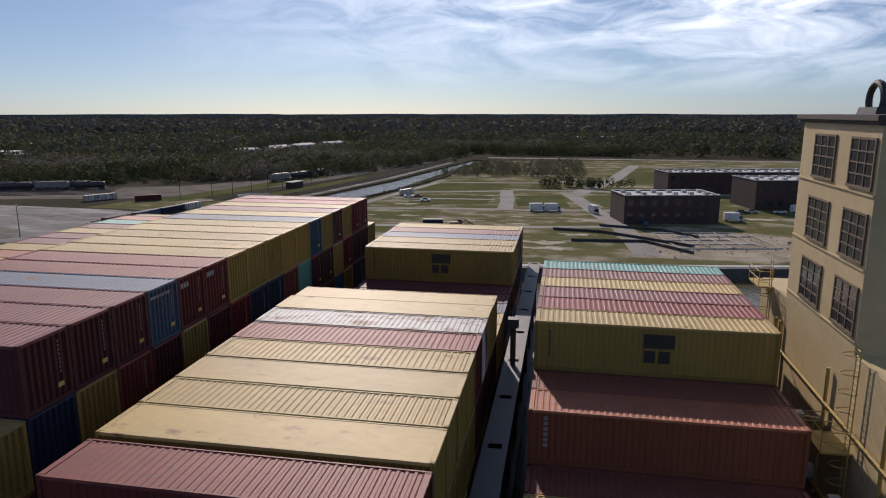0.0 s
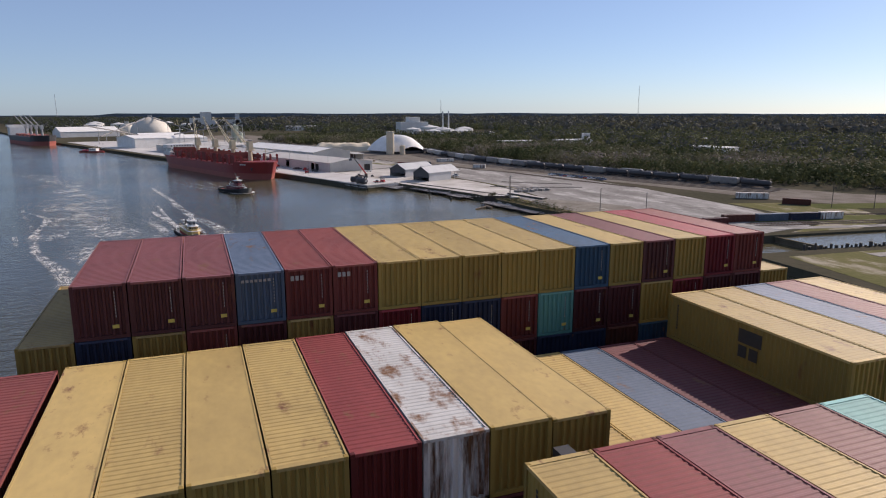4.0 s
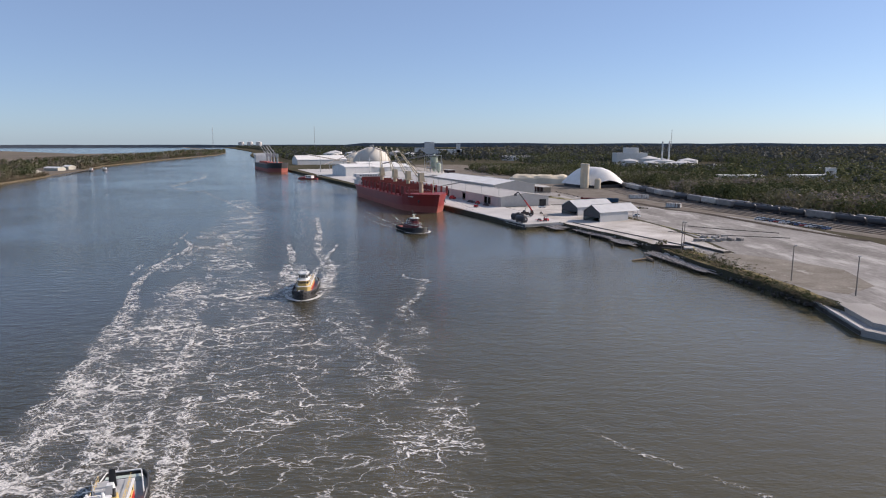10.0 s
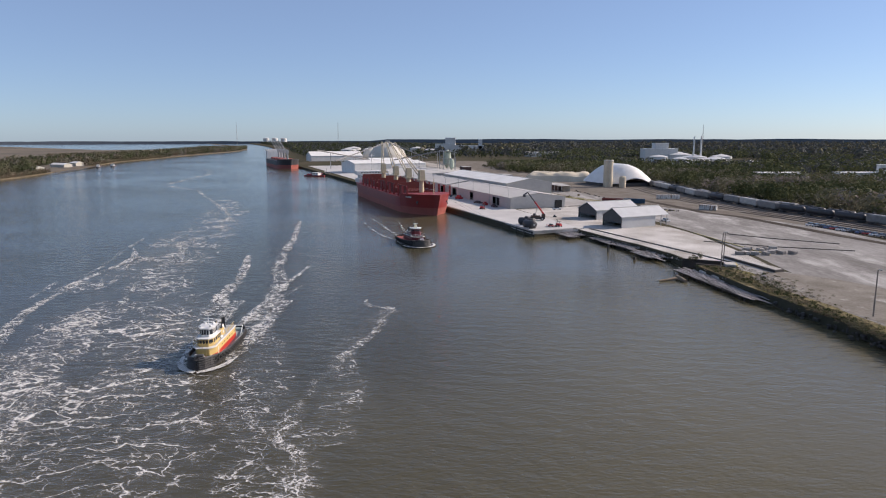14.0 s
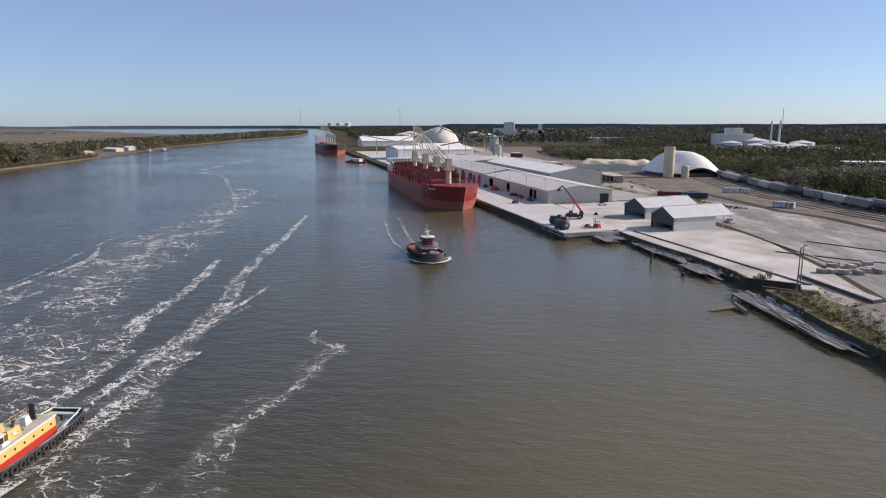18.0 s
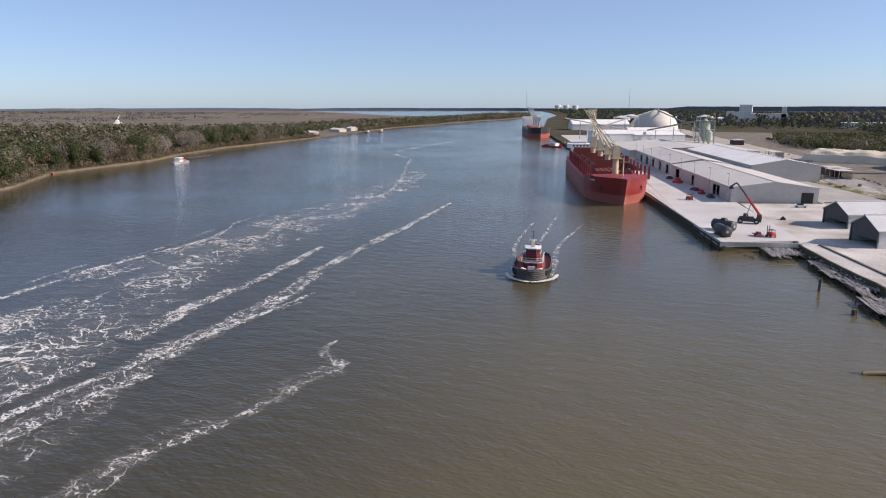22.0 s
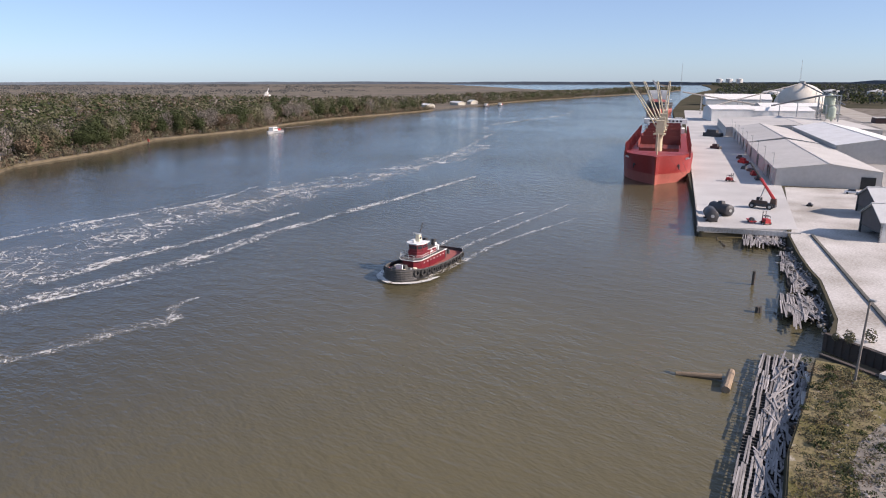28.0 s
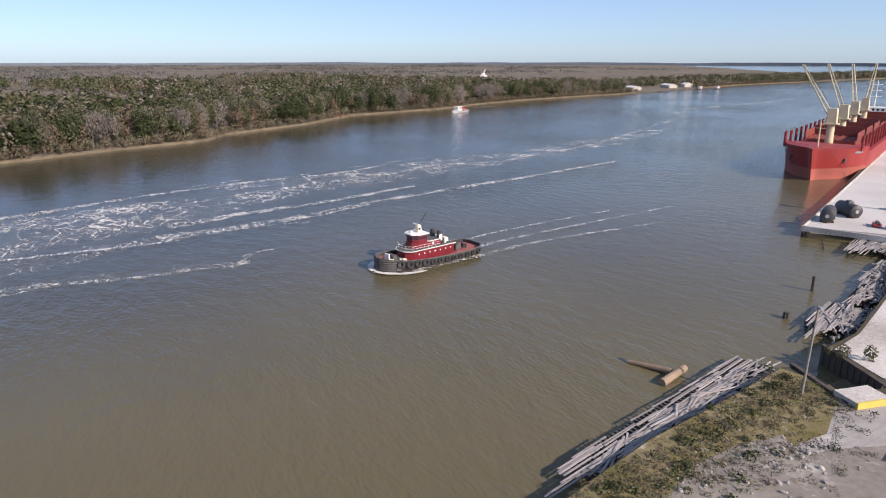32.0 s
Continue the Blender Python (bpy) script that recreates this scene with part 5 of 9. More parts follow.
# ---- brick buildings and construction site across the basin ----
MILLROOF = mat("mill_roof", (0.60, 0.58, 0.55), (0.48, 0.46, 0.43), 0.8, spec=0.2, scale=0.15, fine=1.2, bump=0.05)


def brick_block(x, y, turn, length, width, height, label, bays=6):
    t = thing("brick_building", pose(x, y, GZ, 0, 0, turn), label, "building")
    bm = bmesh.new()
    box(bm, 0, length, 0, 0.4, 0, height)
    part("front_wall", bm, BRICK, t)
    part("rear_wall", box(bmesh.new(), 0, length, width - 0.4, width, 0, height), BRICK, t)
    part("end_wall", box(bmesh.new(), 0, 0.4, 0.4, width - 0.4, 0, height), BRICK, t)
    part("end_wall", box(bmesh.new(), length - 0.4, length, 0.4, width - 0.4, 0, height), BRICK, t)
    part("roof", box(bmesh.new(), 0.4, length - 0.4, 0.4, width - 0.4, height - 0.6, height - 0.3), MILLROOF, t, "pale flat roof behind a low parapet")
    bm = bmesh.new()
    box(bm, -0.15, length + 0.15, -0.15, 0.45, height, height + 0.25)
    box(bm, -0.15, length + 0.15, width - 0.45, width + 0.15, height, height + 0.25)
    box(bm, -0.15, 0.45, 0.45, width - 0.45, height, height + 0.25)
    box(bm, length - 0.45, length + 0.15, 0.45, width - 0.45, height, height + 0.25)
    part("coping", bm, CONCRETE, t, "pale coping")
    for i in range(bays):
        for y in (0.3, 0.68):
            bm = box(bmesh.new(), length * (i + 0.5) / bays - 0.9, length * (i + 0.5) / bays + 0.9, width * y - 0.9, width * y + 0.9, height - 0.3, height + 0.7, 0.15)
            part("roof_monitor", bm, CONCRETE, t, "small pale roof light")
    nw = int(length / 4.2)
    for fl in range(2):
        for i in range(nw):
            xx = (i + 0.5) * length / nw
            bm = box(bmesh.new(), xx - 0.9, xx + 0.9, -0.06, 0.06, 1.6 + fl * (height / 2), 1.6 + fl * height / 2 + 2.2)
            part("window", bm, GLASS, t)
    return t


brick_block(-11.3, 262.3, 12, 34.5, 18, 10.2, "dark brick mill building with a ribbed flat roof")
brick_block(17, 357, 12, 33, 20, 10.6, "long dark brick mill building")
brick_block(50.5, 364, 12, 40, 20, 10.6, "long dark brick mill building adjoining the next")
brick_block(44.6, 308.4, 12, 30, 22, 12, "dark brick mill building with a flat roof", 5)
LANE = mat("grey_lane", (0.33, 0.31, 0.28), (0.23, 0.215, 0.19), 0.95, scale=0.08, fine=1.2, spec=0.12)
SITE = mat("site_earth", (0.46, 0.40, 0.31), (0.23, 0.19, 0.14), 0.95, scale=0.12, fine=1.6, spec=0.0, bump=0.3)
site = thing("foundation", pose(1, 219, GZ, 0, 0, 10), "low concrete foundation walls on a building site", "foundation")
for i in range(7):
    part("wall_footing", box(bmesh.new(), i * 5, i * 5 + 0.4, (i % 3) * 1.7, 26 - (i % 2) * 4.5, 0, 0.4), CONCRETE_OLD, site)
for j in range(5):
    part("wall_footing", box(bmesh.new(), (j % 2) * 5.0, 30.4 - (j % 3) * 5.0, j * 6.4, j * 6.4 + 0.4, 0, 0.35), CONCRETE_OLD, site)
slab("site_sand", [(-14, 205), (40, 207), (46, 240), (30, 250), (18, 246), (-4, 248), (-16, 236), (-8, 222)], GZ - 0.01, GZ + 0.03, SITE, "bare sandy ground of the building site")
def lane(pts, width):
    """Outline of a lane along a line of points."""
    left, right = [], []
    for i, p in enumerate(pts):
        d = (Vector(pts[min(i + 1, len(pts) - 1)]) - Vector(pts[max(i - 1, 0)])).normalized()
        left.append((p[0] - d.y * width / 2, p[1] + d.x * width / 2))
        right.append((p[0] + d.y * width / 2, p[1] - d.x * width / 2))
    return left + right[::-1]


for i, (pts, width) in enumerate((([(-30, 350), (-12, 250), (-9, 208)], 7.5), ([(-128, 243), (-114.5, 243.5), (-91, 245.5), (-64.8, 246.5), (-38.2, 251), (-14, 256)], 4.6), ([(-124, 284.5), (-103, 287), (-84, 289.5), (-58, 292), (-42, 290), (-13, 297)], 4.2),
                                  ([(-112, 320.5), (-88, 321.6), (-64, 322.4)], 3.2), ([(-112, 343), (-90, 349), (-69, 356), (-52, 364), (-30, 364), (5, 359)], 4.0), ([(-108, 394), (-80, 396), (-56, 398), (2, 414)], 4.2), ([(-62, 362), (-58, 322), (-56.5, 291)], 6.5),
                                  ([(-26, 352), (-4, 427), (19, 540)], 8.5), ([(-100, 608), (400, 594)], 10), ([(-133, 224), (-131, 248), (-125, 277), (-120.5, 297), (-113.5, 338), (-104, 392)], 4.4))):
    slab("pavement_lane", lane(pts, width), GZ, GZ + 0.05 + 0.005 * i, LANE, "pale worn lane through the grass")
for poly in ([(-112, 352), (-66, 360), (-62, 394), (-118, 394)], [(-52, 362), (-34, 362), (-34, 392), (-50, 394)], [(-100, 300), (-66, 306), (-66, 336), (-106, 334)], [(-52, 302), (-30, 304), (-34, 344), (-56, 338)], [(0, 402), (26, 410), (34, 486), (10, 482)], [(-16, 306), (4, 308), (0, 348), (-22, 346)]):
    slab("lawn", poly, GZ, GZ + 0.02, FIELD, "mown green grass plot")
# bare sand patches in the grass
PATCH = mat("thin_sand", (0.56, 0.51, 0.42), (0.30, 0.275, 0.19), 0.95, scale=0.35, fine=1.2, spec=0.0, bump=0.3)
rnd = random.Random(12)
for x, y, r in ((-122, 248, 4), (-109, 249.6, 4), (-101, 301, 8), (-86, 297, 5), (-86, 252, 6), (-66, 261, 5), (-56, 254, 3), (-49, 256, 6), (-50, 273, 5), (-55, 222, 10), (-47, 214, 9), (-57, 327, 6), (-75, 232, 7), (-20, 268, 8), (-95, 222, 8), (-28, 238, 7), (22, 290, 7), (-5, 285, 6), (40, 282, 8), (-60, 345, 5), (-91.5, 268.8, 6), (-73, 256, 5), (-68, 337, 5), (-58, 333, 4), (-62, 236, 9), (-39.5, 222.5, 9), (-67, 214, 6), (-110, 268, 5), (-97, 313, 6), (-83, 226, 5), (-34, 214, 8)):
    poly = []
    for k in range(22):
        a = 2 * math.pi * k / 22
        q = r * rnd.uniform(0.2, 0.72)
        poly.append((x + 1.5 * q * math.cos(a), y + 0.6 * q * math.sin(a)))
    slab("sand_patch", poly, GZ, GZ + 0.045, PATCH, "bare patch of pale sand in the grass")
# silt fences and timbers round the building site
for pts in (((-36, 246), (-20, 243), (-6, 232), (6, 222)), ((-30, 226), (-8, 228), (4, 212)), ((-20, 256), (0, 250), (10, 238))):
    t = thing("silt_fence", Matrix(), "black silt fence round the building site", "fence")
    for a, b in zip(pts, pts[1:]):
        d = Vector(b) - Vector(a)
        o = part("fence_panel", box(bmesh.new(), 0, d.length, -0.04, 0.04, 0, 0.9), BLACKST, t)
        o.matrix_basis = pose(a[0], a[1], GZ, 0, 0, math.degrees(math.atan2(d.y, d.x)))
# quay along the basin
bm = prism(bmesh.new(), [(-103, 187.2), (-44, 185.2), (25, 196.2), (220, 214.5), (220, 219), (25, 200.6), (-44, 189.6), (-103, 191.6)], -1.2, GZ + 0.35)
bmesh.ops.recalc_face_normals(bm, faces=bm.faces)
solid("quay_wall", bm, mat("quay_dark", (0.085, 0.08, 0.075), (0.13, 0.12, 0.11), 0.9, fine=2, bump=0.3), "dark weathered quay wall along the basin", "quay", "structure")

slab("quay_cap", [(-102, 189.2), (-44, 187.2), (25, 198.2), (220, 216.5), (220, 218.6), (25, 200.2), (-44, 189.2), (-102, 191.2)], GZ + 0.3, GZ + 0.42, CONCRETE, "pale concrete cap along the quay")

# ---- woods and trees ----
EVERGREEN = leaf_mat("leaves_dark_green", (0.038, 0.050, 0.022), (0.062, 0.074, 0.034), (0.100, 0.106, 0.052))
OLIVE = leaf_mat("leaves_olive", (0.092, 0.092, 0.056), (0.132, 0.126, 0.080), (0.175, 0.160, 0.108))
RUSSET = leaf_mat("leaves_russet", (0.11, 0.082, 0.056), (0.155, 0.118, 0.082), (0.21, 0.165, 0.118))
BARE = leaf_mat("twigs_grey", (0.15, 0.128, 0.112), (0.205, 0.178, 0.155), (0.27, 0.238, 0.21))
GREENISH = leaf_mat("leaves_mid_green", (0.072, 0.082, 0.036), (0.105, 0.112, 0.052), (0.145, 0.148, 0.076))
REED = leaf_mat("reeds_straw", (0.14, 0.125, 0.06), (0.20, 0.165, 0.085), (0.27, 0.215, 0.115))
# Grey-blue leaf colour with the haze of distance painted in.
HAZEWOOD = leaf_mat("haze_tinted_leaves", (0.070, 0.076, 0.074), (0.082, 0.088, 0.084), (0.095, 0.100, 0.096))
BARK = mat("bark", (0.13, 0.10, 0.08), (0.08, 0.065, 0.05), 0.95, fine=5, bump=0.5)
gen = np.random.default_rng(11)


def quads_mesh(name, centres, sizes, material, upright=0.0, aspect=1.0, facing=None):
    """Many small leaf sprays: one bent four-sided leaf each, turned at random or loosely outward from the crown."""
    n = len(centres)
    a = gen.normal(size=(n, 3))
    if facing is not None:
        a = a * 0.32 + facing
    a[:, 2] *= 1 - upright
    a[:, 2] += upright * 0.0
    a /= np.linalg.norm(a, axis=1)[:, None]
    b = gen.normal(size=(n, 3))
    if upright:
        b = np.tile([0, 0, 1.0], (n, 1)) + gen.normal(size=(n, 3)) * 0.25
    b -= (a * b).sum(1)[:, None] * a
    b /= np.linalg.norm(b, axis=1)[:, None]
    c = np.cross(a, b)
    s = sizes[:, None]
    v = np.stack([centres - b * s * aspect, centres + c * s * 0.62 + a * s * 0.22, centres + b * s * aspect, centres - c * s * 0.62 + a * s * 0.22], 1).reshape(-1, 3)
    idx = np.arange(4 * n).reshape(-1, 4)
    me = bpy.data.meshes.new(name)
    me.vertices.add(4 * n)
    me.vertices.foreach_set("co", v.astype(np.float32).ravel())
    me.loops.add(4 * n)
    me.loops.foreach_set("vertex_index", idx.astype(np.int32).ravel())
    me.polygons.add(n)
    me.polygons.foreach_set("loop_start", (np.arange(n) * 4).astype(np.int32))
    me.polygons.foreach_set("loop_total", np.full(n, 4, np.int32))
    me.update(calc_edges=True)
    me.materials.append(material)
    return me


def crown_points(n, height, radius, base, lumps=6):
    """Points spread over several overlapping lumps, so that the outline is uneven."""
    out, outward = [], []
    for i in range(lumps):
        ang, rr = gen.uniform(0, 2 * np.pi), radius * gen.uniform(0.15, 0.62)
        c = np.array([rr * np.cos(ang), rr * np.sin(ang), base + (height - base) * gen.uniform(0.25, 0.8)])
        p = gen.normal(size=(n // lumps, 3))
        p /= np.linalg.norm(p, axis=1)[:, None]
        outward.append(p + [0, 0, 0.15])
        p = p * (gen.uniform(0.45, 1.0, size=(len(p), 1))) ** 0.5
        out.append(c + p * np.array([radius * 0.55, radius * 0.55, (height - base) * 0.3]))
    return np.concatenate(out), np.concatenate(outward)


def tree_thing(kind, height, radius, leaves, material, label):
    t = thing("tree", Matrix(), label, "tree", "trees on the far bank")
    bm = rod(bmesh.new(), (0, 0, -0.3), (0.2, 0.1, height * 0.45), 0.05 * height ** 0.75 * 0.5, 0.09, 8)
    for i in range(6):
        a = 2.4 * i
        z = height * (0.22 + 0.07 * i)
        rod(bm, (0.1, 0.05, z), (0.1 + math.cos(a) * radius * 0.7, 0.05 + math.sin(a) * radius * 0.7, z + height * 0.3), 0.11, 0.03, 6)
    if kind == "bare":
        for i in range(40):
            a, z = 2.4 * i, height * random.uniform(0.35, 0.75)
            r = radius * random.uniform(0.1, 0.5)
            p = Vector((r * math.cos(a), r * math.sin(a), z))
            rod(bm, p, p + Vector((math.cos(a) * radius * 0.35, math.sin(a) * radius * 0.35, height * 0.2)), 0.05, 0.015, 4)
    part("trunk", bm, BARK if kind != "bare" else mat("pale_bark", (0.32, 0.29, 0.26), (0.22, 0.2, 0.18), 0.95), t)
    pts, outward = crown_points(leaves, height, radius, height * 0.14, 9)
    me = quads_mesh("crown", pts, gen.uniform(0.3, 0.75, len(pts)) * (0.6 if kind == "bare" else 1.0), material, 0.5 if kind == "bare" else 0.0, 1.8 if kind == "bare" else 1.0, None if kind == "bare" else outward)
    part("crown", me, None, t)
    return t


KINDS = [tree_thing("leafy", 18, 6.8, 1500, EVERGREEN, "dark evergreen oak with a broad uneven crown"), tree_thing("leafy", 15, 5.6, 1300, EVERGREEN, "dark evergreen tree with a dense crown"),
         tree_thing("leafy", 16.5, 6.0, 1200, OLIVE, "olive-green tree with a loose crown"), tree_thing("leafy", 12, 5.0, 1000, RUSSET, "russet winter tree with thin leaves"),
         tree_thing("bare", 18, 6.4, 700, BARE, "grey bare winter tree with fine twigs"), tree_thing("bare", 13, 5.0, 520, RUSSET, "brown bare winter tree by the water")]


def on_bank(s, back):
    """A point on the far bank, s metres along its shoreline from the east, back metres inland."""
    pts = [Vector(p) for p in SHORE_L]
    for a, b in zip(pts, pts[1:]):
        d = (b - a).length
        if s <= d:
            u = (b - a) / d
            p = a + u * s
            return p.x - u.y * back, p.y + u.x * back
        s -= d
    return pts[-1].x, pts[-1].y


S_EAST = sum((Vector(a) - Vector(b)).length for a, b in zip(SHORE_L[:4], SHORE_L[1:4]))
used = [False] * len(KINDS)
random.seed(21)
for i in range(150):
    s = S_EAST + 40 + i * 4.6 + random.uniform(-2, 2)
    x, y = on_bank(s, random.uniform(4.5, 16))
    if -1030 < x < -850:
        continue
    k = random.choices(range(6), (4, 4, 3, 2, 4, 3))[0]
    m = Matrix.Translation((x, y, 1.15)) @ Matrix.Rotation(random.uniform(0, 6.28), 4, "Z")
    if not used[k]:
        KINDS[k].matrix_basis = m
        used[k] = True
    else:
        copy_thing(KINDS[k], m)


def woods(name, spots, heights, per, material, label, size=(0.7, 1.3), ground=1.2, wide=0.42):
    """A wood too large to count: sprays of leaves heaped tree by tree."""
    n = len(spots)
    lift = np.repeat(heights, per)
    base = np.repeat(spots, per, axis=0)
    p = gen.normal(size=(n * per, 3))
    p /= np.linalg.norm(p, axis=1)[:, None]
    outward = p + [0, 0, 0.15]
    p = p * gen.uniform(0.6, 1.0, size=(n * per, 1))
    off = np.repeat(gen.normal(size=(n, 2)) * 0.8, per, axis=0)
    c = np.empty((n * per, 3))
    c[:, :2] = base + off + p[:, :2] * (lift * wide)[:, None]
    c[:, 2] = ground + lift * 0.5 + p[:, 2] * lift * 0.5
    sz = gen.uniform(size[0], size[1], n * per) * lift / 11
    return solid(name, quads_mesh(name, c, sz, material, facing=outward), None, label, "woods", "stuff")


# far bank: woods behind the front row
def bank_spots(n, s0, s1, b0, b1):
    out = []
    for i in range(n):
        s = S_EAST + gen.uniform(s0, s1)
        x, y = on_bank(s, b0 + (b1 - b0) * gen.uniform() ** 1.4)
        if not (-1030 < x < -850 and y > -470):
            out.append((x, y))
    return np.array(out)


for mt, n, lab in ((EVERGREEN, 0.48, "dark evergreen"), (OLIVE, 0.24, "olive-green"), (RUSSET, 0.15, "russet winter"), (BARE, 0.13, "grey bare")):
    sp = bank_spots(int(1500 * n), -420, 900, 10, 120)
    woods("far_woods", sp, gen.uniform(10, 18, len(sp)), 120, mt, lab + " wood across the river", (0.38, 0.75))
    sp = bank_spots(int(4600 * n), -420, 900, 90, 780)
    woods("far_woods", sp, gen.uniform(11, 18, len(sp)), 34, mt, lab + " wood deep behind the far bank", (0.8, 1.35))
    sp = bank_spots(int(2600 * n), 900, 2600, 6, 150)
    woods("far_woods", sp, gen.uniform(8, 15, len(sp)), 30, mt, lab + " wood further up the river", (0.8, 1.4))
# reeds and low scrub at the water's edge
sp = bank_spots(1500, -300, 1500, 0.3, 3)
woods("reed_fringe", sp, gen.uniform(0.5, 1.3, len(sp)), 16, REED, "straw-coloured reeds and mud along the far bank", (1.2, 2.6))
sp = bank_spots(2200, -300, 1500, 0.6, 10)
woods("bank_scrub", sp[:1100], gen.uniform(2.5, 6, 1100), 40, RUSSET, "brown scrub on the far bank", (0.7, 1.4))
woods("bank_scrub", sp[1100:], gen.uniform(2.5, 6.5, len(sp) - 1100), 40, OLIVE, "olive scrub on the far bank", (0.7, 1.4))
# marsh: long bands of low thickets out to the horizon
for back, deep, n in ((900, 110, 1100), (1250, 60, 900), (1650, 160, 1300), (2200, 90, 1200), (2800, 250, 1700), (3400, 160, 1500)):
    sp = np.stack([gen.uniform(-4700, 1200, n), gen.normal(size=n) * deep], 1)
    sp[:, 1] += 0.36 * np.clip(sp[:, 0] + 300, -4000, 0) * 0.9 - 130 - back + 60 * np.sin(sp[:, 0] / 310 + back)
    sp = sp[(sp[:, 1] > -4900) & (sp[:, 0] > -2100 - 0.4 * back) & (np.sin(sp[:, 0] / 170 + back * 1.7) > -0.55)]
    woods("marsh_thickets", sp, gen.uniform(4, 9, len(sp)), 10, HAZEWOOD, "low band of thickets over the marsh", (2.0, 3.6), 1.2, 1.6)


# port side: woods from the rail yard to the horizon
def in_poly(p, poly):
    x, y = p[:, 0], p[:, 1]
    inside = np.zeros(len(p), bool)
    for (x1, y1), (x2, y2) in zip(poly, poly[1:] + poly[:1]):
        cross = ((y1 > y) != (y2 > y)) & (x < (x2 - x1) * (y - y1) / (y2 - y1 + 1e-9) + x1)
        inside ^= cross
    return inside


NEAR_WOOD = [(-1900, 60), (-1200, 110), (-1000, 140), (-840, 165), (-770, 225), (-700, 276), (-630, 283), (-456, 296), (-368, 320), (-290, 338), (-247, 368), (-207, 396), (-183, 412), (-153, 478), (-132, 562), (-120, 660), (-90, 640), (120, 640), (400, 640), (700, 560), (700, 1100), (-1900, 1100)]
CLEAR = [[(-1750, 40), (-1600, 40), (-1600, 180), (-1750, 180)], [(-1400, -20), (-1040, -20), (-1040, 60), (-1400, 60)], [(-1330, 330), (-930, 350), (-930, 560), (-1330, 640)], [(-760, 430), (-660, 430), (-660, 510), (-760, 510)], [(-720, 360), (-670, 360), (-670, 420), (-720, 420)], [(-1520, 225), (-1380, 225), (-1380, 330), (-1520, 330)], [(-348, 570), (-300, 560), (-262, 640), (-250, 840), (-345, 850)], [(-520, 470), (-450, 480), (-440, 560), (-520, 560)]]
FRONT = NEAR_WOOD[:16]


def from_front(p):
    """Distance of points from the edge of the wood along the tracks."""
    best = np.full(len(p), 1e9)
    for a, b in zip(FRONT, FRONT[1:]):
        a, b = np.array(a, float), np.array(b, float)
        u = np.clip(((p - a) @ (b - a)) / ((b - a) @ (b - a)), 0, 1)
        best = np.minimum(best, np.linalg.norm(p - a - u[:, None] * (b - a), axis=1))
    return best


sp = np.stack([gen.uniform(-1900, 700, 110000), gen.uniform(60, 1100, 110000)], 1)
ok = in_poly(sp, NEAR_WOOD)
for c in CLEAR:
    ok &= ~in_poly(sp, c)
sp = sp[ok]
dist = from_front(sp)
near = sp[(dist < 150) & (gen.uniform(0, 1, len(sp)) < 0.85) & (sp[:, 0] > -1000)][:6500]
deep = sp[dist >= 150]
deep = deep[:17000]
patchy = np.array([noise.noise((x / 60, y / 60, 0.4)) for x, y in near]) + gen.normal(size=len(near)) * 0.18
for k, (mt, lab) in enumerate(((EVERGREEN, "dark evergreen"), (GREENISH, "green"), (OLIVE, "olive winter"), (BARE, "grey bare"))):
    lo, hi = (-9, -0.16, 0.10, 0.52)[k], (-0.16, 0.10, 0.52, 9)[k]
    q = near[(patchy >= lo) & (patchy < hi)]
    woods("trackside_wood", q, gen.uniform(6, 12, len(q)), 36, mt, lab + " wood behind the rail yard", (0.7, 1.3), GZ, 0.46)
pick = gen.integers(0, 3, len(deep))
for k, (mt, lab) in enumerate(((EVERGREEN, "green"), (HAZEWOOD, "grey-green"), (GREENISH, "mixed"))):
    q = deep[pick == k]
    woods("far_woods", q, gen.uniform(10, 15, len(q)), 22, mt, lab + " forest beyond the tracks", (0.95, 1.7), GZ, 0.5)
q = near[::2] + gen.normal(size=near[::2].shape) * 5
woods("undergrowth", q, gen.uniform(1.5, 3.0, len(q)), 10, OLIVE, "brown undergrowth along the wood's edge", (4.0, 8.0), GZ, 1.1)
for mt, n, lab in ((HAZEWOOD, 7000, "dark distant forest reaching the horizon"), (OLIVE, 3000, "olive distant forest reaching the horizon")):
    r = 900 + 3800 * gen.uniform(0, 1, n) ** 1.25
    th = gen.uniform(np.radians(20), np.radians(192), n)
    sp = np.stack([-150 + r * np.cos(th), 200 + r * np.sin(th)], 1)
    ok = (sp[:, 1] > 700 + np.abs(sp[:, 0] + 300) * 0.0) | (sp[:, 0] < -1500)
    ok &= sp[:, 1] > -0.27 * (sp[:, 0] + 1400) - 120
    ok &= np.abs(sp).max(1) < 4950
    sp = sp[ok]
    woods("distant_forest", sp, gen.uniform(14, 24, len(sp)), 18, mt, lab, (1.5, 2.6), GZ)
sp = np.stack([gen.uniform(-4300, -1330, 5200), 60 + 900 * gen.uniform(0, 1, 5200) ** 1.5], 1)
sp[:, 1] += np.interp(sp[:, 0], [-5100, -3300, -2600, -2000, -1400, -1000], [-1500, -830, -590, -440, -255, -118])
for k, mt in enumerate((HAZEWOOD, EVERGREEN)):
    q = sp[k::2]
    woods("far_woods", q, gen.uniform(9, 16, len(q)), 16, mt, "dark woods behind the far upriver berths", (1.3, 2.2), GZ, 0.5)
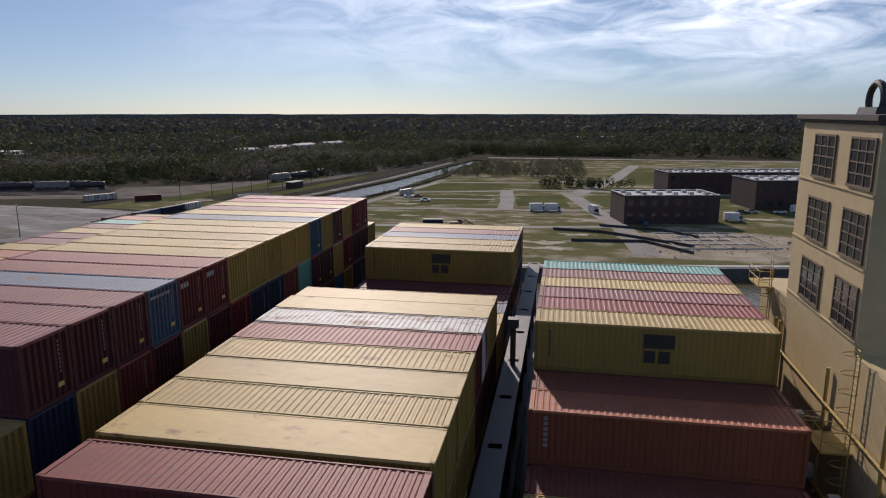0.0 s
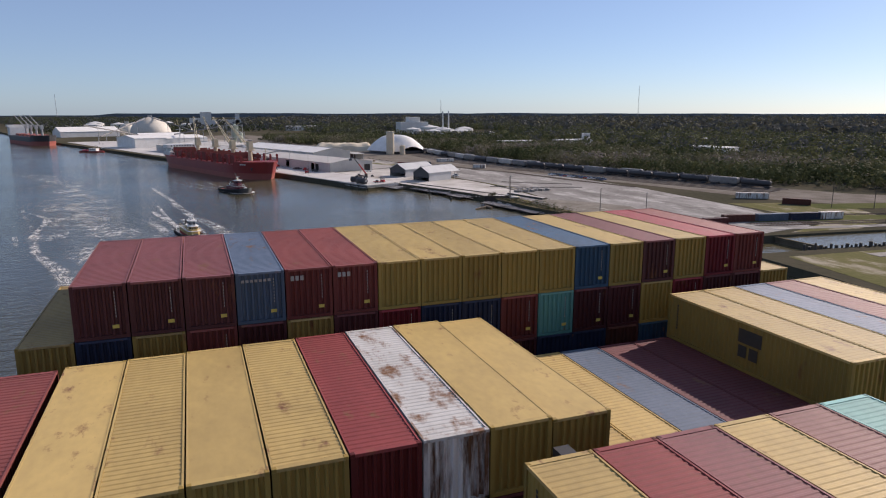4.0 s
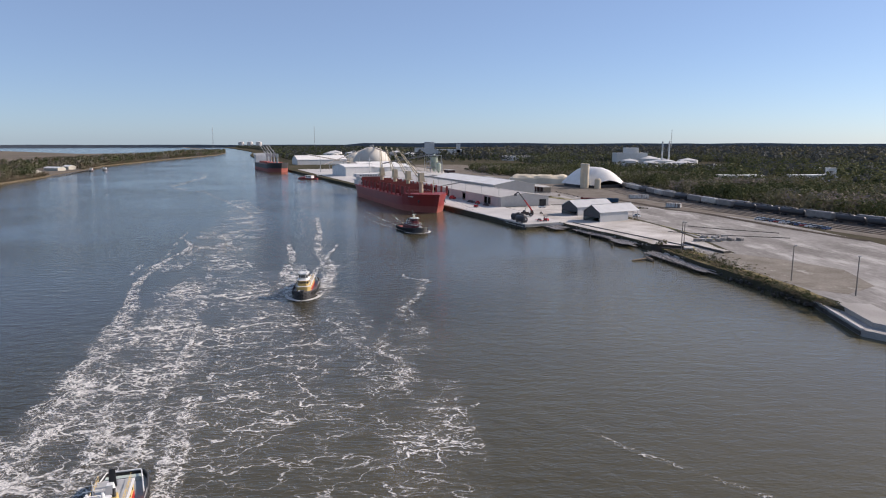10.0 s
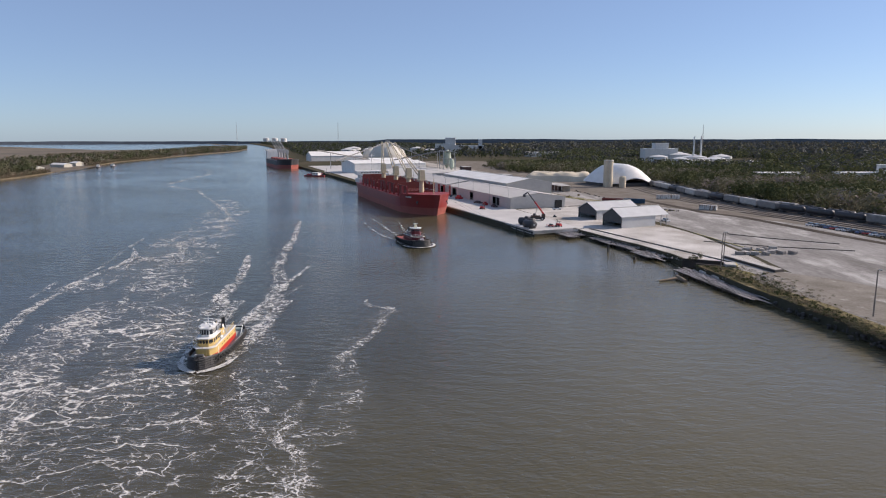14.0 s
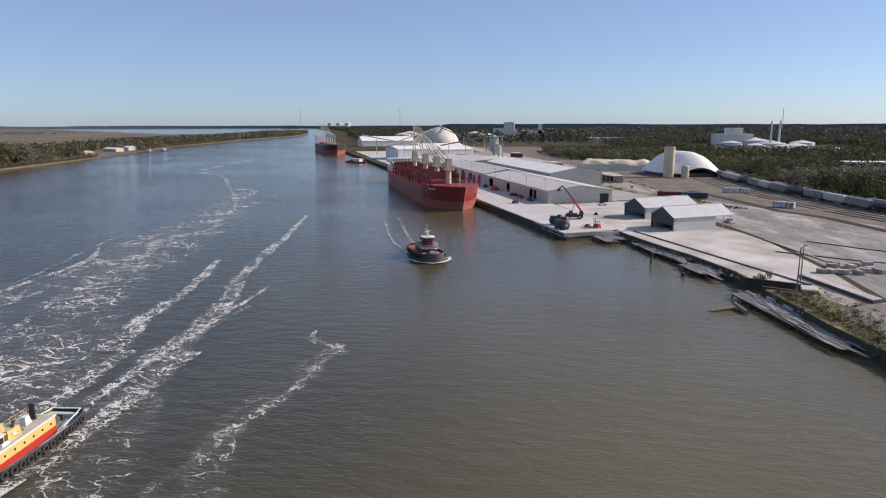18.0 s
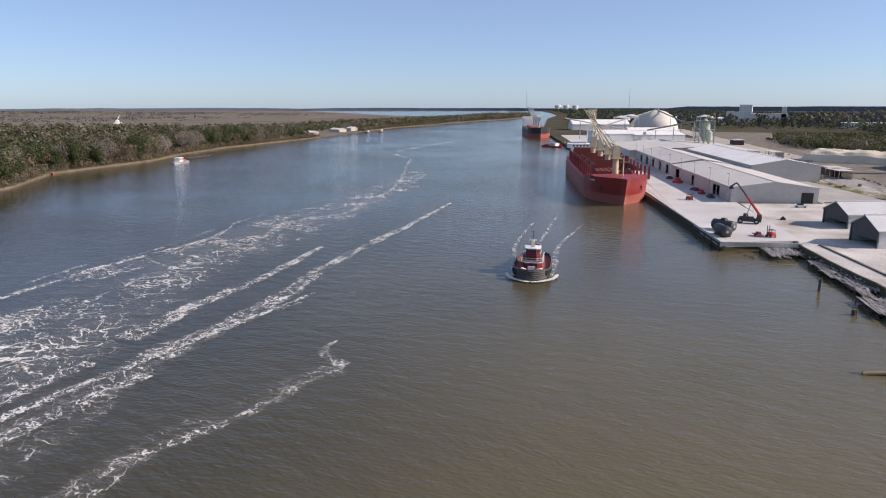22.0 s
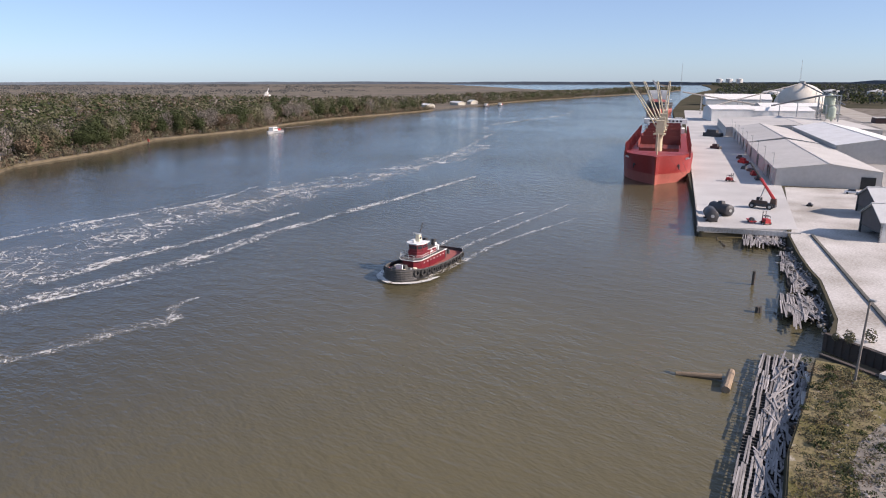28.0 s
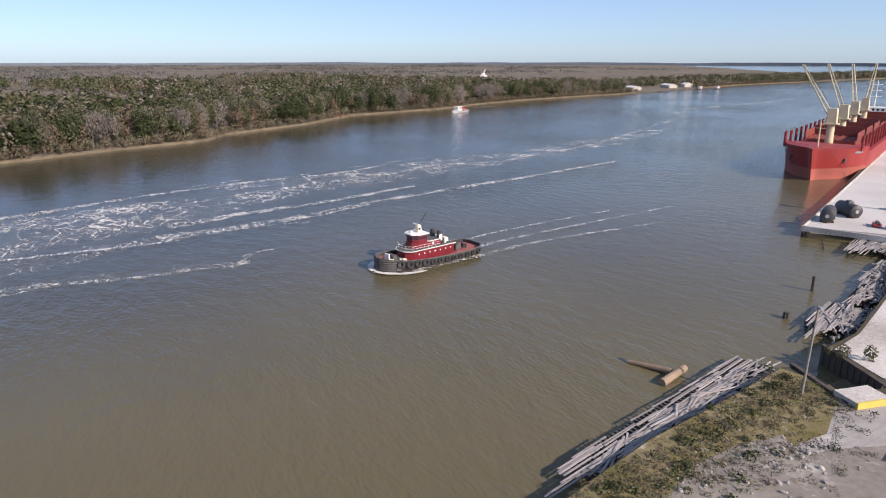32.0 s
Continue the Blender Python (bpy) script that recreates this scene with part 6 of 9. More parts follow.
# bushes between the canal and the grass, and a thicket on the meadow
sp = np.stack([gen.uniform(-116, -20, 420), gen.uniform(428, 545, 420)], 1)
sp = sp[(sp[:, 1] < 440 + (sp[:, 0] + 116) * 1.0 + 60) & (sp[:, 0] > -116 + (sp[:, 1] - 420) * 0.2)]
woods("thicket", sp, gen.uniform(3, 6, len(sp)), 40, OLIVE, "brown-green thicket beside the canal", (0.8, 1.4), GZ)
sp = np.stack([gen.uniform(-48, 2, 26), gen.uniform(374, 384, 26)], 1)
woods("thicket", sp, gen.uniform(4, 7, len(sp)), 90, EVERGREEN, "row of small dark trees on the meadow", (0.7, 1.2), GZ)
# last line of trees and land at the horizon, distance haze painted in as blue
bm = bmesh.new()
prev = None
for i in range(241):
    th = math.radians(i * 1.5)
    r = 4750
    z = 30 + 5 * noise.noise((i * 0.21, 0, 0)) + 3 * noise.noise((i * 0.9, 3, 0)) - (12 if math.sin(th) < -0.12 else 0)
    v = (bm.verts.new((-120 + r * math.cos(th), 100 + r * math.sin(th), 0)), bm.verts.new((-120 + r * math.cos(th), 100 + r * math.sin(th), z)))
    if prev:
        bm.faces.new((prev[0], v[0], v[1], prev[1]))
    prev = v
solid("backdrop", bm, mat("haze_blue_woods", (0.13, 0.155, 0.185), (0.10, 0.12, 0.145), 1.0, scale=0.02, fine=0.2, bump=0), "hazy line of distant forest at the horizon", "backdrop", "structure")

# ---- along the shore: ruined timber wharves, walls, posts ----
def plank_mesh(length, w, t):
    bm = bmesh.new()
    box(bm, -length / 2, length / 2, -w / 2, w / 2, 0, t)
    bmesh.ops.bevel(bm, geom=bm.edges[:], offset=0.02, segments=1, affect="EDGES")
    return link_mesh("plank", bm, TIMBER)


PLANKS = [plank_mesh(l, w, 0.09) for l, w in ((3.2, 0.22), (4.6, 0.25), (6.0, 0.22), (2.2, 0.27), (7.5, 0.25))]


def ruined_deck(a, b, width, n, z, label, seed, scatter=1.0):
    """A collapsing timber wharf from a to b: piles, cross beams and loose grey planks."""
    rnd = random.Random(seed)
    a, b = Vector(a), Vector(b)
    d = (b - a).normalized()
    ln = (b - a).length
    t = thing("timber_wharf", pose(a.x, a.y, 0, 0, 0, math.degrees(math.atan2(d.y, d.x))), label, "wharf")
    for i in range(int(ln / 2.6) + 1):
        for j in range(int(width / 2.4) + 1):
            x, y = i * 2.6 + rnd.uniform(-0.3, 0.3), 0.3 + j * 2.4 + rnd.uniform(-0.2, 0.2)
            part("timber_post", rod(bmesh.new(), (x, y, -1.6), (x + rnd.uniform(-0.1, 0.1), y, z - 0.35 + rnd.uniform(-0.3, 0.0)), 0.17, n=7), DARKWOOD, t)
    joist = link_mesh("joist", box(bmesh.new(), -0.1, 0.1, 0, width, -0.34, -0.06), DARKWOOD)
    for i in range(int(ln / 0.75)):
        o = part("joist", joist, None, t)
        o.matrix_basis = pose(i * 0.75 + rnd.uniform(-0.1, 0.1), rnd.uniform(-0.1, 0.1), z + rnd.uniform(-0.05, 0.0), 0, 0, rnd.uniform(-3, 3))
    # whole planking on the river side, loose boards behind it
    made, rows = 0, int(width * 0.52 / 0.26)
    for r in range(rows):
        x = rnd.uniform(-0.8, 0.4)
        while x < ln - 0.6 and made < n:
            k = rnd.choice((1, 2, 2, 4))
            length = (3.2, 4.6, 6.0, 2.2, 7.5)[k]
            if rnd.random() > 0.22 * scatter:
                o = part("plank", PLANKS[k], None, t)
                o.matrix_basis = pose(x + length / 2, 0.15 + r * 0.265 + rnd.uniform(-0.04, 0.04), z + rnd.uniform(-0.03, 0.04), 0, rnd.uniform(-0.6, 0.6), rnd.gauss(0, 1.1 * scatter))
                made += 1
            x += length + 0.05
    while made < n:
        o = part("plank", rnd.choice(PLANKS), None, t)
        o.matrix_basis = pose(rnd.uniform(0.8, ln - 0.8), width * (0.45 + 0.55 * rnd.random() ** 1.3), z + 0.1 + rnd.uniform(-0.1, 0.1), rnd.uniform(-4, 4), rnd.uniform(-2, 2), rnd.gauss(0, 14) * scatter)
        made += 1
    return t


ruined_deck((-282.2, 169.7), (-245.0, 176.4), 5.8, 220, 1.1, "collapsing grey timber wharf with loose planks", 3)
ruined_deck((-314.0, 164.6), (-301.8, 167.6), 7.4, 110, 1.2, "small wrecked timber deck on piles", 4, 1.3)
ruined_deck((-360.8, 144.8), (-351.9, 147.2), 9.0, 100, 1.2, "rotten timber landing beside the pier", 5, 1.0)
ruined_deck((-347.5, 156.6), (-333.0, 160.3), 4.3, 80, 1.2, "wrecked strip of timber bulkhead", 6, 1.7)
ruined_deck((-332.6, 161.2), (-319.0, 165.0), 4.6, 80, 1.2, "wrecked strip of timber bulkhead", 7, 1.6)
bm = rod(bmesh.new(), (-321, 158.1, -2.5), (-320.6, 158.3, 2.9), 0.33, 0.3, 10)
solid("mooring_pile", bm, DARKWOOD, "single dark timber pile standing in the river", "pile")
bm = bmesh.new()
for i in range(6):
    a = i * 1.05
    rod(bm, (-304.2 + 0.45 * math.cos(a), 163.6 + 0.45 * math.sin(a), -2), (-304.2 + 0.3 * math.cos(a), 163.6 + 0.3 * math.sin(a), 1.1 + 0.3 * math.sin(3 * a)), 0.24, n=7)
solid("pile_cluster", bm, DARKWOOD, "cluster of broken dark piles in the water", "pile")
random.seed(5)
for i in range(16):
    x, y = random.choice(((-357 + i * 0.5, 139.5 + i * 0.3), (-303 - i * 0.25, 167.5 - 0.15 * i)))
    solid("broken_pile", rod(bmesh.new(), (x, y, -2), (x, y, random.uniform(0.1, 0.5)), 0.16, n=7), DARKWOOD, "broken pile stump just above the water", "pile", group="pile stumps")
log = thing("stranded_log", Matrix(), "drifting tree trunk and a short thick log", "log")
WOODLOG = mat("driftwood", (0.27, 0.20, 0.13), (0.18, 0.13, 0.085), 0.9, fine=5, bump=0.5)
part("trunk", rod(bmesh.new(), (-270.0, 161.8, 0.15), (-272.0, 167.4, 0.55), 0.3, 0.42, 10), WOODLOG, log)
part("stump", rod(bmesh.new(), (-268.6, 168.9, 0.4), (-274.0, 168.0, 0.75), 0.55, 0.5, 10), mat("sawn_log", (0.30, 0.22, 0.15), (0.20, 0.15, 0.10), 0.9, fine=5, bump=0.4), log)
# steel sheet walls of the little inlet and the yellow-edged block
SHEET = mat("rusty_sheet_pile", (0.05, 0.045, 0.04), (0.085, 0.06, 0.045), 0.85, fine=3, bump=0.4)
for nm, a, b in (("sheet_wall", (-292.6, 175.8), (-287.3, 186.4)), ("sheet_wall", (-283.4, 176.9), (-279.3, 186.4))):
    d = (Vector(b) - Vector(a))
    bm = bmesh.new()
    n = int(d.length / 0.6)
    for i in range(n):
        box(bm, i * 0.6, i * 0.6 + 0.62, (0.12 if i % 2 else 0) - 0.2, (0.12 if i % 2 else 0) + 0.12, -2.2, 2.75)
    box(bm, 0, d.length, -0.28, 0.3, 2.6, 2.8)
    solid(nm, bm, SHEET, "dark rusty sheet-pile wall of a small inlet", "wall", m=pose(a[0], a[1], 0, 0, 0, math.degrees(math.atan2(d.y, d.x))))
blk = thing("concrete_block", pose(-281.6, 186.5, GZ, 0, 0, 163), "concrete block with a yellow painted edge", "block")
part("body", box(bmesh.new(), -2.4, 2.4, -1.6, 1.6, -0.3, 0.75), CONCRETE_OLD, blk)
part("yellow_edge", box(bmesh.new(), -2.42, 2.42, -1.85, -1.6, -0.1, 0.78), STICK, blk, "yellow painted edge")
# pier edge: fender beam, piles, kerb
bm = bmesh.new()
for i in range(46):
    x, y = along(PA, PD, 1 + i * 7.5, 0.15)
    rod(bm, (x, y, -2), (x, y, 2.3), 0.28, n=7)
solid("fender_piles", bm, DARKWOOD, "row of dark fender piles along the pier", "piles", "stuff")
kerb = thing("pier_kerb", yard(0, 0, GZ), "low concrete kerb along the pier edge", "kerb")
for i in range(60):
    part("kerb_stone", box(bmesh.new(), -5.6 - i * 5.7, -i * 5.7 - 0.1, 0.0, 0.35, 0.02, 0.3), CONCRETE_OLD, kerb)
part("end_beam", box(bmesh.new(), -0.1, 0.35, -0.2, 24, -1.0, 0.25), CONCRETE_OLD, kerb)
part("rub_rail", box(bmesh.new(), -340, 0.0, -0.22, -0.02, -0.9, -0.3), DARKWOOD, kerb, "dark timber rubbing strake")
# rubble along the broken shore
ROCK = mat("broken_concrete", (0.42, 0.39, 0.35), (0.26, 0.235, 0.21), 0.95, fine=4, bump=0.5, vary=0.3)


def rubble(name, pts, n, spread, size, label, material=ROCK, z=1.2):
    rnd = random.Random(name + label)
    bm = bmesh.new()
    for i in range(n):
        k = rnd.uniform(0, len(pts) - 1.001)
        a, b = Vector(pts[int(k)]), Vector(pts[int(k) + 1])
        p = a.lerp(b, k % 1) + Vector((rnd.gauss(0, spread), rnd.gauss(0, spread)))
        s = size * rnd.uniform(0.4, 1.3)
        r = bmesh.ops.create_icosphere(bm, subdivisions=1, radius=s, matrix=Matrix.Translation((p.x, p.y, z + rnd.uniform(-0.5, 0.5) * size)) @ Matrix.Rotation(rnd.uniform(0, 6), 4, Vector((rnd.random(), rnd.random(), 1)).normalized()) @ Matrix.Diagonal((1, rnd.uniform(0.5, 1), rnd.uniform(0.35, 0.8), 1)))
        for v in r["verts"]:
            v.co += Vector((rnd.uniform(-1, 1), rnd.uniform(-1, 1), rnd.uniform(-1, 1))) * s * 0.22
    return solid(name, bm, material, label, "rubble", "stuff")


rubble("rubble", [(-366, 154), (-343, 161), (-330, 166), (-315, 171.5), (-301, 175.5), (-294, 176)], 70, 1.0, 0.32, "broken concrete rubble along the shore", ROCK, 1.9)
rubble("dark_rubble", [(-362, 153.5), (-343, 160), (-330, 164.8), (-315, 170.4), (-301, 174.2)], 120, 1.1, 0.5, "dark broken timbers and stone at the water's edge", DARKWOOD, 1.1)
rubble("rubble", [(-280, 180), (-262, 184), (-250, 190), (-258, 195)], 70, 3.2, 0.22, "stones on the grassy point", ROCK, GZ)
rubble("shore_stone", [(-270, 176.5), (-246, 182), (-228, 184), (-202, 188), (-184, 190)], 150, 0.9, 0.7, "dark stones along the river bank", DARKWOOD, 0.7)
rb = random.Random(77)
for x, y in ((-301.5, 197.5), (-301.2, 202.5), (-308.4, 207.5), (-303.7, 208.9), (-302.9, 212.0), (-303.1, 215.9), (-311.6, 204.7), (-312.7, 213.7), (-302, 199.8), (-309, 203), (-306, 211), (-311, 209.5), (-301, 206)):
    bm = box(bmesh.new(), -1.3, 1.3, -0.75, 0.75, 0, 1.1)
    bmesh.ops.bevel(bm, geom=bm.edges[:], offset=0.08, segments=1, affect="EDGES")
    solid("concrete_block", bm, ROCK, "weathered concrete block lying in the yard", "block", group="blocks in the yard", m=pose(x, y, GZ, 0, 0, rb.choice((15, 75, 80, 20)) + rb.uniform(-12, 12)))
rubble("rubble", [(-6, 214), (10, 222), (28, 216), (40, 232), (22, 244), (2, 240)], 160, 4.5, 0.45, "heaps of broken concrete on the building site", ROCK, GZ)
rubble("scrap_heap", [(-474, 202), (-457, 208), (-442, 212.5), (-434, 218)], 130, 1.6, 0.5, "dark heap of scrap timber and iron beside the tracks", DARKWOOD, GZ + 0.2)
# raised loading slab with dark sides, kerbs and a curved track over the gravel
ramp = thing("loading_slab", Matrix(), "raised concrete loading slab with dark sides", "slab")
part("side_beam", prism(bmesh.new(), [(-297, 193.0), (-295.6, 189.6), (-271.0, 195.2), (-272.6, 198.4)], GZ - 0.1, GZ + 0.75), DARKWOOD, ramp, "dark timber sides")
part("top_slab", prism(bmesh.new(), [(-296.6, 192.6), (-295.2, 190.0), (-271.6, 195.5), (-272.9, 198.0)], GZ + 0.7, GZ + 0.82), CONCRETE_OLD, ramp)
slab("track_bed", [(-513, 212), (-468, 222), (-428, 229), (-409, 240), (-383, 245.5), (-345, 253), (-300, 266), (-300, 270), (-345, 258), (-384, 250.5), (-411, 245), (-430, 234), (-468, 227.5), (-513, 217)], GZ, GZ + 0.06, mat("dark_ballast", (0.10, 0.088, 0.075), (0.06, 0.052, 0.044), 0.95, scale=0.1, fine=3, spec=0.0, bump=0.4), "dark ballast of a curved siding")
for pts in (((-349.7, 212.5), (-338.3, 223.7), (-324.3, 243.3)), ((-330, 196), (-318, 215), (-309, 240))):
    for a, b in zip(pts, pts[1:]):
        d = Vector(b) - Vector(a)
        solid("kerb_line", box(bmesh.new(), 0, d.length - 0.05, -0.25, 0.25, -0.05, 0.25), DARKWOOD, "low dark kerb across the gravel", "kerb", m=pose(a[0], a[1], GZ, 0, 0, math.degrees(math.atan2(d.y, d.x))))
slab("grassy_point", [(-281.2, 176.8), (-281.8, 180), (-279.5, 185), (-271, 188.5), (-265, 188), (-258, 191), (-251, 189.2), (-240, 192), (-228, 190.4), (-214, 192.4), (-200, 191.5), (-202, 189.6), (-228, 184.9), (-242, 182.0), (-254, 179.6), (-268, 178.4)], GZ - 0.02, GZ + 0.03, mat("point_grass", (0.125, 0.112, 0.045), (0.25, 0.205, 0.125), 0.95, scale=0.25, fine=2.5, bump=0.5, spec=0.0, rust=(0.42, 0.38, 0.32), rust_amount=0.12), "rough dry grass and sand on the river point")
sp = []
for i in range(2400):
    k = gen.uniform(0, 1) ** 1.2
    x = -280 + 85 * k
    lo = 177.2 + 10.6 * k ** 0.85
    sp.append((x, lo + abs(gen.normal()) * (4.6 * (1 - k) + 0.9)))
sp = np.array(sp)
woods("scrub", sp[:800], gen.uniform(0.2, 0.55, 800), 34, OLIVE, "low olive scrub on the river point", (1.4, 3.4), GZ - 0.1, 1.5)
woods("scrub", sp[800:1500], gen.uniform(0.15, 0.5, 700), 30, RUSSET, "brown weeds on the river point", (1.4, 3.4), GZ - 0.1, 1.5)
woods("scrub", sp[1500:1750], gen.uniform(0.15, 0.45, 250), 24, REED, "straw-coloured weeds on the river point", (1.6, 3.6), GZ - 0.1, 1.3)
woods("scrub", sp[1750:1930], gen.uniform(0.3, 0.9, 180), 40, EVERGREEN, "low green bushes on the river point", (1.4, 2.8), GZ - 0.1, 0.9)
sp = np.array([(-292.5, 178.5), (-291, 179.8), (-293, 180.5), (-290, 178)])
woods("scrub", sp, np.array([2.0, 1.7, 2.2, 1.4]), 90, OLIVE, "low bush by the inlet", (0.8, 1.6), GZ - 0.1)

# sandy earth with stones behind the weeds, silt in the inlet, old beams along the wharf
POINT_SAND = mat("point_sand", (0.27, 0.245, 0.21), (0.17, 0.152, 0.128), 0.95, scale=0.16, fine=1.4, bump=0.5, spec=0.0, rust=(0.40, 0.38, 0.345), rust_amount=0.14, rust_scale=0.14)
slab("bare_earth", [(-276, 193.5), (-273.6, 192.9), (-268.7, 190.6), (-265, 189.6), (-266.5, 186.2), (-260.6, 185.0), (-254, 185.0), (-249.3, 186.6), (-238, 189.5), (-226, 191.5), (-212, 194), (-206, 200), (-216, 214), (-240, 220), (-262, 208), (-270, 199.2)], GZ - 0.02, GZ + 0.045, POINT_SAND, "bare sandy earth strewn with broken concrete")
slab("inlet_silt", [(-290.4, 180.4), (-287.7, 186), (-281.6, 184.4), (-283.0, 180.2)], -1.0, 0.35, MUD, "brown silt and drift at the head of the inlet")
rubble("rubble", [(-250, 186.5), (-256, 186.2), (-262, 187.2), (-266, 189.5), (-268, 191)], 420, 1.5, 0.13, "small pale broken stones on bare earth", ROCK, GZ + 0.05)
rubble("rubble", [(-266, 188), (-262, 192), (-254, 191), (-246, 189.5), (-240, 191)], 60, 1.6, 0.28, "pale concrete lumps on bare earth", ROCK, GZ + 0.05)
for a, b, z in (((-262.6, 178.9), (-257.2, 179.8), 1.55), ((-256.6, 179.6), (-251.5, 180.4), 1.45), ((-271.5, 177.5), (-268.0, 178.2), 1.6), ((-278.5, 176.4), (-275.6, 177.3), 1.5)):
    d = Vector(b) - Vector(a)
    bm = box(bmesh.new(), 0, d.length, -0.35, 0.35, -0.5, 0.2)
    bmesh.ops.bevel(bm, geom=bm.edges[:], offset=0.06, segments=1, affect="EDGES")
    solid("concrete_beam", bm, CONCRETE_OLD, "broken pale concrete beam along the timber wharf", "beam", m=pose(a[0], a[1], z, 0, 2, math.degrees(math.atan2(d.y, d.x))))
sp = np.stack([gen.uniform(-272, -235, 70), gen.uniform(186, 196, 70)], 1)
woods("scrub", sp, gen.uniform(0.15, 0.5, 70), 40, OLIVE, "tufts of weed on bare earth", (1.2, 2.6), GZ, 1.6)

# ---- yard: poles, cargo, machines ----
POLEWOOD = mat("pole_grey", (0.25, 0.22, 0.19), (0.17, 0.15, 0.13), 0.9, fine=6)
for i, (x, y, h, lamp) in enumerate(((-223.5, 194.3, 10.5, 0), (-290.5, 188.0, 9.2, 0), (-277.2, 182.0, 10.9, 1), (-204.3, 201.1, 10.5, 0))):
    p = thing("light_pole", pose(x, y, GZ - 0.1, 0, 0, 30 * i), "weathered timber light pole" if not lamp else "leaning timber light pole with a floodlight", "pole", "poles in the yard")
    part("pole", rod(bmesh.new(), (0, 0, 0), (0.0, 0.35 if lamp else 0, h), 0.17, 0.12, 9), POLEWOOD, p)
    bm = box(bmesh.new(), -0.1, 0.7, 0.2, 0.5, h - 0.1, h + 0.15)
    part("lamp_head", bm, STEEL, p)
for (x, y, turn) in ((10.5, 3.4, 5), (19.5, 6.4, 38)):
    t = thing("steel_tank", yard(x, y, GZ, turn), "large black steel pipe section lying on the pier", "tank", "black tanks on the pier")
    prof = [(-3.7, 0.3), (-3.55, 1.45), (-3.4, 1.6), (3.4, 1.6), (3.55, 1.45), (3.7, 0.3)]
    bm = bmesh.new()
    rings = [[bm.verts.new((xx, r * math.cos(2 * math.pi * i / 28), 1.75 + r * math.sin(2 * math.pi * i / 28))) for i in range(28)] for xx, r in prof]
    for a, b in zip(rings, rings[1:]):
        for i in range(28):
            bm.faces.new((a[i], a[(i + 1) % 28], b[(i + 1) % 28], b[i])).smooth = True
    bm.faces.new(rings[0][::-1])
    bm.faces.new(rings[-1])
    part("shell", bm, BLACKST, t)
    for xx in (-2.3, 2.3):
        part("cradle", box(bmesh.new(), xx - 0.3, xx + 0.3, -1.5, 1.5, 0, 0.5), DARKWOOD, t)
    part("end_ring", rod(bmesh.new(), (3.65, 0, 1.75), (3.8, 0, 1.75), 0.45, n=16), STEEL, t)
part("manhole", box(bmesh.new(), -0.9, 0.9, -0.7, 0.7, 3.2, 3.9, 0.2), BLACKST, t)


def wheel(parent, x, y, r, w):
    bm = rod(bmesh.new(), (x, y - w / 2, r), (x, y + w / 2, r), r, n=18)
    k = part("wheel", bm, TYRE, parent, "black rubber tyre")
    part("rim", rod(bmesh.new(), (x, y - w / 2 - 0.02, r), (x, y + w / 2 + 0.02, r), r * 0.5, n=12), STEEL, k)


tele = thing("reach_stacker", yard(33.5, 18.5, GZ, 250), "dark reach handler with a raised red and black boom", "vehicle")
HANDLER = mat("handler_dark", (0.10, 0.055, 0.035), (0.06, 0.04, 0.03), 0.6, rust=RUST, rust_amount=0.1)
part("chassis", box(bmesh.new(), -3.8, 3.4, -1.2, 1.2, 0.7, 1.7, 0.15), BLACKST, tele)
part("cab", box(bmesh.new(), 0.2, 1.9, -1.1, 0.1, 1.7, 3.2, 0.15), BLACKST, tele, "dark glazed cab")
part("engine_cover", box(bmesh.new(), -1.6, 3.0, 0.2, 1.2, 1.5, 2.4, 0.2), HANDLER, tele, "orange engine cover")
part("boom_mount", box(bmesh.new(), -3.9, -2.2, -0.7, 0.9, 1.5, 3.2, 0.15), HANDLER, tele)
part("boom", rod(bmesh.new(), (-3.2, 0.1, 2.9), (1.2, 0.1, 8.9), 0.46, 0.40, 6), RED, tele, "raised red telescopic boom")
bm = rod(bmesh.new(), (1.1, 0.1, 8.8), (4.6, 0.1, 13.2), 0.32, 0.26, 6)
rod(bm, (4.6, 0.1, 13.2), (6.0, 0.1, 12.2), 0.3, 0.3, 6)
box(bm, 5.4, 6.9, -1.1, 1.3, 11.2, 12.2, 0.3)
part("boom_head", bm, BLACKST, tele, "black inner boom with a hanging head")
part("lift_ram", rod(bmesh.new(), (1.0, 0.1, 1.8), (-0.2, 0.1, 6.4), 0.15, n=7), STEEL, tele)
for x in (-2.4, 2.5):
    for y in (-1.35, 1.35):
        wheel(tele, x, y, 0.85, 0.6)
fk = thing("forklift", yard(9.5, 17.0, GZ, 200), "red forklift with raised mast", "vehicle")
part("body", box(bmesh.new(), -1.3, 1.1, -0.75, 0.75, 0.45, 1.5, 0.15), RED, fk)
part("overhead_guard", box(bmesh.new(), -0.9, 0.6, -0.65, 0.65, 2.2, 2.35), BLACKST, fk)
bm = bmesh.new()
for x in (-0.9, 0.6):
    for y in (-0.6, 0.6):
        rod(bm, (x, y, 1.4), (x, y, 2.25), 0.05, n=5)
for y in (-0.4, 0.4):
    box(bm, 1.15, 1.3, y - 0.08, y + 0.08, 0.2, 3.3)
    box(bm, 1.3, 2.6, y - 0.08, y + 0.08, 0.2, 0.28)
part("mast", bm, BLACKST, fk)
for x in (-0.8, 0.8):
    for y in (-0.8, 0.8):
        wheel(fk, x, y, 0.38, 0.3)
at = thing("flat_trailer", yard(10.5, 13.6, GZ, 190), "small red flat trailer with gear", "trailer")
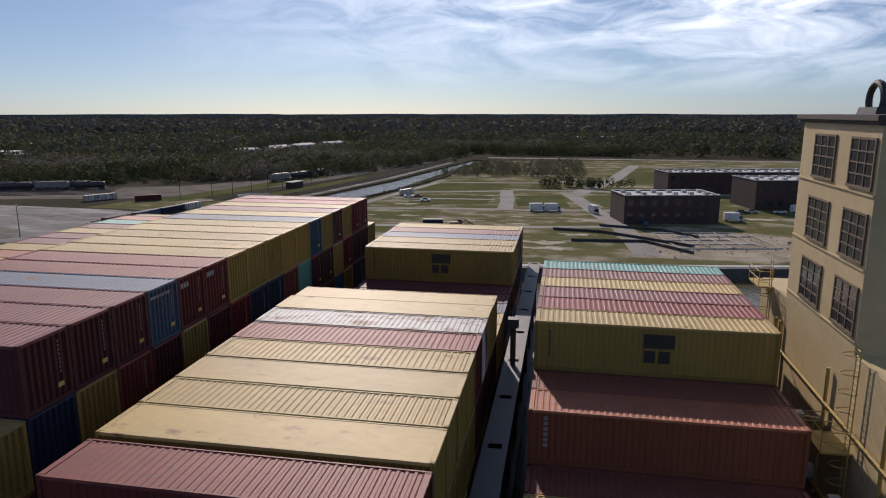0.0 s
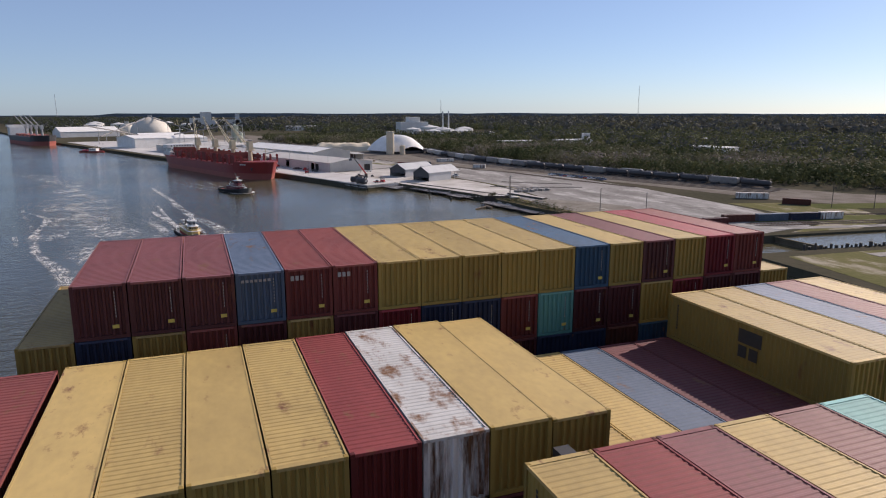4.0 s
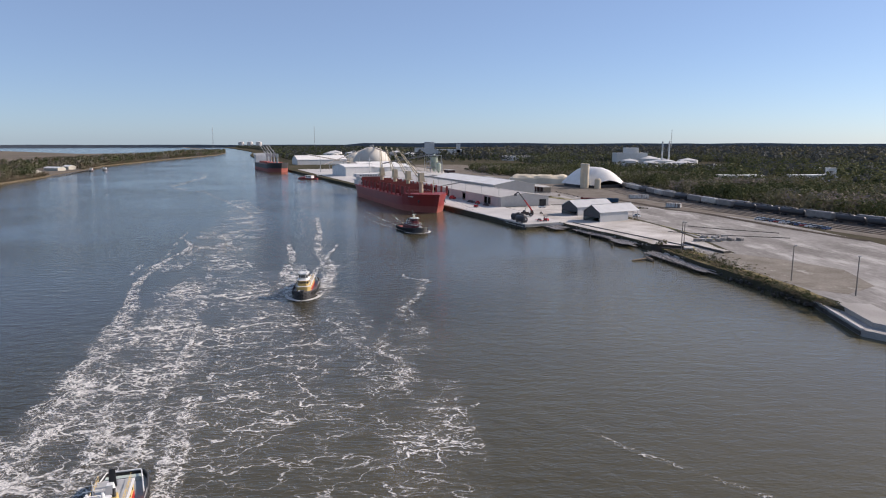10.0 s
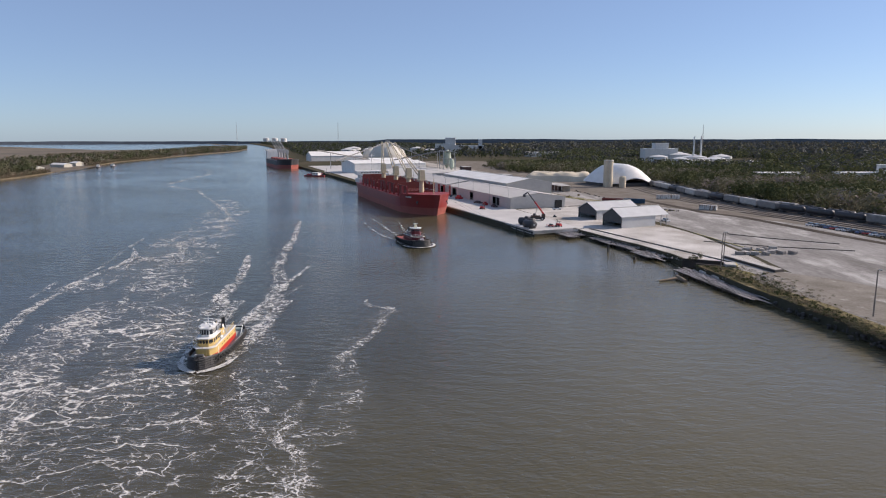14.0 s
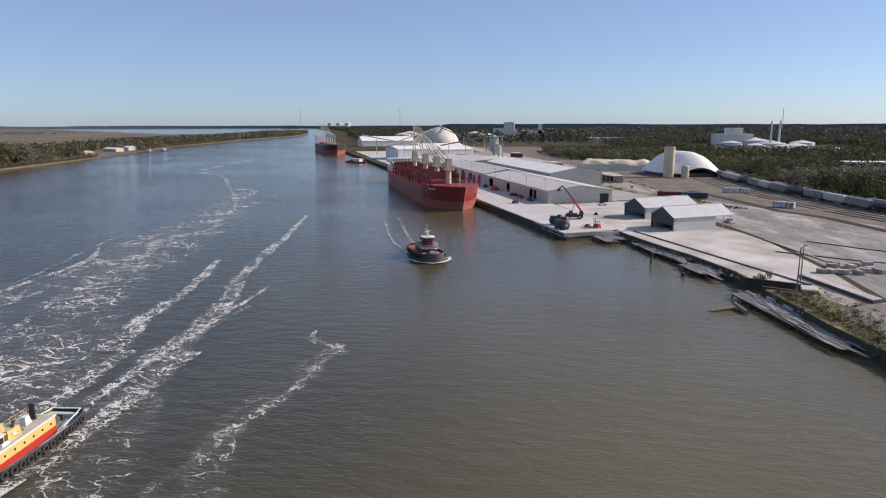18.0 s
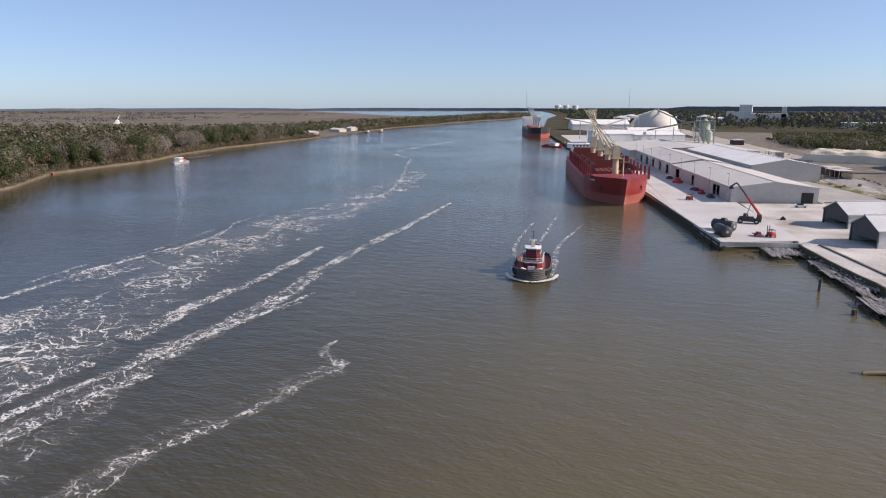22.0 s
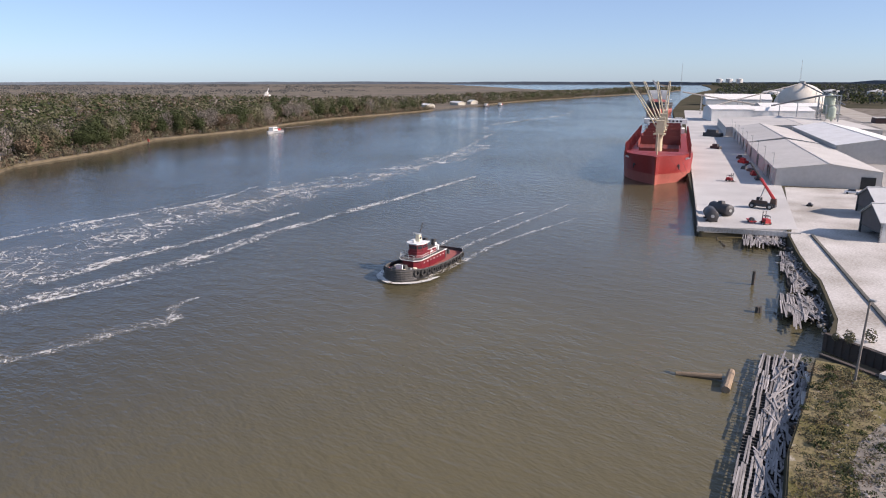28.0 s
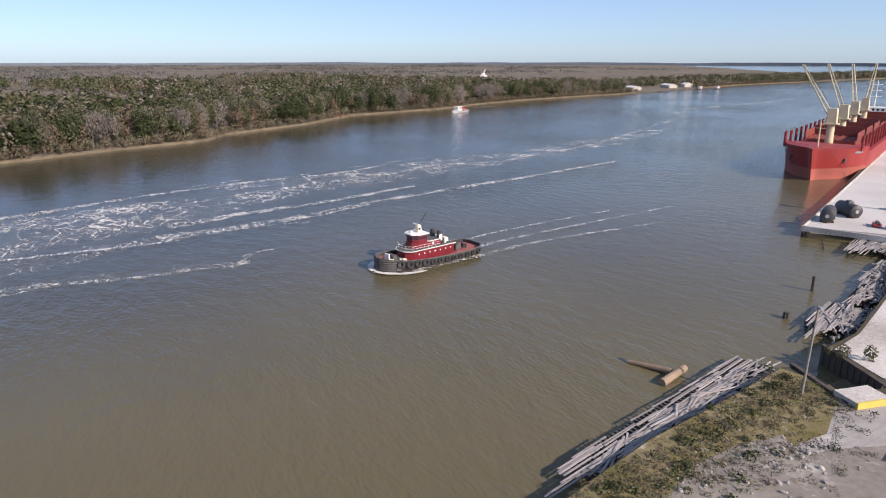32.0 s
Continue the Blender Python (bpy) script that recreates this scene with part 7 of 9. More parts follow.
part("bed", box(bmesh.new(), -2, 2, -0.8, 0.8, 0.5, 0.75), RED, at)
part("gear", box(bmesh.new(), -1.2, 0.6, -0.5, 0.5, 0.75, 1.4, 0.15), BLACKST, at)
for y in (-0.85, 0.85):
    wheel(at, 0, y, 0.35, 0.25)
lt = copy_thing(fk, yard(88, 13, GZ, 40))
lt["label"] = "forklift parked on the pier beside the ship"
for i, (x, y, lx, ly, lz, c) in enumerate(((96, 27, 5, 2.2, 1.6, BLACKST), (108, 26.5, 3, 2, 2, RED), (120, 27, 6, 2.4, 1.4, BLACKST), (150, 26, 5, 2.4, 2.4, RED), (168, 26, 3, 2, 1.8, BLACKST), (215, 14, 6, 2.4, 2.6, BLACKST), (300, 16, 12, 5, 4.5, BLACKST), (42, 36, 1.6, 1.6, 1.1, BLACKST))):
    t = thing("cargo_gear", yard(x, y - 3.4 if y > 20 else y, GZ, 10 * i), "dark cargo-handling gear by the warehouse" if c is BLACKST else "red cargo-handling gear by the warehouse", "equipment", "gear on the pier")
    part("frame", box(bmesh.new(), -lx / 2, lx / 2, -ly / 2, ly / 2, 0.15, lz * 0.55, 0.12), c, t)
    part("top", box(bmesh.new(), -lx / 3, lx / 4, -ly / 3, ly / 3, lz * 0.55, lz, 0.2), c, t)
    for xx in (-lx / 3, lx / 3):
        part("roller", rod(bmesh.new(), (xx, -ly / 2 - 0.05, 0.3), (xx, ly / 2 + 0.05, 0.3), 0.3, n=10), TYRE, t)
rc = random.Random(41)
PALLET = mat("pallet_wood", (0.33, 0.25, 0.16), (0.22, 0.17, 0.11), 0.9, fine=4)
def pallet_stack(m, n):
    t = thing("pallet_stack", m, "stack of worn wooden pallets in the dusty yard", "pallets", "pallet stacks")
    for k in range(n):
        bm = box(bmesh.new(), -0.6, 0.6, -0.5, 0.5, k * 0.16 + 0.1, k * 0.16 + 0.14)
        for y in (-0.45, 0, 0.45):
            box(bm, -0.6, 0.6, y - 0.05, y + 0.05, k * 0.16, k * 0.16 + 0.1)
        part("pallet", bm, PALLET, t)
    return t


def old_tyre(m):
    bm = bmesh.new()
    lathe(bm, [(0.35, 0.0), (0.62, 0.03), (0.7, 0.2), (0.62, 0.37), (0.35, 0.4)], 14)
    return solid("old_tyre", bm, TYRE, "large old tyre lying beside the tracks", "tyre", group="tyres along the tracks", m=m)


for i in range(22):
    u = rc.random()
    x, y = -500 - 250 * u + rc.uniform(-8, 8), 176 - 30 * u + rc.uniform(-10, 12)
    pallet_stack(pose(x, y, GZ + 0.02, 0, 0, rc.uniform(0, 90)), rc.choice((4, 6, 8, 11)))
tyre_one = old_tyre(pose(-470, 201, GZ + 0.02))
for i in range(16):
    copy_thing(tyre_one, pose(-478 - 6.2 * i + rc.uniform(-1, 1), 203 - 0.9 * i + rc.uniform(-1, 1), GZ + 0.02))
for x, y, a, ln, w, h, roofm, lab in ((-575, 172, 20, 16, 7, 4.2, GREYROOF, "open grey equipment shelter in the yard"), (-640, 158, 20, 12, 6, 4.0, BLACKST, "dark tarred shelter in the yard"), (-705, 140, 18, 18, 7, 5, GREYROOF, "long grey workshop roof in the yard")):
    t = thing("yard_shelter", pose(x, y, GZ, 0, 0, a), lab, "shelter")
    part("roof", box(bmesh.new(), -0.4, ln + 0.4, -0.4, w + 0.4, h, h + 0.3), roofm, t)
    part("rear_wall", box(bmesh.new(), 0, ln, w - 0.2, w, 0, h), GREYWALL, t)
    for k in range(4):
        part("post", box(bmesh.new(), k * (ln - 0.3) / 3, k * (ln - 0.3) / 3 + 0.3, 0, 0.3, 0, h), STEEL, t)
for k in range(9):
    x, y = along(PA, PD, 84 + k * 26, -26.6)
    p = thing("light_pole", pose(x, y, GZ, 0, 0, ANG), "slim grey lamp pole along the warehouse", "pole", "lamp poles on the pier")
    part("pole", rod(bmesh.new(), (0, 0, 0), (0, 0, 11.5), 0.13, 0.08, 7), STEEL, p)
    part("lamp_head", box(bmesh.new(), -0.3, 0.3, -0.9, 0.1, 11.4, 11.6), STEEL, p)
KERBYEL = mat("kerb_yellow", (0.42, 0.34, 0.14), (0.30, 0.26, 0.15), 0.9, scale=0.5, fine=4)
KERBY = mat("kerb_dark", (0.13, 0.12, 0.10), (0.08, 0.075, 0.065), 0.9)
for a, b, wdt in (((-364, 160), (-287, 189), 0.6), ((-352, 200), (-300, 207), 0.5), ((-458, 166), (-470, 190), 0.6)):
    d = Vector(b) - Vector(a)
    solid("kerb_line", box(bmesh.new(), 0, d.length, -wdt / 2, wdt / 2, -0.05, 0.3), KERBY if wdt > 0.55 else KERBYEL, "low kerb along the old yard" if wdt > 0.55 else "faded yellow painted kerb", "kerb", m=pose(a[0], a[1], GZ, 0, 0, math.degrees(math.atan2(d.y, d.x))))

# ---- trains, trailers, cars, boxes ----
CARPAINT = [mat("car_" + n, c, tuple(v * 0.85 for v in c), 0.35, bump=0.0) for n, c in (("white", (0.75, 0.75, 0.74)), ("silver", (0.42, 0.43, 0.44)), ("black", (0.03, 0.03, 0.035)), ("blue", (0.05, 0.09, 0.2)), ("red", (0.3, 0.03, 0.03)))]
TANKBLK = BLACKST
HOPPER = mat("hopper_grey", (0.25, 0.24, 0.225), (0.17, 0.16, 0.15), 0.6, rust=RUST, rust_amount=0.06)


HOPPER_PALE = mat("hopper_pale", (0.52, 0.50, 0.46), (0.36, 0.34, 0.31), 0.6, rust=RUST, rust_amount=0.08)


def railcar(m, kind):
    paint = HOPPER_PALE if kind == "pale hopper" else HOPPER
    t = thing("rail_car", m, {"hopper": "grey covered hopper rail car", "pale hopper": "white rust-stained covered hopper rail car"}.get(kind, "black tank rail car"), "rail car", "rail cars in the yard")
    if kind != "tank":
        bm = box(bmesh.new(), -8, 8, -1.5, 1.5, 1.6, 4.2, 0.0)
        box(bm, -7.6, 7.6, -1.2, 1.2, 4.2, 4.6, 0.3)
        part("body", bm, paint, t)
        for x in (-5, 0, 5):
            part("chute", box(bmesh.new(), x - 1.6, x + 1.6, -1, 1, 0.7, 1.6), paint, t)
    else:
        bm = bmesh.new()
        rings = [[bm.verts.new((x, r * math.cos(2 * math.pi * i / 16), 2.7 + r * math.sin(2 * math.pi * i / 16))) for i in range(16)] for x, r in ((-7.8, 0.5), (-7.5, 1.35), (-7, 1.5), (7, 1.5), (7.5, 1.35), (7.8, 0.5))]
        for a, b in zip(rings, rings[1:]):
            for i in range(16):
                bm.faces.new((a[i], a[(i + 1) % 16], b[(i + 1) % 16], b[i])).smooth = True
        bm.faces.new(rings[0])
        bm.faces.new(rings[-1])
        part("tank", bm, TANKBLK, t)
        part("dome", box(bmesh.new(), -0.8, 0.8, -0.6, 0.6, 4.1, 4.7, 0.15), TANKBLK, t)
    part("underframe", box(bmesh.new(), -8.3, 8.3, -1.2, 1.2, 0.9, 1.2), BLACKST, t)
    for x in (-6, 6):
        part("bogie", box(bmesh.new(), x - 1.2, x + 1.2, -1.0, 1.0, 0.15, 0.95), BLACKST, t)
    return t


tmpl = {}
line = [(-640, 258), (-523, 260), (-438, 272), (-380, 290), (-330, 306), (-262, 331)]
order = ["pale hopper", "hopper", "pale hopper", "pale hopper", "tank", "hopper", "pale hopper", "hopper", "tank", "hopper", "pale hopper", "hopper"] + ["tank", "tank", "tank", "hopper", "tank", "tank", "tank", "tank", "hopper", "tank", "tank", "tank"]
for row, (off, count) in enumerate(((0, 22), (5.2, 20))):
    for i in range(count):
        s = 4 + i * 17.6 + row * 25
        q = s
        for a, b in zip(line, line[1:]):
            a, b = Vector(a), Vector(b)
            if q <= (b - a).length:
                u = (b - a).normalized()
                p = a + u * q
                kind = order[(i + row * 5) % len(order)] if not row else ("tank" if i % 5 else "hopper")
                m = pose(p.x - u.y * off, p.y + u.x * off, GZ, 0, 0, math.degrees(math.atan2(u.y, u.x)))
                if kind in tmpl:
                    copy_thing(tmpl[kind], m)
                else:
                    tmpl[kind] = railcar(m, kind)
                break
            q -= (b - a).length
bm = bmesh.new()
for k in range(6):
    off = -22 + k * 5.2
    for a, b in zip(line, line[1:]):
        a, b = Vector(a), Vector(b)
        u = (b - a).normalized()
        for s in (-0.72, 0.72):
            o = off + s
            rod(bm, (a.x - u.y * o, a.y + u.x * o, GZ + 0.1), (b.x - u.y * o, b.y + u.x * o, GZ + 0.1), 0.09, n=4)
solid("rail_track", bm, mat("rail_steel", (0.22, 0.15, 0.11), (0.15, 0.11, 0.09), 0.6, 0.5), "steel rails of the yard tracks", "rails", "stuff")


def car(m, paint, van=False):
    t = thing("car", m, "parked car on the gravel" if not van else "white box truck parked on the lane", "car", "parked vehicles")
    bm = bmesh.new()
    L = 2.3 if not van else 3.4
    box(bm, -L, L, -0.9, 0.9, 0.35, 0.95, 0.08)
    if van:
        box(bm, -L, L - 1.6, -1.15, 1.15, 0.9, 3.2, 0.03)
    part("body", bm, paint, t)
    part("cabin", box(bmesh.new(), (-1.3 if not van else L - 1.5), (1.1 if not van else L - 0.3), -0.8, 0.8, 0.95, 1.5 if not van else 2.1, 0.22), GLASS, t, "dark glazed cabin")
    for x in (-L + 0.85, L - 0.85):
        for y in (-0.85, 0.85):
            part("wheel", rod(bmesh.new(), (x, y - 0.1, 0.33), (x, y + 0.1, 0.33), 0.33, n=12), TYRE, t)
    return t


random.seed(31)
cars = []
for i in range(14):
    cars.append((-376 + i * 3.0, 259.5 + i * 0.95, 110, i % 5))
for x, y, a, c in cars + [(-440.4, 157, 100, 0), (36.6, 297, 10, 2), (41, 298.5, 10, 1), (52, 300, 10, 0), (-94.3, 311.5, 15, 0), (-4, 262, 100, 3), (-390, 200, 20, 0), (-414, 190, 30, 0), (-110, 226, 60, 0), (-125, 234, 40, 2), (-105, 323.8, 10, 0), (-100.9, 324.6, 30, 4)]:
    car(pose(x, y, GZ + 0.02, 0, 0, a), CARPAINT[c])
for x, y, a in ((-37, 290.3, 10), (-43, 289.5, 12), (-20.7, 287, -70), (60, 303, 15), (29, 276, 0)):
    car(pose(x, y, GZ + 0.05, 0, 0, a), CARPAINT[0], True)


def land_box(m, paint, length, label):
    t = thing("cargo_box", m, label, "container")
    bm = bmesh.new()
    corrugated(bm, length, 2.45, 0.05, 0.5, lambda u, v, d: (u, d, 0.15 + v))
    corrugated(bm, length, 2.45, 0.05, 0.5, lambda u, v, d: (length - u, 2.44 - d, 0.15 + v))
    for x, sgn in ((0, 1), (length, -1)):
        vs = [bm.verts.new(p) for p in ((x, 0, 0.15), (x, 2.44, 0.15), (x, 2.44, 2.6), (x, 0, 2.6))]
        bm.faces.new(vs[::-sgn])
    part("body", bm, paint, t)
    part("roof", box(bmesh.new(), 0, length, 0.02, 2.42, 2.6, 2.68), paint, t)
    part("floor_frame", box(bmesh.new(), 0, length, 0, 2.44, 0, 0.15), BLACKST, t)


for x, y, a, c, ln, lab in ((-191.6, 226, 80, "brown", 12.2, "red-brown storage container on the lot"), (-189.2, 239.5, 80, "greyblue", 12.2, "grey storage container on the lot"), (-186.8, 252.5, 80, "navy", 12.2, "dark blue storage container on the lot"), (-184.6, 265.5, 80, "white", 9, "white storage container on the lot"), (-188, 214, 80, "maroon", 9, "dark red storage container on the lot"),
                            (-482, 190, 74, "red", 12.2, "red storage container by the tracks"), (-478.5, 202, 74, "blue", 12.2, "blue storage container by the tracks"), (-505, 230, 92, "white", 14, "white box trailer by the tracks"), (-443, 234, 55, "white", 9, "white hopper trailer by the siding"), (-244, 282, 60, "white", 14, "white trailer beside the rail yard"), (-222, 286, 40, "brown", 11, "rusty open trailer beside the rail yard"), (-109, 330, 70, "white", 9, "white site trailer on the grass"), (-81, 243.6, 8, "navy", 7, "dark dumpster beside the lane")):
    land_box(pose(x, y, GZ + 0.02, 0, 0, a), container_paint(c), ln, lab)
# tracks, embankment, grass and huts between the yard and the canal
EMBANK = [(-176, 232), (-166, 280), (-152, 333), (-137, 412), (-122, 545)]
for name, off, width, z, m, lab in (("embankment_road", 0, 4.2, 0.1, GRAVEL, "pale gravel track on the canal embankment"), ("grass_strip", -17, 9, 0.06, FIELD, "green grass beside the tracks"), ("grass_strip", -46, 15, 0.055, FIELD, "green grass behind the tracks")):
    pts = [(x + off, y - off * 0.25) for x, y in EMBANK[(0 if off > -40 else 1):(5 if off > -10 else 4)]]
    slab(name, lane(pts, width), GZ, GZ + z, m, lab)
bm = bmesh.new()
for off in (-6.5, -10.5, -26):
    for a, b in zip(EMBANK, EMBANK[1:]):
        for g in (-0.72, 0.72):
            rod(bm, (a[0] + off + g, a[1], GZ + 0.16), (b[0] + off + g, b[1], GZ + 0.16), 0.09, n=4)
solid("rail_track", bm, mat("rail_steel", (0.22, 0.15, 0.11), (0.15, 0.11, 0.09), 0.6, 0.5), "steel rails along the canal embankment", "rails", "stuff")
bm = bmesh.new()
for off in (-6.5, -10.5, -26):
    for a, b in zip(EMBANK, EMBANK[1:]):
        n = int((b[1] - a[1]) / 1.3)
        for i in range(n):
            x, y = a[0] + (b[0] - a[0]) * i / n + off, a[1] + (b[1] - a[1]) * i / n
            box(bm, x - 1.3, x + 1.3, y - 0.13, y + 0.13, GZ + 0.02, GZ + 0.11)
solid("sleepers", bm, DARKWOOD, "dark timber sleepers under the rails", "sleepers", "stuff")
hut = thing("trackside_hut", pose(-176, 350, GZ, 0, 0, 74), "small dark trackside hut with a flat roof", "hut")
part("wall", box(bmesh.new(), 0, 9, -2.2, 2.2, 0, 3.0), BRICK, hut)
part("roof", box(bmesh.new(), -0.4, 9.4, -2.6, 2.6, 3.0, 3.25), MILLROOF, hut, "flat grey roof")
part("door", box(bmesh.new(), 3.6, 4.6, -2.26, -2.2, 0, 2.1), BLACKST, hut)
for i in range(3):
    copy_thing(tmpl["tank" if i else "hopper"], pose(-196 + i * 4.6, 384 + i * 17.2, GZ, 0, 0, 75))
slab("pond", [(-186, 312), (-178, 313), (-174, 322), (-178, 329), (-186, 325), (-189, 318)], GZ, GZ + 0.085, WATER, "shallow blue-grey pond beside the tracks")
for x, y in ((-198.5, 311), (-191, 317), (-189, 333), (-182, 337), (-175, 339), (-168, 362), (-160, 398), (-206, 296)):
    t = thing("utility_pole", pose(x, y, GZ, 0, 0, 20), "weathered timber pole beside the tracks", "utility pole", "trackside poles")
    part("shaft", rod(bmesh.new(), (0, 0, 0), (0, 0, 9.5), 0.17, 0.11, 8), DARKWOOD, t)
    part("crossarm", box(bmesh.new(), -1.1, 1.1, -0.07, 0.07, 8.6, 8.78), DARKWOOD, t)
# low landing at the canal mouth: two concrete steps on a dark fendered face
landing = thing("concrete_landing", Matrix(), "grey concrete landing with a raised kerb at the canal mouth", "landing", kind="structure")
part("lower_deck", prism(bmesh.new(), [(-203.5, 189.3), (-176, 184.6), (-168, 190), (-168, 197), (-176, 193), (-199, 196)], -1.0, 1.5), ASPHALT, landing)
part("upper_deck", prism(bmesh.new(), [(-197, 191.5), (-178, 188.2), (-170, 193), (-170, 198), (-176, 196.5), (-195, 199)], 1.5, 2.62), ASPHALT, landing, "raised stained concrete deck")
part("kerb", prism(bmesh.new(), [(-203.6, 189.2), (-176, 184.45), (-175.8, 185.0), (-203.4, 189.8)], 1.4, 1.85), CONCRETE, landing, "pale edge kerb")
part("fender_beam", prism(bmesh.new(), [(-203.7, 189.0), (-176.0, 184.2), (-176.0, 184.42), (-203.7, 189.18)], 0.3, 1.1), DARKWOOD, landing, "dark timber fender beam")
# excavator with its boom lowered and a row of white crates beside the lane
digger = thing("excavator", pose(-69, 243.2, GZ, 0, 0, -4), "orange tracked excavator with its boom lowered", "excavator")
for y in (-1.2, 1.2):
    part("track", box(bmesh.new(), -2.0, 2.0, y - 0.3, y + 0.3, 0.05, 0.95, 0.12), BLACKST, digger)
part("body", box(bmesh.new(), -2.2, 1.1, -1.3, 1.3, 1.0, 2.3, 0.1), HANDLER, digger, "worn orange body")
part("cab", box(bmesh.new(), 0.2, 1.8, 0.2, 1.3, 1.1, 3.0, 0.12), GLASS, digger, "dark glazed cab")
part("boom", bars(bmesh.new(), [(1.2, -0.3, 1.7), (3.4, -0.3, 3.0), (6.2, -0.3, 1.5)], 0.22, 6), HANDLER, digger)
part("bucket", box(bmesh.new(), 5.9, 7.0, -0.9, 0.3, 0.05, 1.3, 0.18), HOPPER, digger, "grey steel bucket")
for i in range(6):
    crate = thing("pallet_load", pose(-56 + i * 1.75, 238.4 + i * 0.75, GZ, 0, 0, 15 + 7 * (i % 3)), "white wrapped load on a pallet" if i < 3 else "dark load on a pallet", "pallet", "loads beside the lane")
    part("load", box(bmesh.new(), -0.6, 0.6, -0.5, 0.5, 0.14, 0.75 + 0.2 * (i % 2), 0.04), CARPAINT[0] if i < 3 else HOPPER, crate)
    part("pallet", box(bmesh.new(), -0.65, 0.65, -0.55, 0.55, 0, 0.13), DARKWOOD, crate)
# pale sheds in clearings of the woods behind the yard
for x, y, a, ln, wd in ((-330, 640, 62, 26, 9), (-318, 668, 70, 22, 8), (-326, 704, 80, 30, 10), (-316, 752, 76, 38, 9), (-300, 806, 70, 34, 9), (-492, 520, 20, 30, 12)):
    gable("far_shed", pose(x, y, GZ, 0, 0, a), ln, wd, 3.6, 5.2, GREYROOF, GREYWALL, "long pale shed in a clearing of the woods")
# canal posts, far towers, tank farms, plant
bm = bmesh.new()
PILES = [(-147, 214), (-144.4, 226), (-132.6, 283), (-121.2, 331.5), (-112.2, 375.7), (-103.5, 434)]
n = 0
for a, b in zip(PILES, PILES[1:]):
    a, b = Vector(a), Vector(b)
    k = int((b - a).length / 1.55)
    for i in range(k):
        p = a.lerp(b, i / k)
        n += 1
        top = 3.3 + 0.35 * math.sin(n * 2.3) + (0.5 if n % 11 == 3 else 0)
        rod(bm, (p.x, p.y, -1), (p.x + 0.1 * math.sin(n * 5.1), p.y, top), 0.42 + 0.1 * math.sin(n * 3.7), n=7)
solid("canal_piles", bm, DARKWOOD, "row of dark piles along the canal", "piles", "stuff")
PLANT = mat("plant_white", (0.66, 0.65, 0.62), (0.52, 0.50, 0.47), 0.6)


def tank(x, y, r, h, label="white storage tank with a conical roof", material=PLANT):
    t = thing("storage_tank", pose(x, y, GZ), label, "tank", "storage tanks")
    part("shell", lathe(bmesh.new(), [(r, 0), (r, h)], 24), material, t)
    part("roof", lathe(bmesh.new(), [(r + 0.15, h), (0.3, h + r * 0.22)], 24), material, t)


for x, y, r, h in ((-965, 420, 14, 9), (-1000, 452, 16, 10), (-1045, 420, 12, 9), (-1090, 455, 18, 10), (-1150, 420, 14, 9), (-1205, 470, 20, 11), (-930, 470, 12, 8), (-1130, 510, 16, 10), (-1500, -130, 16, 14), (-1560, -90, 16, 14), (-1640, -60, 18, 14), (-1700, -150, 18, 14), (-1600, 40, 14, 12), (-1750, 0, 18, 13), (-4566, -1185, 20, 34), (-4582, -1132, 20, 34), (-4598, -1076, 20, 34)):
    tank(x, y, r, h)
for x, y, a, ln, w, h, lab in ((-1450, 240, 90, 75, 30, 9, "long white-roofed warehouse in the woods"), (-560, 505, 10, 60, 20, 6, "white low building in the woods"), (-690, 449, 90, 45, 16, 7, "long grey concrete building in the woods"), (-692, 484, 90, 7, 7, 14, "pale block tower in the woods"), (-1200, 412, 90, 54, 30, 20, "pale industrial plant building"), (-1206, 430, 90, 22, 20, 29, "tall pale plant tower"), (-1666, 48, 90, 40, 30, 24, "distant pale mill block"), (-1668, 72, 90, 24, 26, 38, "distant pale mill tower"), (-1668, 96, 90, 66, 25, 20, "distant pale mill hall"), (-1668, 150, 90, 9, 12, 34, "slim pale tower beside the mill"), (-704, 383, 90, 44, 18, 6, "white-roofed low building in the woods"), (-700, 620, 20, 80, 30, 7, "brown brick building in the woods"), (-900, 560, 40, 40, 20, 7, "white shed in the woods"), (-620, 640, 20, 30, 20, 6, "white house-like shed in the woods"), (-20, 900, 10, 60, 20, 8, "white roofs among the trees"), (-880, 105, 18, 16, 9, 4.5, "small dark yard building"), (-590, 170, 18, 18, 9, 4, "dark open yard shelter")):
    t = thing("plant_building" if h > 15 else "low_building", pose(x, y, GZ, 0, 0, a), lab, "building")
    part("wall", box(bmesh.new(), 0, ln, 0, w, 0, h), PLANT if "dark" not in lab and "brick" not in lab else BRICK, t)
    part("roof_slab", box(bmesh.new(), -0.4, ln + 0.4, -0.4, w + 0.4, h, h + 0.5), WHITE if "dark" not in lab else GREYROOF, t)
for x, y, h, r in ((-1080, 450, 40, 1.4), (-1084, 462, 41, 1.4)):
    t = thing("chimney_stack", pose(x, y, GZ), "slim white plant chimney", "chimney")
    part("stack", lathe(bmesh.new(), [(r, 0), (r * 0.8, h)], 14), WHITE, t)
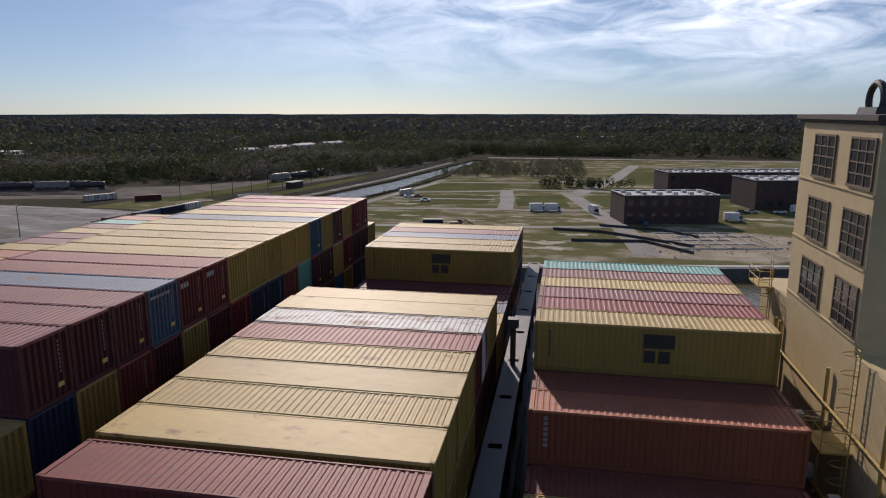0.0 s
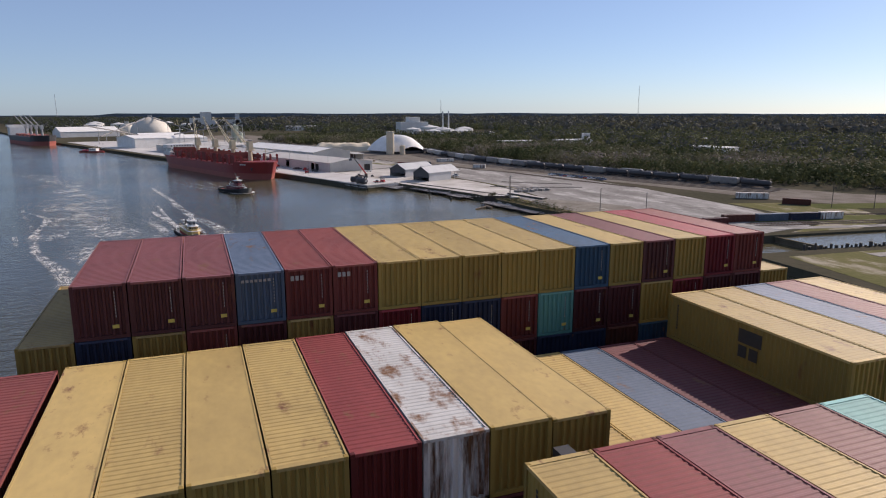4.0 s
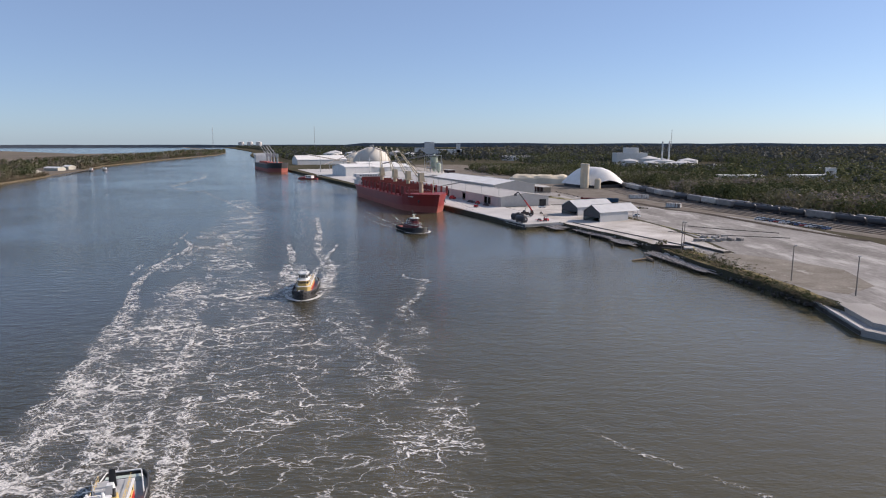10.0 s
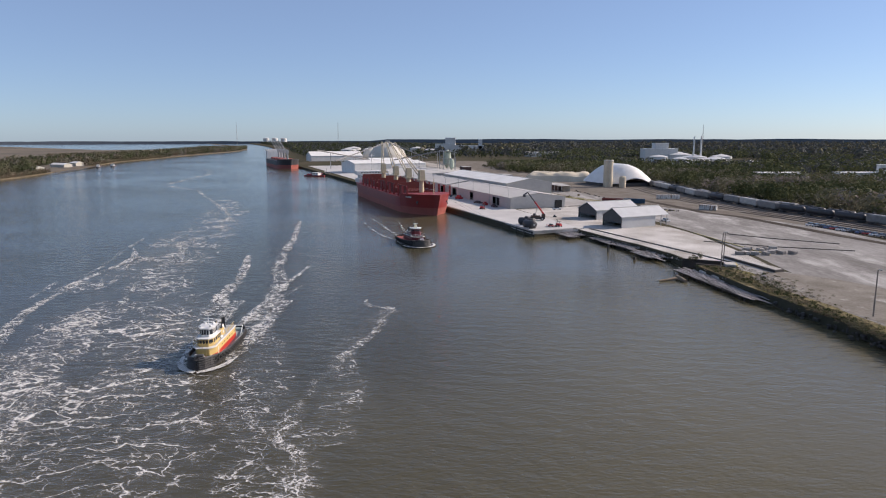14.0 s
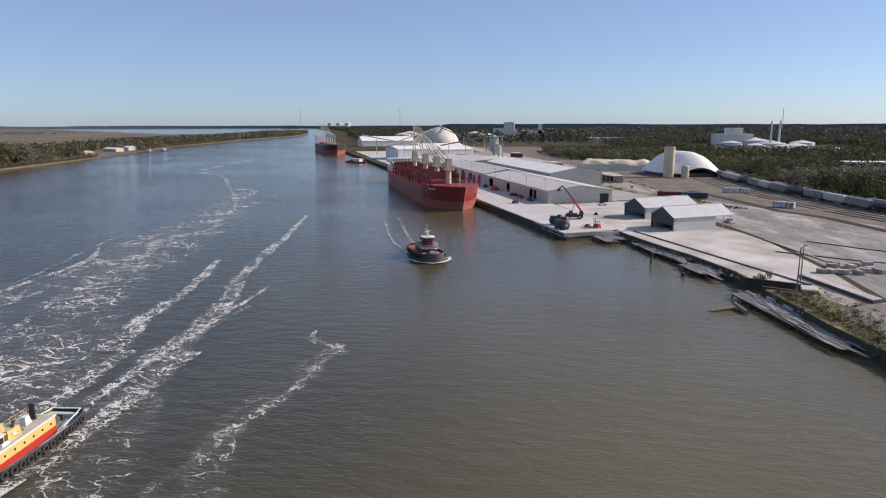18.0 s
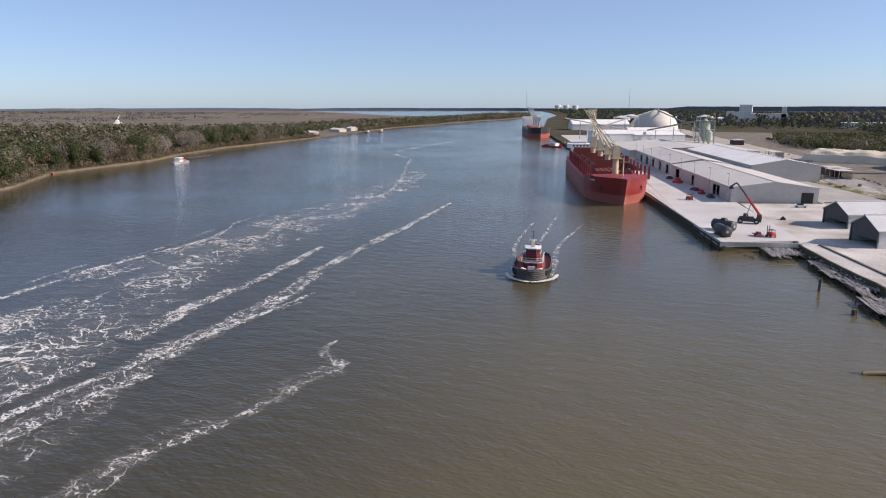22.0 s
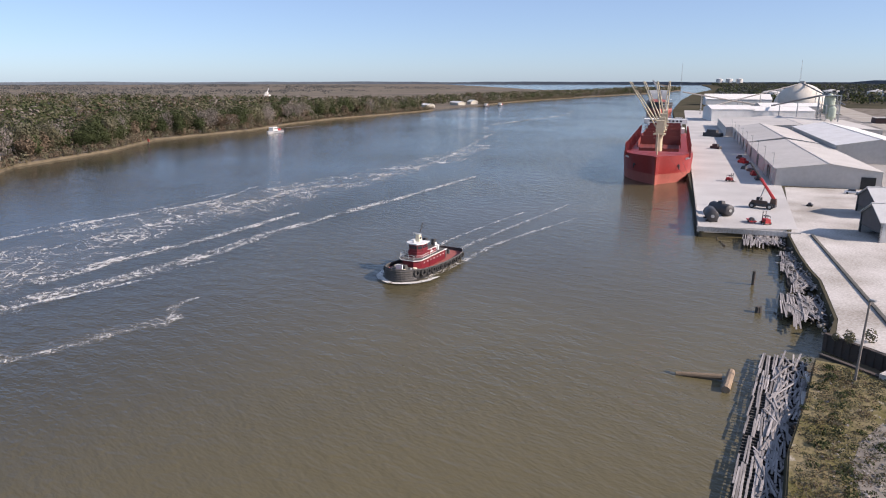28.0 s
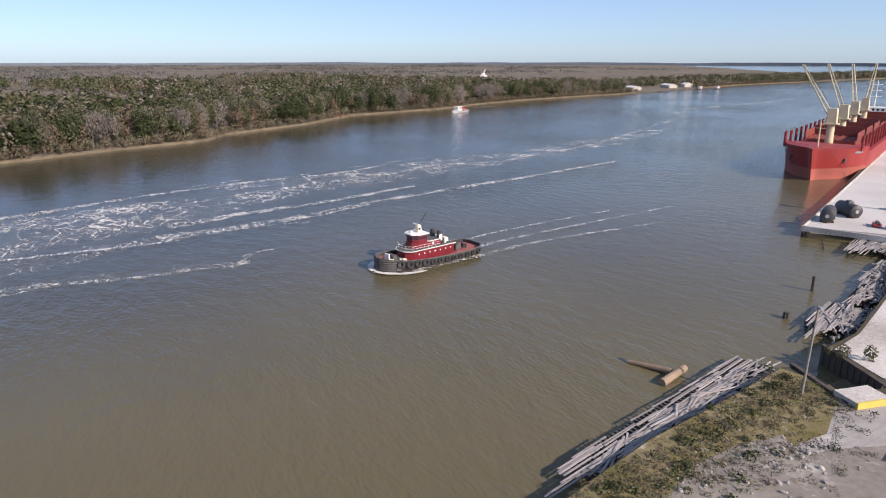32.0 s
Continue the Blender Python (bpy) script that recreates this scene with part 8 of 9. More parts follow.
for x, y, h in ((-2500, 1900, 150), (-3463, -1017, 115), (-3600, -528, 118), (-2300, 900, 80)):
    t = thing("radio_mast", pose(x, y, GZ), "slender distant lattice mast", "mast")
    bm = bmesh.new()
    for i in range(3):
        a = i * 2.094
        rod(bm, (3 * math.cos(a), 3 * math.sin(a), 0), (0.6 * math.cos(a), 0.6 * math.sin(a), h), 0.35, 0.25, 5)
    for k in range(12):
        z = h * k / 12
        q = 3 - 2.4 * k / 12
        bars(bm, [(q * math.cos(a), q * math.sin(a), z) for a in (0, 2.094, 4.188, 6.283)], 0.2, 4)
    part("lattice", bm, STEEL, t)
# far bank: houses, landing, moored work boats
for x, y, a, ln, w, h in ((-886, -414, 63, 27, 12, 5), (-979, -433, 63, 31, 12, 5.5), (-1020, -440, 63, 14, 12, 6.5)):
    gable("boat_shed", pose(x, y, 1.2, 0, 0, a), ln, w, h * 0.65, h, WHITE, mat("shed_cream", (0.55, 0.52, 0.43), (0.45, 0.42, 0.34), 0.7), "cream boat shed with a pale roof on the far bank")
jetty = thing("landing_stage", pose(-840, -362, 0, 0, 0, 195), "timber landing stage on the far bank", "jetty")
part("deck", box(bmesh.new(), 0, 190, -2.5, 2.5, 1.2, 1.5), DARKWOOD, jetty)
for i in range(24):
    part("timber_post", rod(bmesh.new(), (4 + i * 8, 2.2, -1.5), (4 + i * 8, 2.2, 2.3), 0.25, n=7), DARKWOOD, jetty)


def work_boat(m, ln, label, paint):
    t = thing("work_boat", m, label, "boat", "moored work boats")
    b = ln / 7
    part("hull", prism(bmesh.new(), [(-ln / 2, -b), (ln * 0.3, -b), (ln / 2, -b * 0.2), (ln / 2, b * 0.2), (ln * 0.3, b), (-ln / 2, b)], -0.4, 1.5), paint, t)
    part("cabin", box(bmesh.new(), -ln * 0.1, ln * 0.22, -b * 0.7, b * 0.7, 1.5, 4.0, 0.2), WHITE, t, "white cabin")
    part("roof", box(bmesh.new(), -ln * 0.13, ln * 0.24, -b * 0.8, b * 0.8, 4.0, 4.2), WHITE, t)
    part("mast", rod(bmesh.new(), (0, 0, 4.2), (0, 0, 8), 0.1, n=6), BLACKST, t)
    for k in range(3):
        for q in (-1, 1):
            part("window", box(bmesh.new(), -ln * 0.07 + k * ln * 0.09, -ln * 0.01 + k * ln * 0.09, q * b * 0.66 - 0.06, q * b * 0.66 + 0.06, 2.7, 3.5), GLASS, t)
    part("rub_strake", box(bmesh.new(), -ln / 2 - 0.05, ln * 0.3, -b - 0.12, b + 0.12, 1.1, 1.35), BLACKST, t, "dark rubbing strake")
    part("deck_hoist", bars(bmesh.new(), [(-ln * 0.3, 0, 1.5), (-ln * 0.3, 0, 5.5), (-ln * 0.46, 0, 6.6)], 0.16, 6), BLACKST, t, "dark deck hoist")
    part("deck_gear", box(bmesh.new(), -ln * 0.42, -ln * 0.2, -b * 0.5, b * 0.5, 1.5, 2.6, 0.2), RED, t)


for x, y, a, ln, c, lab in ((-497, -232, 25, 20, STEEL, "red work barge with a white cabin moored off the far bank"), (-1000, -397, 20, 18, BLACKST, "black work boat at the far landing"), (-1030, -392, 15, 18, BLACKST, "black work boat at the far landing"), (-795, -50, 60, 26, BULK_RED, "work barge moored below the far ship"), (-815, -42, 110, 18, BLACKST, "small work boat by the far ship")):
    work_boat(pose(x, y, 0, 0, 0, a), ln, lab, c)
stage = thing("landing_stage", pose(-524, -254, 0, 0, 0, 190), "small timber jetty on the far bank", "jetty")
part("deck", box(bmesh.new(), 0, 30, -1.5, 1.5, 1.0, 1.25), DARKWOOD, stage)
for i in range(6):
    part("timber_post", rod(bmesh.new(), (2 + i * 5, 1.3, -1.5), (2 + i * 5, 1.3, 2.0), 0.2, n=7), DARKWOOD, stage)
mk = thing("channel_marker", pose(-383.7, -203.3, 0), "red channel marker on a pile off the far bank", "marker")
part("pile", rod(bmesh.new(), (0, 0, -2), (0, 0, 4.2), 0.25, n=8), DARKWOOD, mk)
part("day_board", prism(bmesh.new(), [(-0.2, -0.9), (0.2, -0.9), (0.2, 0.9), (-0.2, 0.9)], 3.0, 4.6), RED, mk, "red day board")
dr = thing("dredger", pose(-1125, -1098, 1.2, 0, 0, 40), "white dredging crane far off in the marsh", "crane")
part("hull", box(bmesh.new(), -14, 14, -5, 5, 0, 3), WHITE, dr)
part("cabin", box(bmesh.new(), -3, 5, -3, 3, 3, 8), WHITE, dr)
part("boom", rod(bmesh.new(), (3, 0, 6), (-22, 0, 17), 0.7, 0.5, 6), WHITE, dr)
# ---- foam and wakes lying on the river ----
def foam_mat(name, amount, scale, wobble=0.3, core=0.0, stretch=(1.25, 0.72, 1)):
    """Broken white foam: thin curling froth threads of three sizes with clear water between; UV x runs along, y across the streak."""
    m = bpy.data.materials.new(name)
    m.use_nodes = True
    n, l = m.node_tree.nodes, m.node_tree.links
    b = n["Principled BSDF"]
    b.inputs["Base Color"].default_value = (0.74, 0.72, 0.67, 1)
    b.inputs["Roughness"].default_value = 0.8

    def noise_tex(sc, detail, vec, rough=0.55):
        t = n.new("ShaderNodeTexNoise")
        t.inputs["Scale"].default_value, t.inputs["Detail"].default_value, t.inputs["Roughness"].default_value = sc, detail, rough
        l.new(vec, t.inputs["Vector"])
        return t

    def span(src, a, b_, c, d):
        r = n.new("ShaderNodeMapRange")
        for key, v in zip(("From Min", "From Max", "To Min", "To Max"), (a, b_, c, d)):
            r.inputs[key].default_value = v
        l.new(src, r.inputs[0])
        return r.outputs[0]

    def calc(op, a, b_):
        r = n.new("ShaderNodeMath")
        r.operation = op
        for k, v in enumerate((a, b_)):
            if isinstance(v, float):
                r.inputs[k].default_value = v
            else:
                l.new(v, r.inputs[k])
        return r.outputs[0]

    tc = n.new("ShaderNodeTexCoord")
    warp = noise_tex(scale * 0.45, 4, tc.outputs["Object"], 0.55)
    mixv = n.new("ShaderNodeVectorMath")
    mixv.operation = "MULTIPLY_ADD"
    mixv.inputs[1].default_value = (1.6 / scale, 1.6 / scale, 0)
    l.new(warp.outputs["Color"], mixv.inputs[0])
    l.new(tc.outputs["Object"], mixv.inputs[2])
    drawn = n.new("ShaderNodeMapping")          # threads drawn out across the wake
    drawn.inputs["Rotation"].default_value = (0, 0, -0.25)
    drawn.inputs["Scale"].default_value = stretch
    l.new(mixv.outputs[0], drawn.inputs[0])
    uv = n.new("ShaderNodeSeparateXYZ")
    l.new(tc.outputs["UV"], uv.inputs[0])
    sway = span(noise_tex(scale * 0.45, 4, tc.outputs["Object"]).outputs[0], 0.2, 0.8, -wobble, wobble)
    mid = calc("SUBTRACT", 0.5, calc("ABSOLUTE", calc("ADD", calc("SUBTRACT", uv.outputs["Y"], 0.5), sway), 0.0))
    inner = calc("MULTIPLY", span(mid, core, core + 0.22, 0.0, 1.0), span(calc("PINGPONG", uv.outputs["Y"], 0.5), 0.0, 0.1, 0.0, 1.0))
    patch = span(noise_tex(scale * 0.28, 4, tc.outputs["Object"]).outputs[0], 0.36, 0.64, 0.3, 1.3)
    here = calc("MULTIPLY", calc("MULTIPLY", inner, patch), amount)
    net = None
    for sc, wide in ((scale * 0.75, 0.055), (scale * 1.7, 0.04), (scale * 4.2, 0.022)):
        ridge = calc("ABSOLUTE", calc("SUBTRACT", noise_tex(sc, 3.0, drawn.outputs[0], 0.5).outputs[0], 0.5), 0.0)
        thread = span(calc("SUBTRACT", calc("MULTIPLY", here, wide), ridge), 0.0, 0.016, 0.0, 1.0)
        net = calc("MAXIMUM", net, thread) if net else thread
    froth = span(noise_tex(scale * 8.0, 3, tc.outputs["Object"]).outputs[0], 0.34, 0.6, 0.2, 0.95)
    al = calc("ADD", calc("MULTIPLY", net, froth), calc("MULTIPLY", here, 0.05))
    l.new(al, b.inputs["Alpha"])
    return m


FOAM_THICK = foam_mat("foam_thick", 0.44, 0.20, 0.25)
FOAM = foam_mat("foam_lace", 0.35, 0.17, 0.25)
FOAM_THIN = foam_mat("foam_thin", 0.30, 0.24, 0.3)
FOAM_LINE = foam_mat("foam_line", 0.41, 0.42, 0.4, 0.14, (1, 1, 1))
FOAM_TRAIL = foam_mat("foam_trail", 0.62, 0.4, 0.22, 0.06, (1, 1, 1))
FOAM_WISP = foam_mat("foam_wisp", 0.45, 0.6, 0.25, 0.04, (1, 1, 1))
FOAM_BOIL = foam_mat("foam_boil", 2.4, 0.9, 0.15, 0.0, (1, 1, 1))
foam_z = [0.04]


def streak(pts, widths, material, label, name="foam_streak", kind="structure", make=True):
    """A foam ribbon along points of the river; widths at the ends (or all along)."""
    P = [Vector(p) for p in pts]
    fine, wid = [], []
    for i in range(len(P) - 1):
        a, b, c, d = P[max(i - 1, 0)], P[i], P[i + 1], P[min(i + 2, len(P) - 1)]
        for k in range(6):
            t = k / 6
            fine.append(0.5 * ((2 * b) + (c - a) * t + (2 * a - 5 * b + 4 * c - d) * t * t + (3 * b - a - 3 * c + d) * t ** 3))
    fine.append(P[-1])
    n = len(fine)
    bm = bmesh.new()
    uvl = bm.loops.layers.uv.new("UVMap")
    rows = []
    s = 0.0
    for i, p in enumerate(fine):
        d = (fine[min(i + 1, n - 1)] - fine[max(i - 1, 0)]).normalized()
        u = i / (n - 1) * (len(widths) - 1)
        w = widths[int(u)] + (widths[min(int(u) + 1, len(widths) - 1)] - widths[int(u)]) * (u % 1)
        if i:
            s += (p - fine[i - 1]).length
        row = []
        for k in range(5):
            o = (k / 4 - 0.5) * w
            row.append((bm.verts.new((p.x - d.y * o, p.y + d.x * o, 0)), s, k / 4))
        rows.append(row)
    for a, b in zip(rows, rows[1:]):
        for k in range(4):
            q = (a[k], a[k + 1], b[k + 1], b[k])
            f = bm.faces.new([x[0] for x in q])
            for lp, x in zip(f.loops, q):
                lp[uvl].uv = (x[1], x[2])
    bmesh.ops.recalc_face_normals(bm, faces=bm.faces)
    if not make:
        return bm
    foam_z[0] += 0.006
    return solid(name, bm, material, label, "foam", kind, m=Matrix.Translation((0, 0, foam_z[0])))


# the ship's broad churned wake
streak([(-92, 58), (-126, 54), (-160, 47), (-200, 36), (-250, 22), (-300, 10)], [66, 66, 66, 58, 38, 14], FOAM, "broad lace of foam in the ship's wake", "wake_foam")
streak([(-118, 68), (-140, 64), (-168, 57), (-205, 46), (-245, 34)], [30, 30, 28, 24, 14], FOAM, "lace of foam along the edge of the ship's wake", "wake_foam")
streak([(-290, 12), (-340, -2), (-440, -24), (-520, -52)], [34, 38, 30, 16], FOAM_THIN, "thin foam lace of the old wake", "wake_foam")
streak([(-100, 46), (-130, 42), (-165, 34), (-205, 24), (-235, 16)], [30, 28, 24, 16, 8], FOAM_THICK, "dense foam in the middle of the ship's wake", "wake_foam")
streak([(-112, 35), (-124, 32), (-148, 27), (-181, 18), (-205, 11), (-232, 1), (-267, -6), (-301, -8), (-324, -18)], [12, 12, 10, 8, 6, 4, 4, 4, 2], FOAM_TRAIL, "bright foam edge of the ship's wake")
streak([(-231, 24), (-246, 18), (-268, 12), (-290, 14), (-317, 3), (-344, -6), (-366, 1), (-390, -8), (-428, -18), (-474, -38), (-540, -72), (-605, -104)], [3.5, 4, 4, 4, 5, 6, 5, 5, 5, 6, 6, 4], FOAM_LINE, "winding foam line in the old wake")
streak([(-605, -104), (-657, -150), (-732, -166), (-849, -185), (-980, -240)], [6, 8, 10, 10, 6], FOAM, "faint foam far up the river")
streak([(-243, -6), (-262, -11), (-282, -10), (-322, -20), (-350, -26)], [3, 3, 3, 3, 2], FOAM_LINE, "thin foam line in the old wake")
streak([(-252, -2), (-290, 2), (-330, -8), (-370, -4), (-420, -14)], [14, 18, 20, 16, 10], FOAM_THIN, "scattered foam lace in the old wake")
streak([(-226, 58), (-234, 57.5), (-241, 57), (-265, 53), (-285, 47), (-310, 42), (-334, 38), (-350, 36), (-407, 25)], [9, 9, 8, 7, 6, 5, 5, 4, 3], FOAM_TRAIL, "foam line trailed by the tug")
streak([(-230, 47), (-238, 44.5), (-248, 42), (-277, 38), (-310, 30)], [9, 8, 7, 5, 3], FOAM_TRAIL, "foam line trailed by the tug")
streak([(-220, 60), (-231, 60), (-248, 58), (-262, 60)], [2.5, 2.5, 2, 1.5], FOAM_THIN, "thin foam line on the river")
streak([(-145, 83), (-157, 84), (-170, 79), (-200, 82), (-217, 86), (-229, 87), (-236, 88.5), (-240, 82), (-246, 80)], [7, 6, 5, 4.5, 4, 3.6, 3.2, 2.8, 2], FOAM_LINE, "curling foam line on the river")
streak([(-120, 84), (-139, 97)], [3, 2], FOAM_LINE, "small foam curl")
streak([(-100, 92), (-130, 88), (-165, 78), (-200, 66), (-235, 56)], [18, 18, 16, 14, 8], FOAM_THIN, "scattered foam lace beside the wake")
streak([(-164, 86), (-188, 85), (-206, 82), (-239, 87)], [9, 8, 7, 4], FOAM_THIN, "scattered foam lace")
streak([(-150, 92), (-125, 88), (-105, 86)], [10, 10, 8], FOAM_THIN, "scattered foam lace")
streak([(-130, 112), (-123, 116), (-115, 124), (-108, 131), (-96, 138)], [1.6, 1.6, 1.6, 1.8, 2], FOAM_THIN, "thin foam line near the bank")
streak([(-372, 28), (-392, 35)], [2, 2], FOAM_LINE, "small foam curl")

# ---- tugs ----
TUG_ROWS = []
TUGBLK = mat("tug_black", (0.03, 0.03, 0.032), (0.05, 0.047, 0.045), 0.6, fine=3, bump=0.1)
TUGGREY = mat("tug_rubber_grey", (0.10, 0.095, 0.09), (0.06, 0.058, 0.055), 0.85, fine=4, bump=0.3)
MAROON = mat("tug_maroon", (0.165, 0.012, 0.02), (0.125, 0.011, 0.016), 0.45, fine=2, bump=0.03)
TUGDECK = mat("tug_deck_red", (0.34, 0.10, 0.085), (0.26, 0.08, 0.07), 0.8)
TUGYEL = mat("tug_buff", (0.64, 0.455, 0.165), (0.54, 0.385, 0.14), 0.5, fine=2, bump=0.03)
TUGPALE = mat("tug_pale_green", (0.50, 0.56, 0.50), (0.40, 0.46, 0.41), 0.7)
TUGRED = mat("tug_red", (0.48, 0.035, 0.02), (0.4, 0.03, 0.02), 0.5)
DECKGREY = mat("tug_deck_grey", (0.42, 0.42, 0.41), (0.33, 0.33, 0.32), 0.8)
TUGCREAM = mat("tug_cream", (0.72, 0.64, 0.46), (0.62, 0.55, 0.40), 0.5)
TWHITE = mat("tug_white", (0.76, 0.75, 0.72), (0.66, 0.65, 0.62), 0.45)


def tug(label, L, B, style):
    """A harbour tug heading along local x, origin amidships on the waterline."""
    t = thing("tugboat", Matrix(), label, "tugboat")
    hb = B / 2
    sta = [(1.0, 0.08, 2.9), (0.95, 0.34, 2.85), (0.84, 0.62, 2.65), (0.64, 0.86, 2.35), (0.3, 1.0, 1.95), (-0.2, 1.0, 1.7), (-0.6, 0.98, 1.65), (-0.85, 0.88, 1.75), (-0.96, 0.72, 1.8), (-1.0, 0.5, 1.85)] if style != "red" else [(1.0, 0.10, 3.1), (0.93, 0.52, 3.0), (0.82, 0.78, 2.8), (0.62, 0.95, 2.5), (0.3, 1.0, 2.1), (-0.2, 1.0, 1.75), (-0.6, 0.98, 1.7), (-0.85, 0.86, 1.8), (-0.96, 0.66, 1.9), (-1.0, 0.42, 1.95)]
    ring = []
    bm = bmesh.new()
    for x, w, top in sta:
        x *= L / 2
        xs = x - (0.5 if x > 0 else 0)
        ring.append([bm.verts.new(p) for p in ((x, hb * w, top), (xs, hb * w * 0.97, top * 0.4), (xs - 0.5 * (x > 0), hb * w * 0.82, -1.2), (xs - 0.5 * (x > 0), -hb * w * 0.82, -1.2), (xs, -hb * w * 0.97, top * 0.4), (x, -hb * w, top))])
    for a, b in zip(ring, ring[1:]):
        for i in range(5):
            bm.faces.new((a[i], a[i + 1], b[i + 1], b[i]))
    bm.faces.new(ring[0])
    bm.faces.new(ring[-1])
    bmesh.ops.recalc_face_normals(bm, faces=bm.faces)
    hull = part("hull", bm, TUGBLK, t, "black tug hull")
    # deck, bulwark cap, fenders
    dk = TUGDECK if style == "red" else DECKGREY
    bm = bmesh.new()
    for (xa, wa, ta), (xb, wb, tb) in zip(sta, sta[1:]):
        v = [bm.verts.new(p) for p in ((xa * L / 2, hb * wa * 0.96, ta - 0.75), (xb * L / 2, hb * wb * 0.96, tb - 0.75), (xb * L / 2, -hb * wb * 0.96, tb - 0.75), (xa * L / 2, -hb * wa * 0.96, ta - 0.75))]
        bm.faces.new(v)
    bmesh.ops.recalc_face_normals(bm, faces=bm.faces)
    part("deck", bm, dk, t, "red-painted working deck" if style == "red" else "grey working deck")
    for s in (-1, 1):
        bm = bmesh.new()
        for (xa, wa, ta), (xb, wb, tb) in zip(sta, sta[1:]):
            rod(bm, (xa * L / 2, s * hb * wa, ta), (xb * L / 2, s * hb * wb, tb), 0.16, n=6)
        part("bulwark_cap", bm, TUGGREY if style == "red" else TUGBLK, t)
    if style != "red":
        bm = bmesh.new()
        for s in (-1, 1):
            rod(bm, (-0.96 * L / 2, s * hb * 0.6, 1.98), (-0.5 * L / 2, s * hb * 0.9, 1.85), 0.1, n=5)
        rod(bm, (-0.965 * L / 2, -hb * 0.6, 2.0), (-0.965 * L / 2, hb * 0.6, 2.0), 0.12, n=5)
        part("stern_rail", bm, TWHITE, t, "white stern rail")
    bm = bmesh.new()
    for z in (0.7, 1.2, 1.7, 2.2, 2.7):
        pts = []
        for k in range(13):
            a = -1.25 + 2.5 * k / 12
            if style == "red":
                pts.append((L / 2 * 0.985 - (1 - math.cos(a)) * hb * 0.95 + 0.18, math.sin(a) * hb * 0.83, z))
            else:
                w = 0.66 * abs(a) / 1.25
                x = float(np.interp(w, [q[1] for q in sta[:5]], [q[0] for q in sta[:5]]))
                pts.append((x * L / 2 + 0.12, math.copysign(w * hb, a), z * 0.92))
        bars(bm, pts, 0.26, 7)
    part("bow_fender", bm, TUGGREY if style == "red" else TUGBLK, t, "ribbed rubber bow fender")
    ty = bmesh.new()
    for k in range(20):
        a, a2 = 2 * math.pi * k / 20, 2 * math.pi * (k + 1) / 20
        prof = [(0.58, -0.16), (0.66, 0.0), (0.58, 0.16), (0.34, 0.14), (0.30, 0), (0.34, -0.14)]
        for (r0, y0), (r1, y1) in zip(prof, prof[1:] + prof[:1]):
            ty.faces.new([ty.verts.new(p) for p in ((r0 * math.cos(a), y0, r0 * math.sin(a)), (r0 * math.cos(a2), y0, r0 * math.sin(a2)), (r1 * math.cos(a2), y1, r1 * math.sin(a2)), (r1 * math.cos(a), y1, r1 * math.sin(a)))])
    bmesh.ops.remove_doubles(ty, verts=ty.verts, dist=0.001)
    bmesh.ops.recalc_face_normals(ty, faces=ty.faces)
    tyre_me = link_mesh("tyre_fender", ty, TYRE)
    tyre_big = tyre_me.copy()
    tyre_big.transform(Matrix.Diagonal((1.35, 1.3, 1.35, 1)))
    count = 12 if style == "red" else 15
    for s in (-1, 1):
        for i in range(count):
            u = 0.78 - 1.62 * i / (count - 1)
            for (xa, wa, ta), (xb, wb, tb) in zip(sta, sta[1:]):
                if xa >= u >= xb:
                    q = (xa - u) / (xa - xb)
                    w, top = wa + (wb - wa) * q, ta + (tb - ta) * q
                    o = part("tyre_fender", tyre_me if i > 3 or style != "red" else tyre_big, None, t, "old tyre hung as a fender")
                    o.matrix_basis = pose(u * L / 2, s * (hb * w + 0.1), top - 0.75, 0, 0, math.degrees(math.atan2((wb - wa) * hb * s, (xb - xa) * L / 2)))
    # houses
    def deckhouse(name, x0, x1, w, z0, z1, material, round_front=1.2, label=""):
        poly = [(x0, -w), (x1 - round_front, -w), (x1, -w * 0.55), (x1, w * 0.55), (x1 - round_front, w), (x0, w)]
        bm = prism(bmesh.new(), poly, z0, z1)
        bmesh.ops.recalc_face_normals(bm, faces=bm.faces)
        return part(name, bm, material, t, label)

    def brim(x0, x1, w, z, over=0.35, h=0.16, label="white deck edge"):
        poly = [(x0 - over * 0.3, -w - over), (x1 - 1.0, -w - over), (x1 + over, -w * 0.55 - over * 0.5), (x1 + over, w * 0.55 + over * 0.5), (x1 - 1.0, w + over), (x0 - over * 0.3, w + over)]
        bm = prism(bmesh.new(), poly, z, z + h)
        bmesh.ops.recalc_face_normals(bm, faces=bm.faces)
        o = part("roof_edge", bm, TWHITE, t, label)
        if style == "red" and h < 0.2:
            inner = [(x - (0.12 if x > 0 else -0.12), y * 0.95) for x, y in poly]
            part("deck_plating", prism(bmesh.new(), inner, z + h - 0.02, z + h + 0.03), TUGGREY, o, "dark grey deck plating")
        return o

    def rail(x0, x1, w, z, host):
        bm = bmesh.new()
        loop = [(x0, -w), (x1 - 1.0, -w), (x1, -w * 0.5), (x1, w * 0.5), (x1 - 1.0, w), (x0, w)]
        for h in (0.5, 1.0):
            bars(bm, [(x, y, z + h) for x, y in loop], 0.035, 5)
        for (xa, ya), (xb, yb) in zip(loop, loop[1:]):
            n = max(1, int(math.hypot(xb - xa, yb - ya) / 1.0))
            for i in range(n):
                x, y = xa + (xb - xa) * i / n, ya + (yb - ya) * i / n
                rod(bm, (x, y, z), (x, y, z + 1.0), 0.03, n=4)
        part("railing", bm, TWHITE if style == "red" else TUGYEL, host)

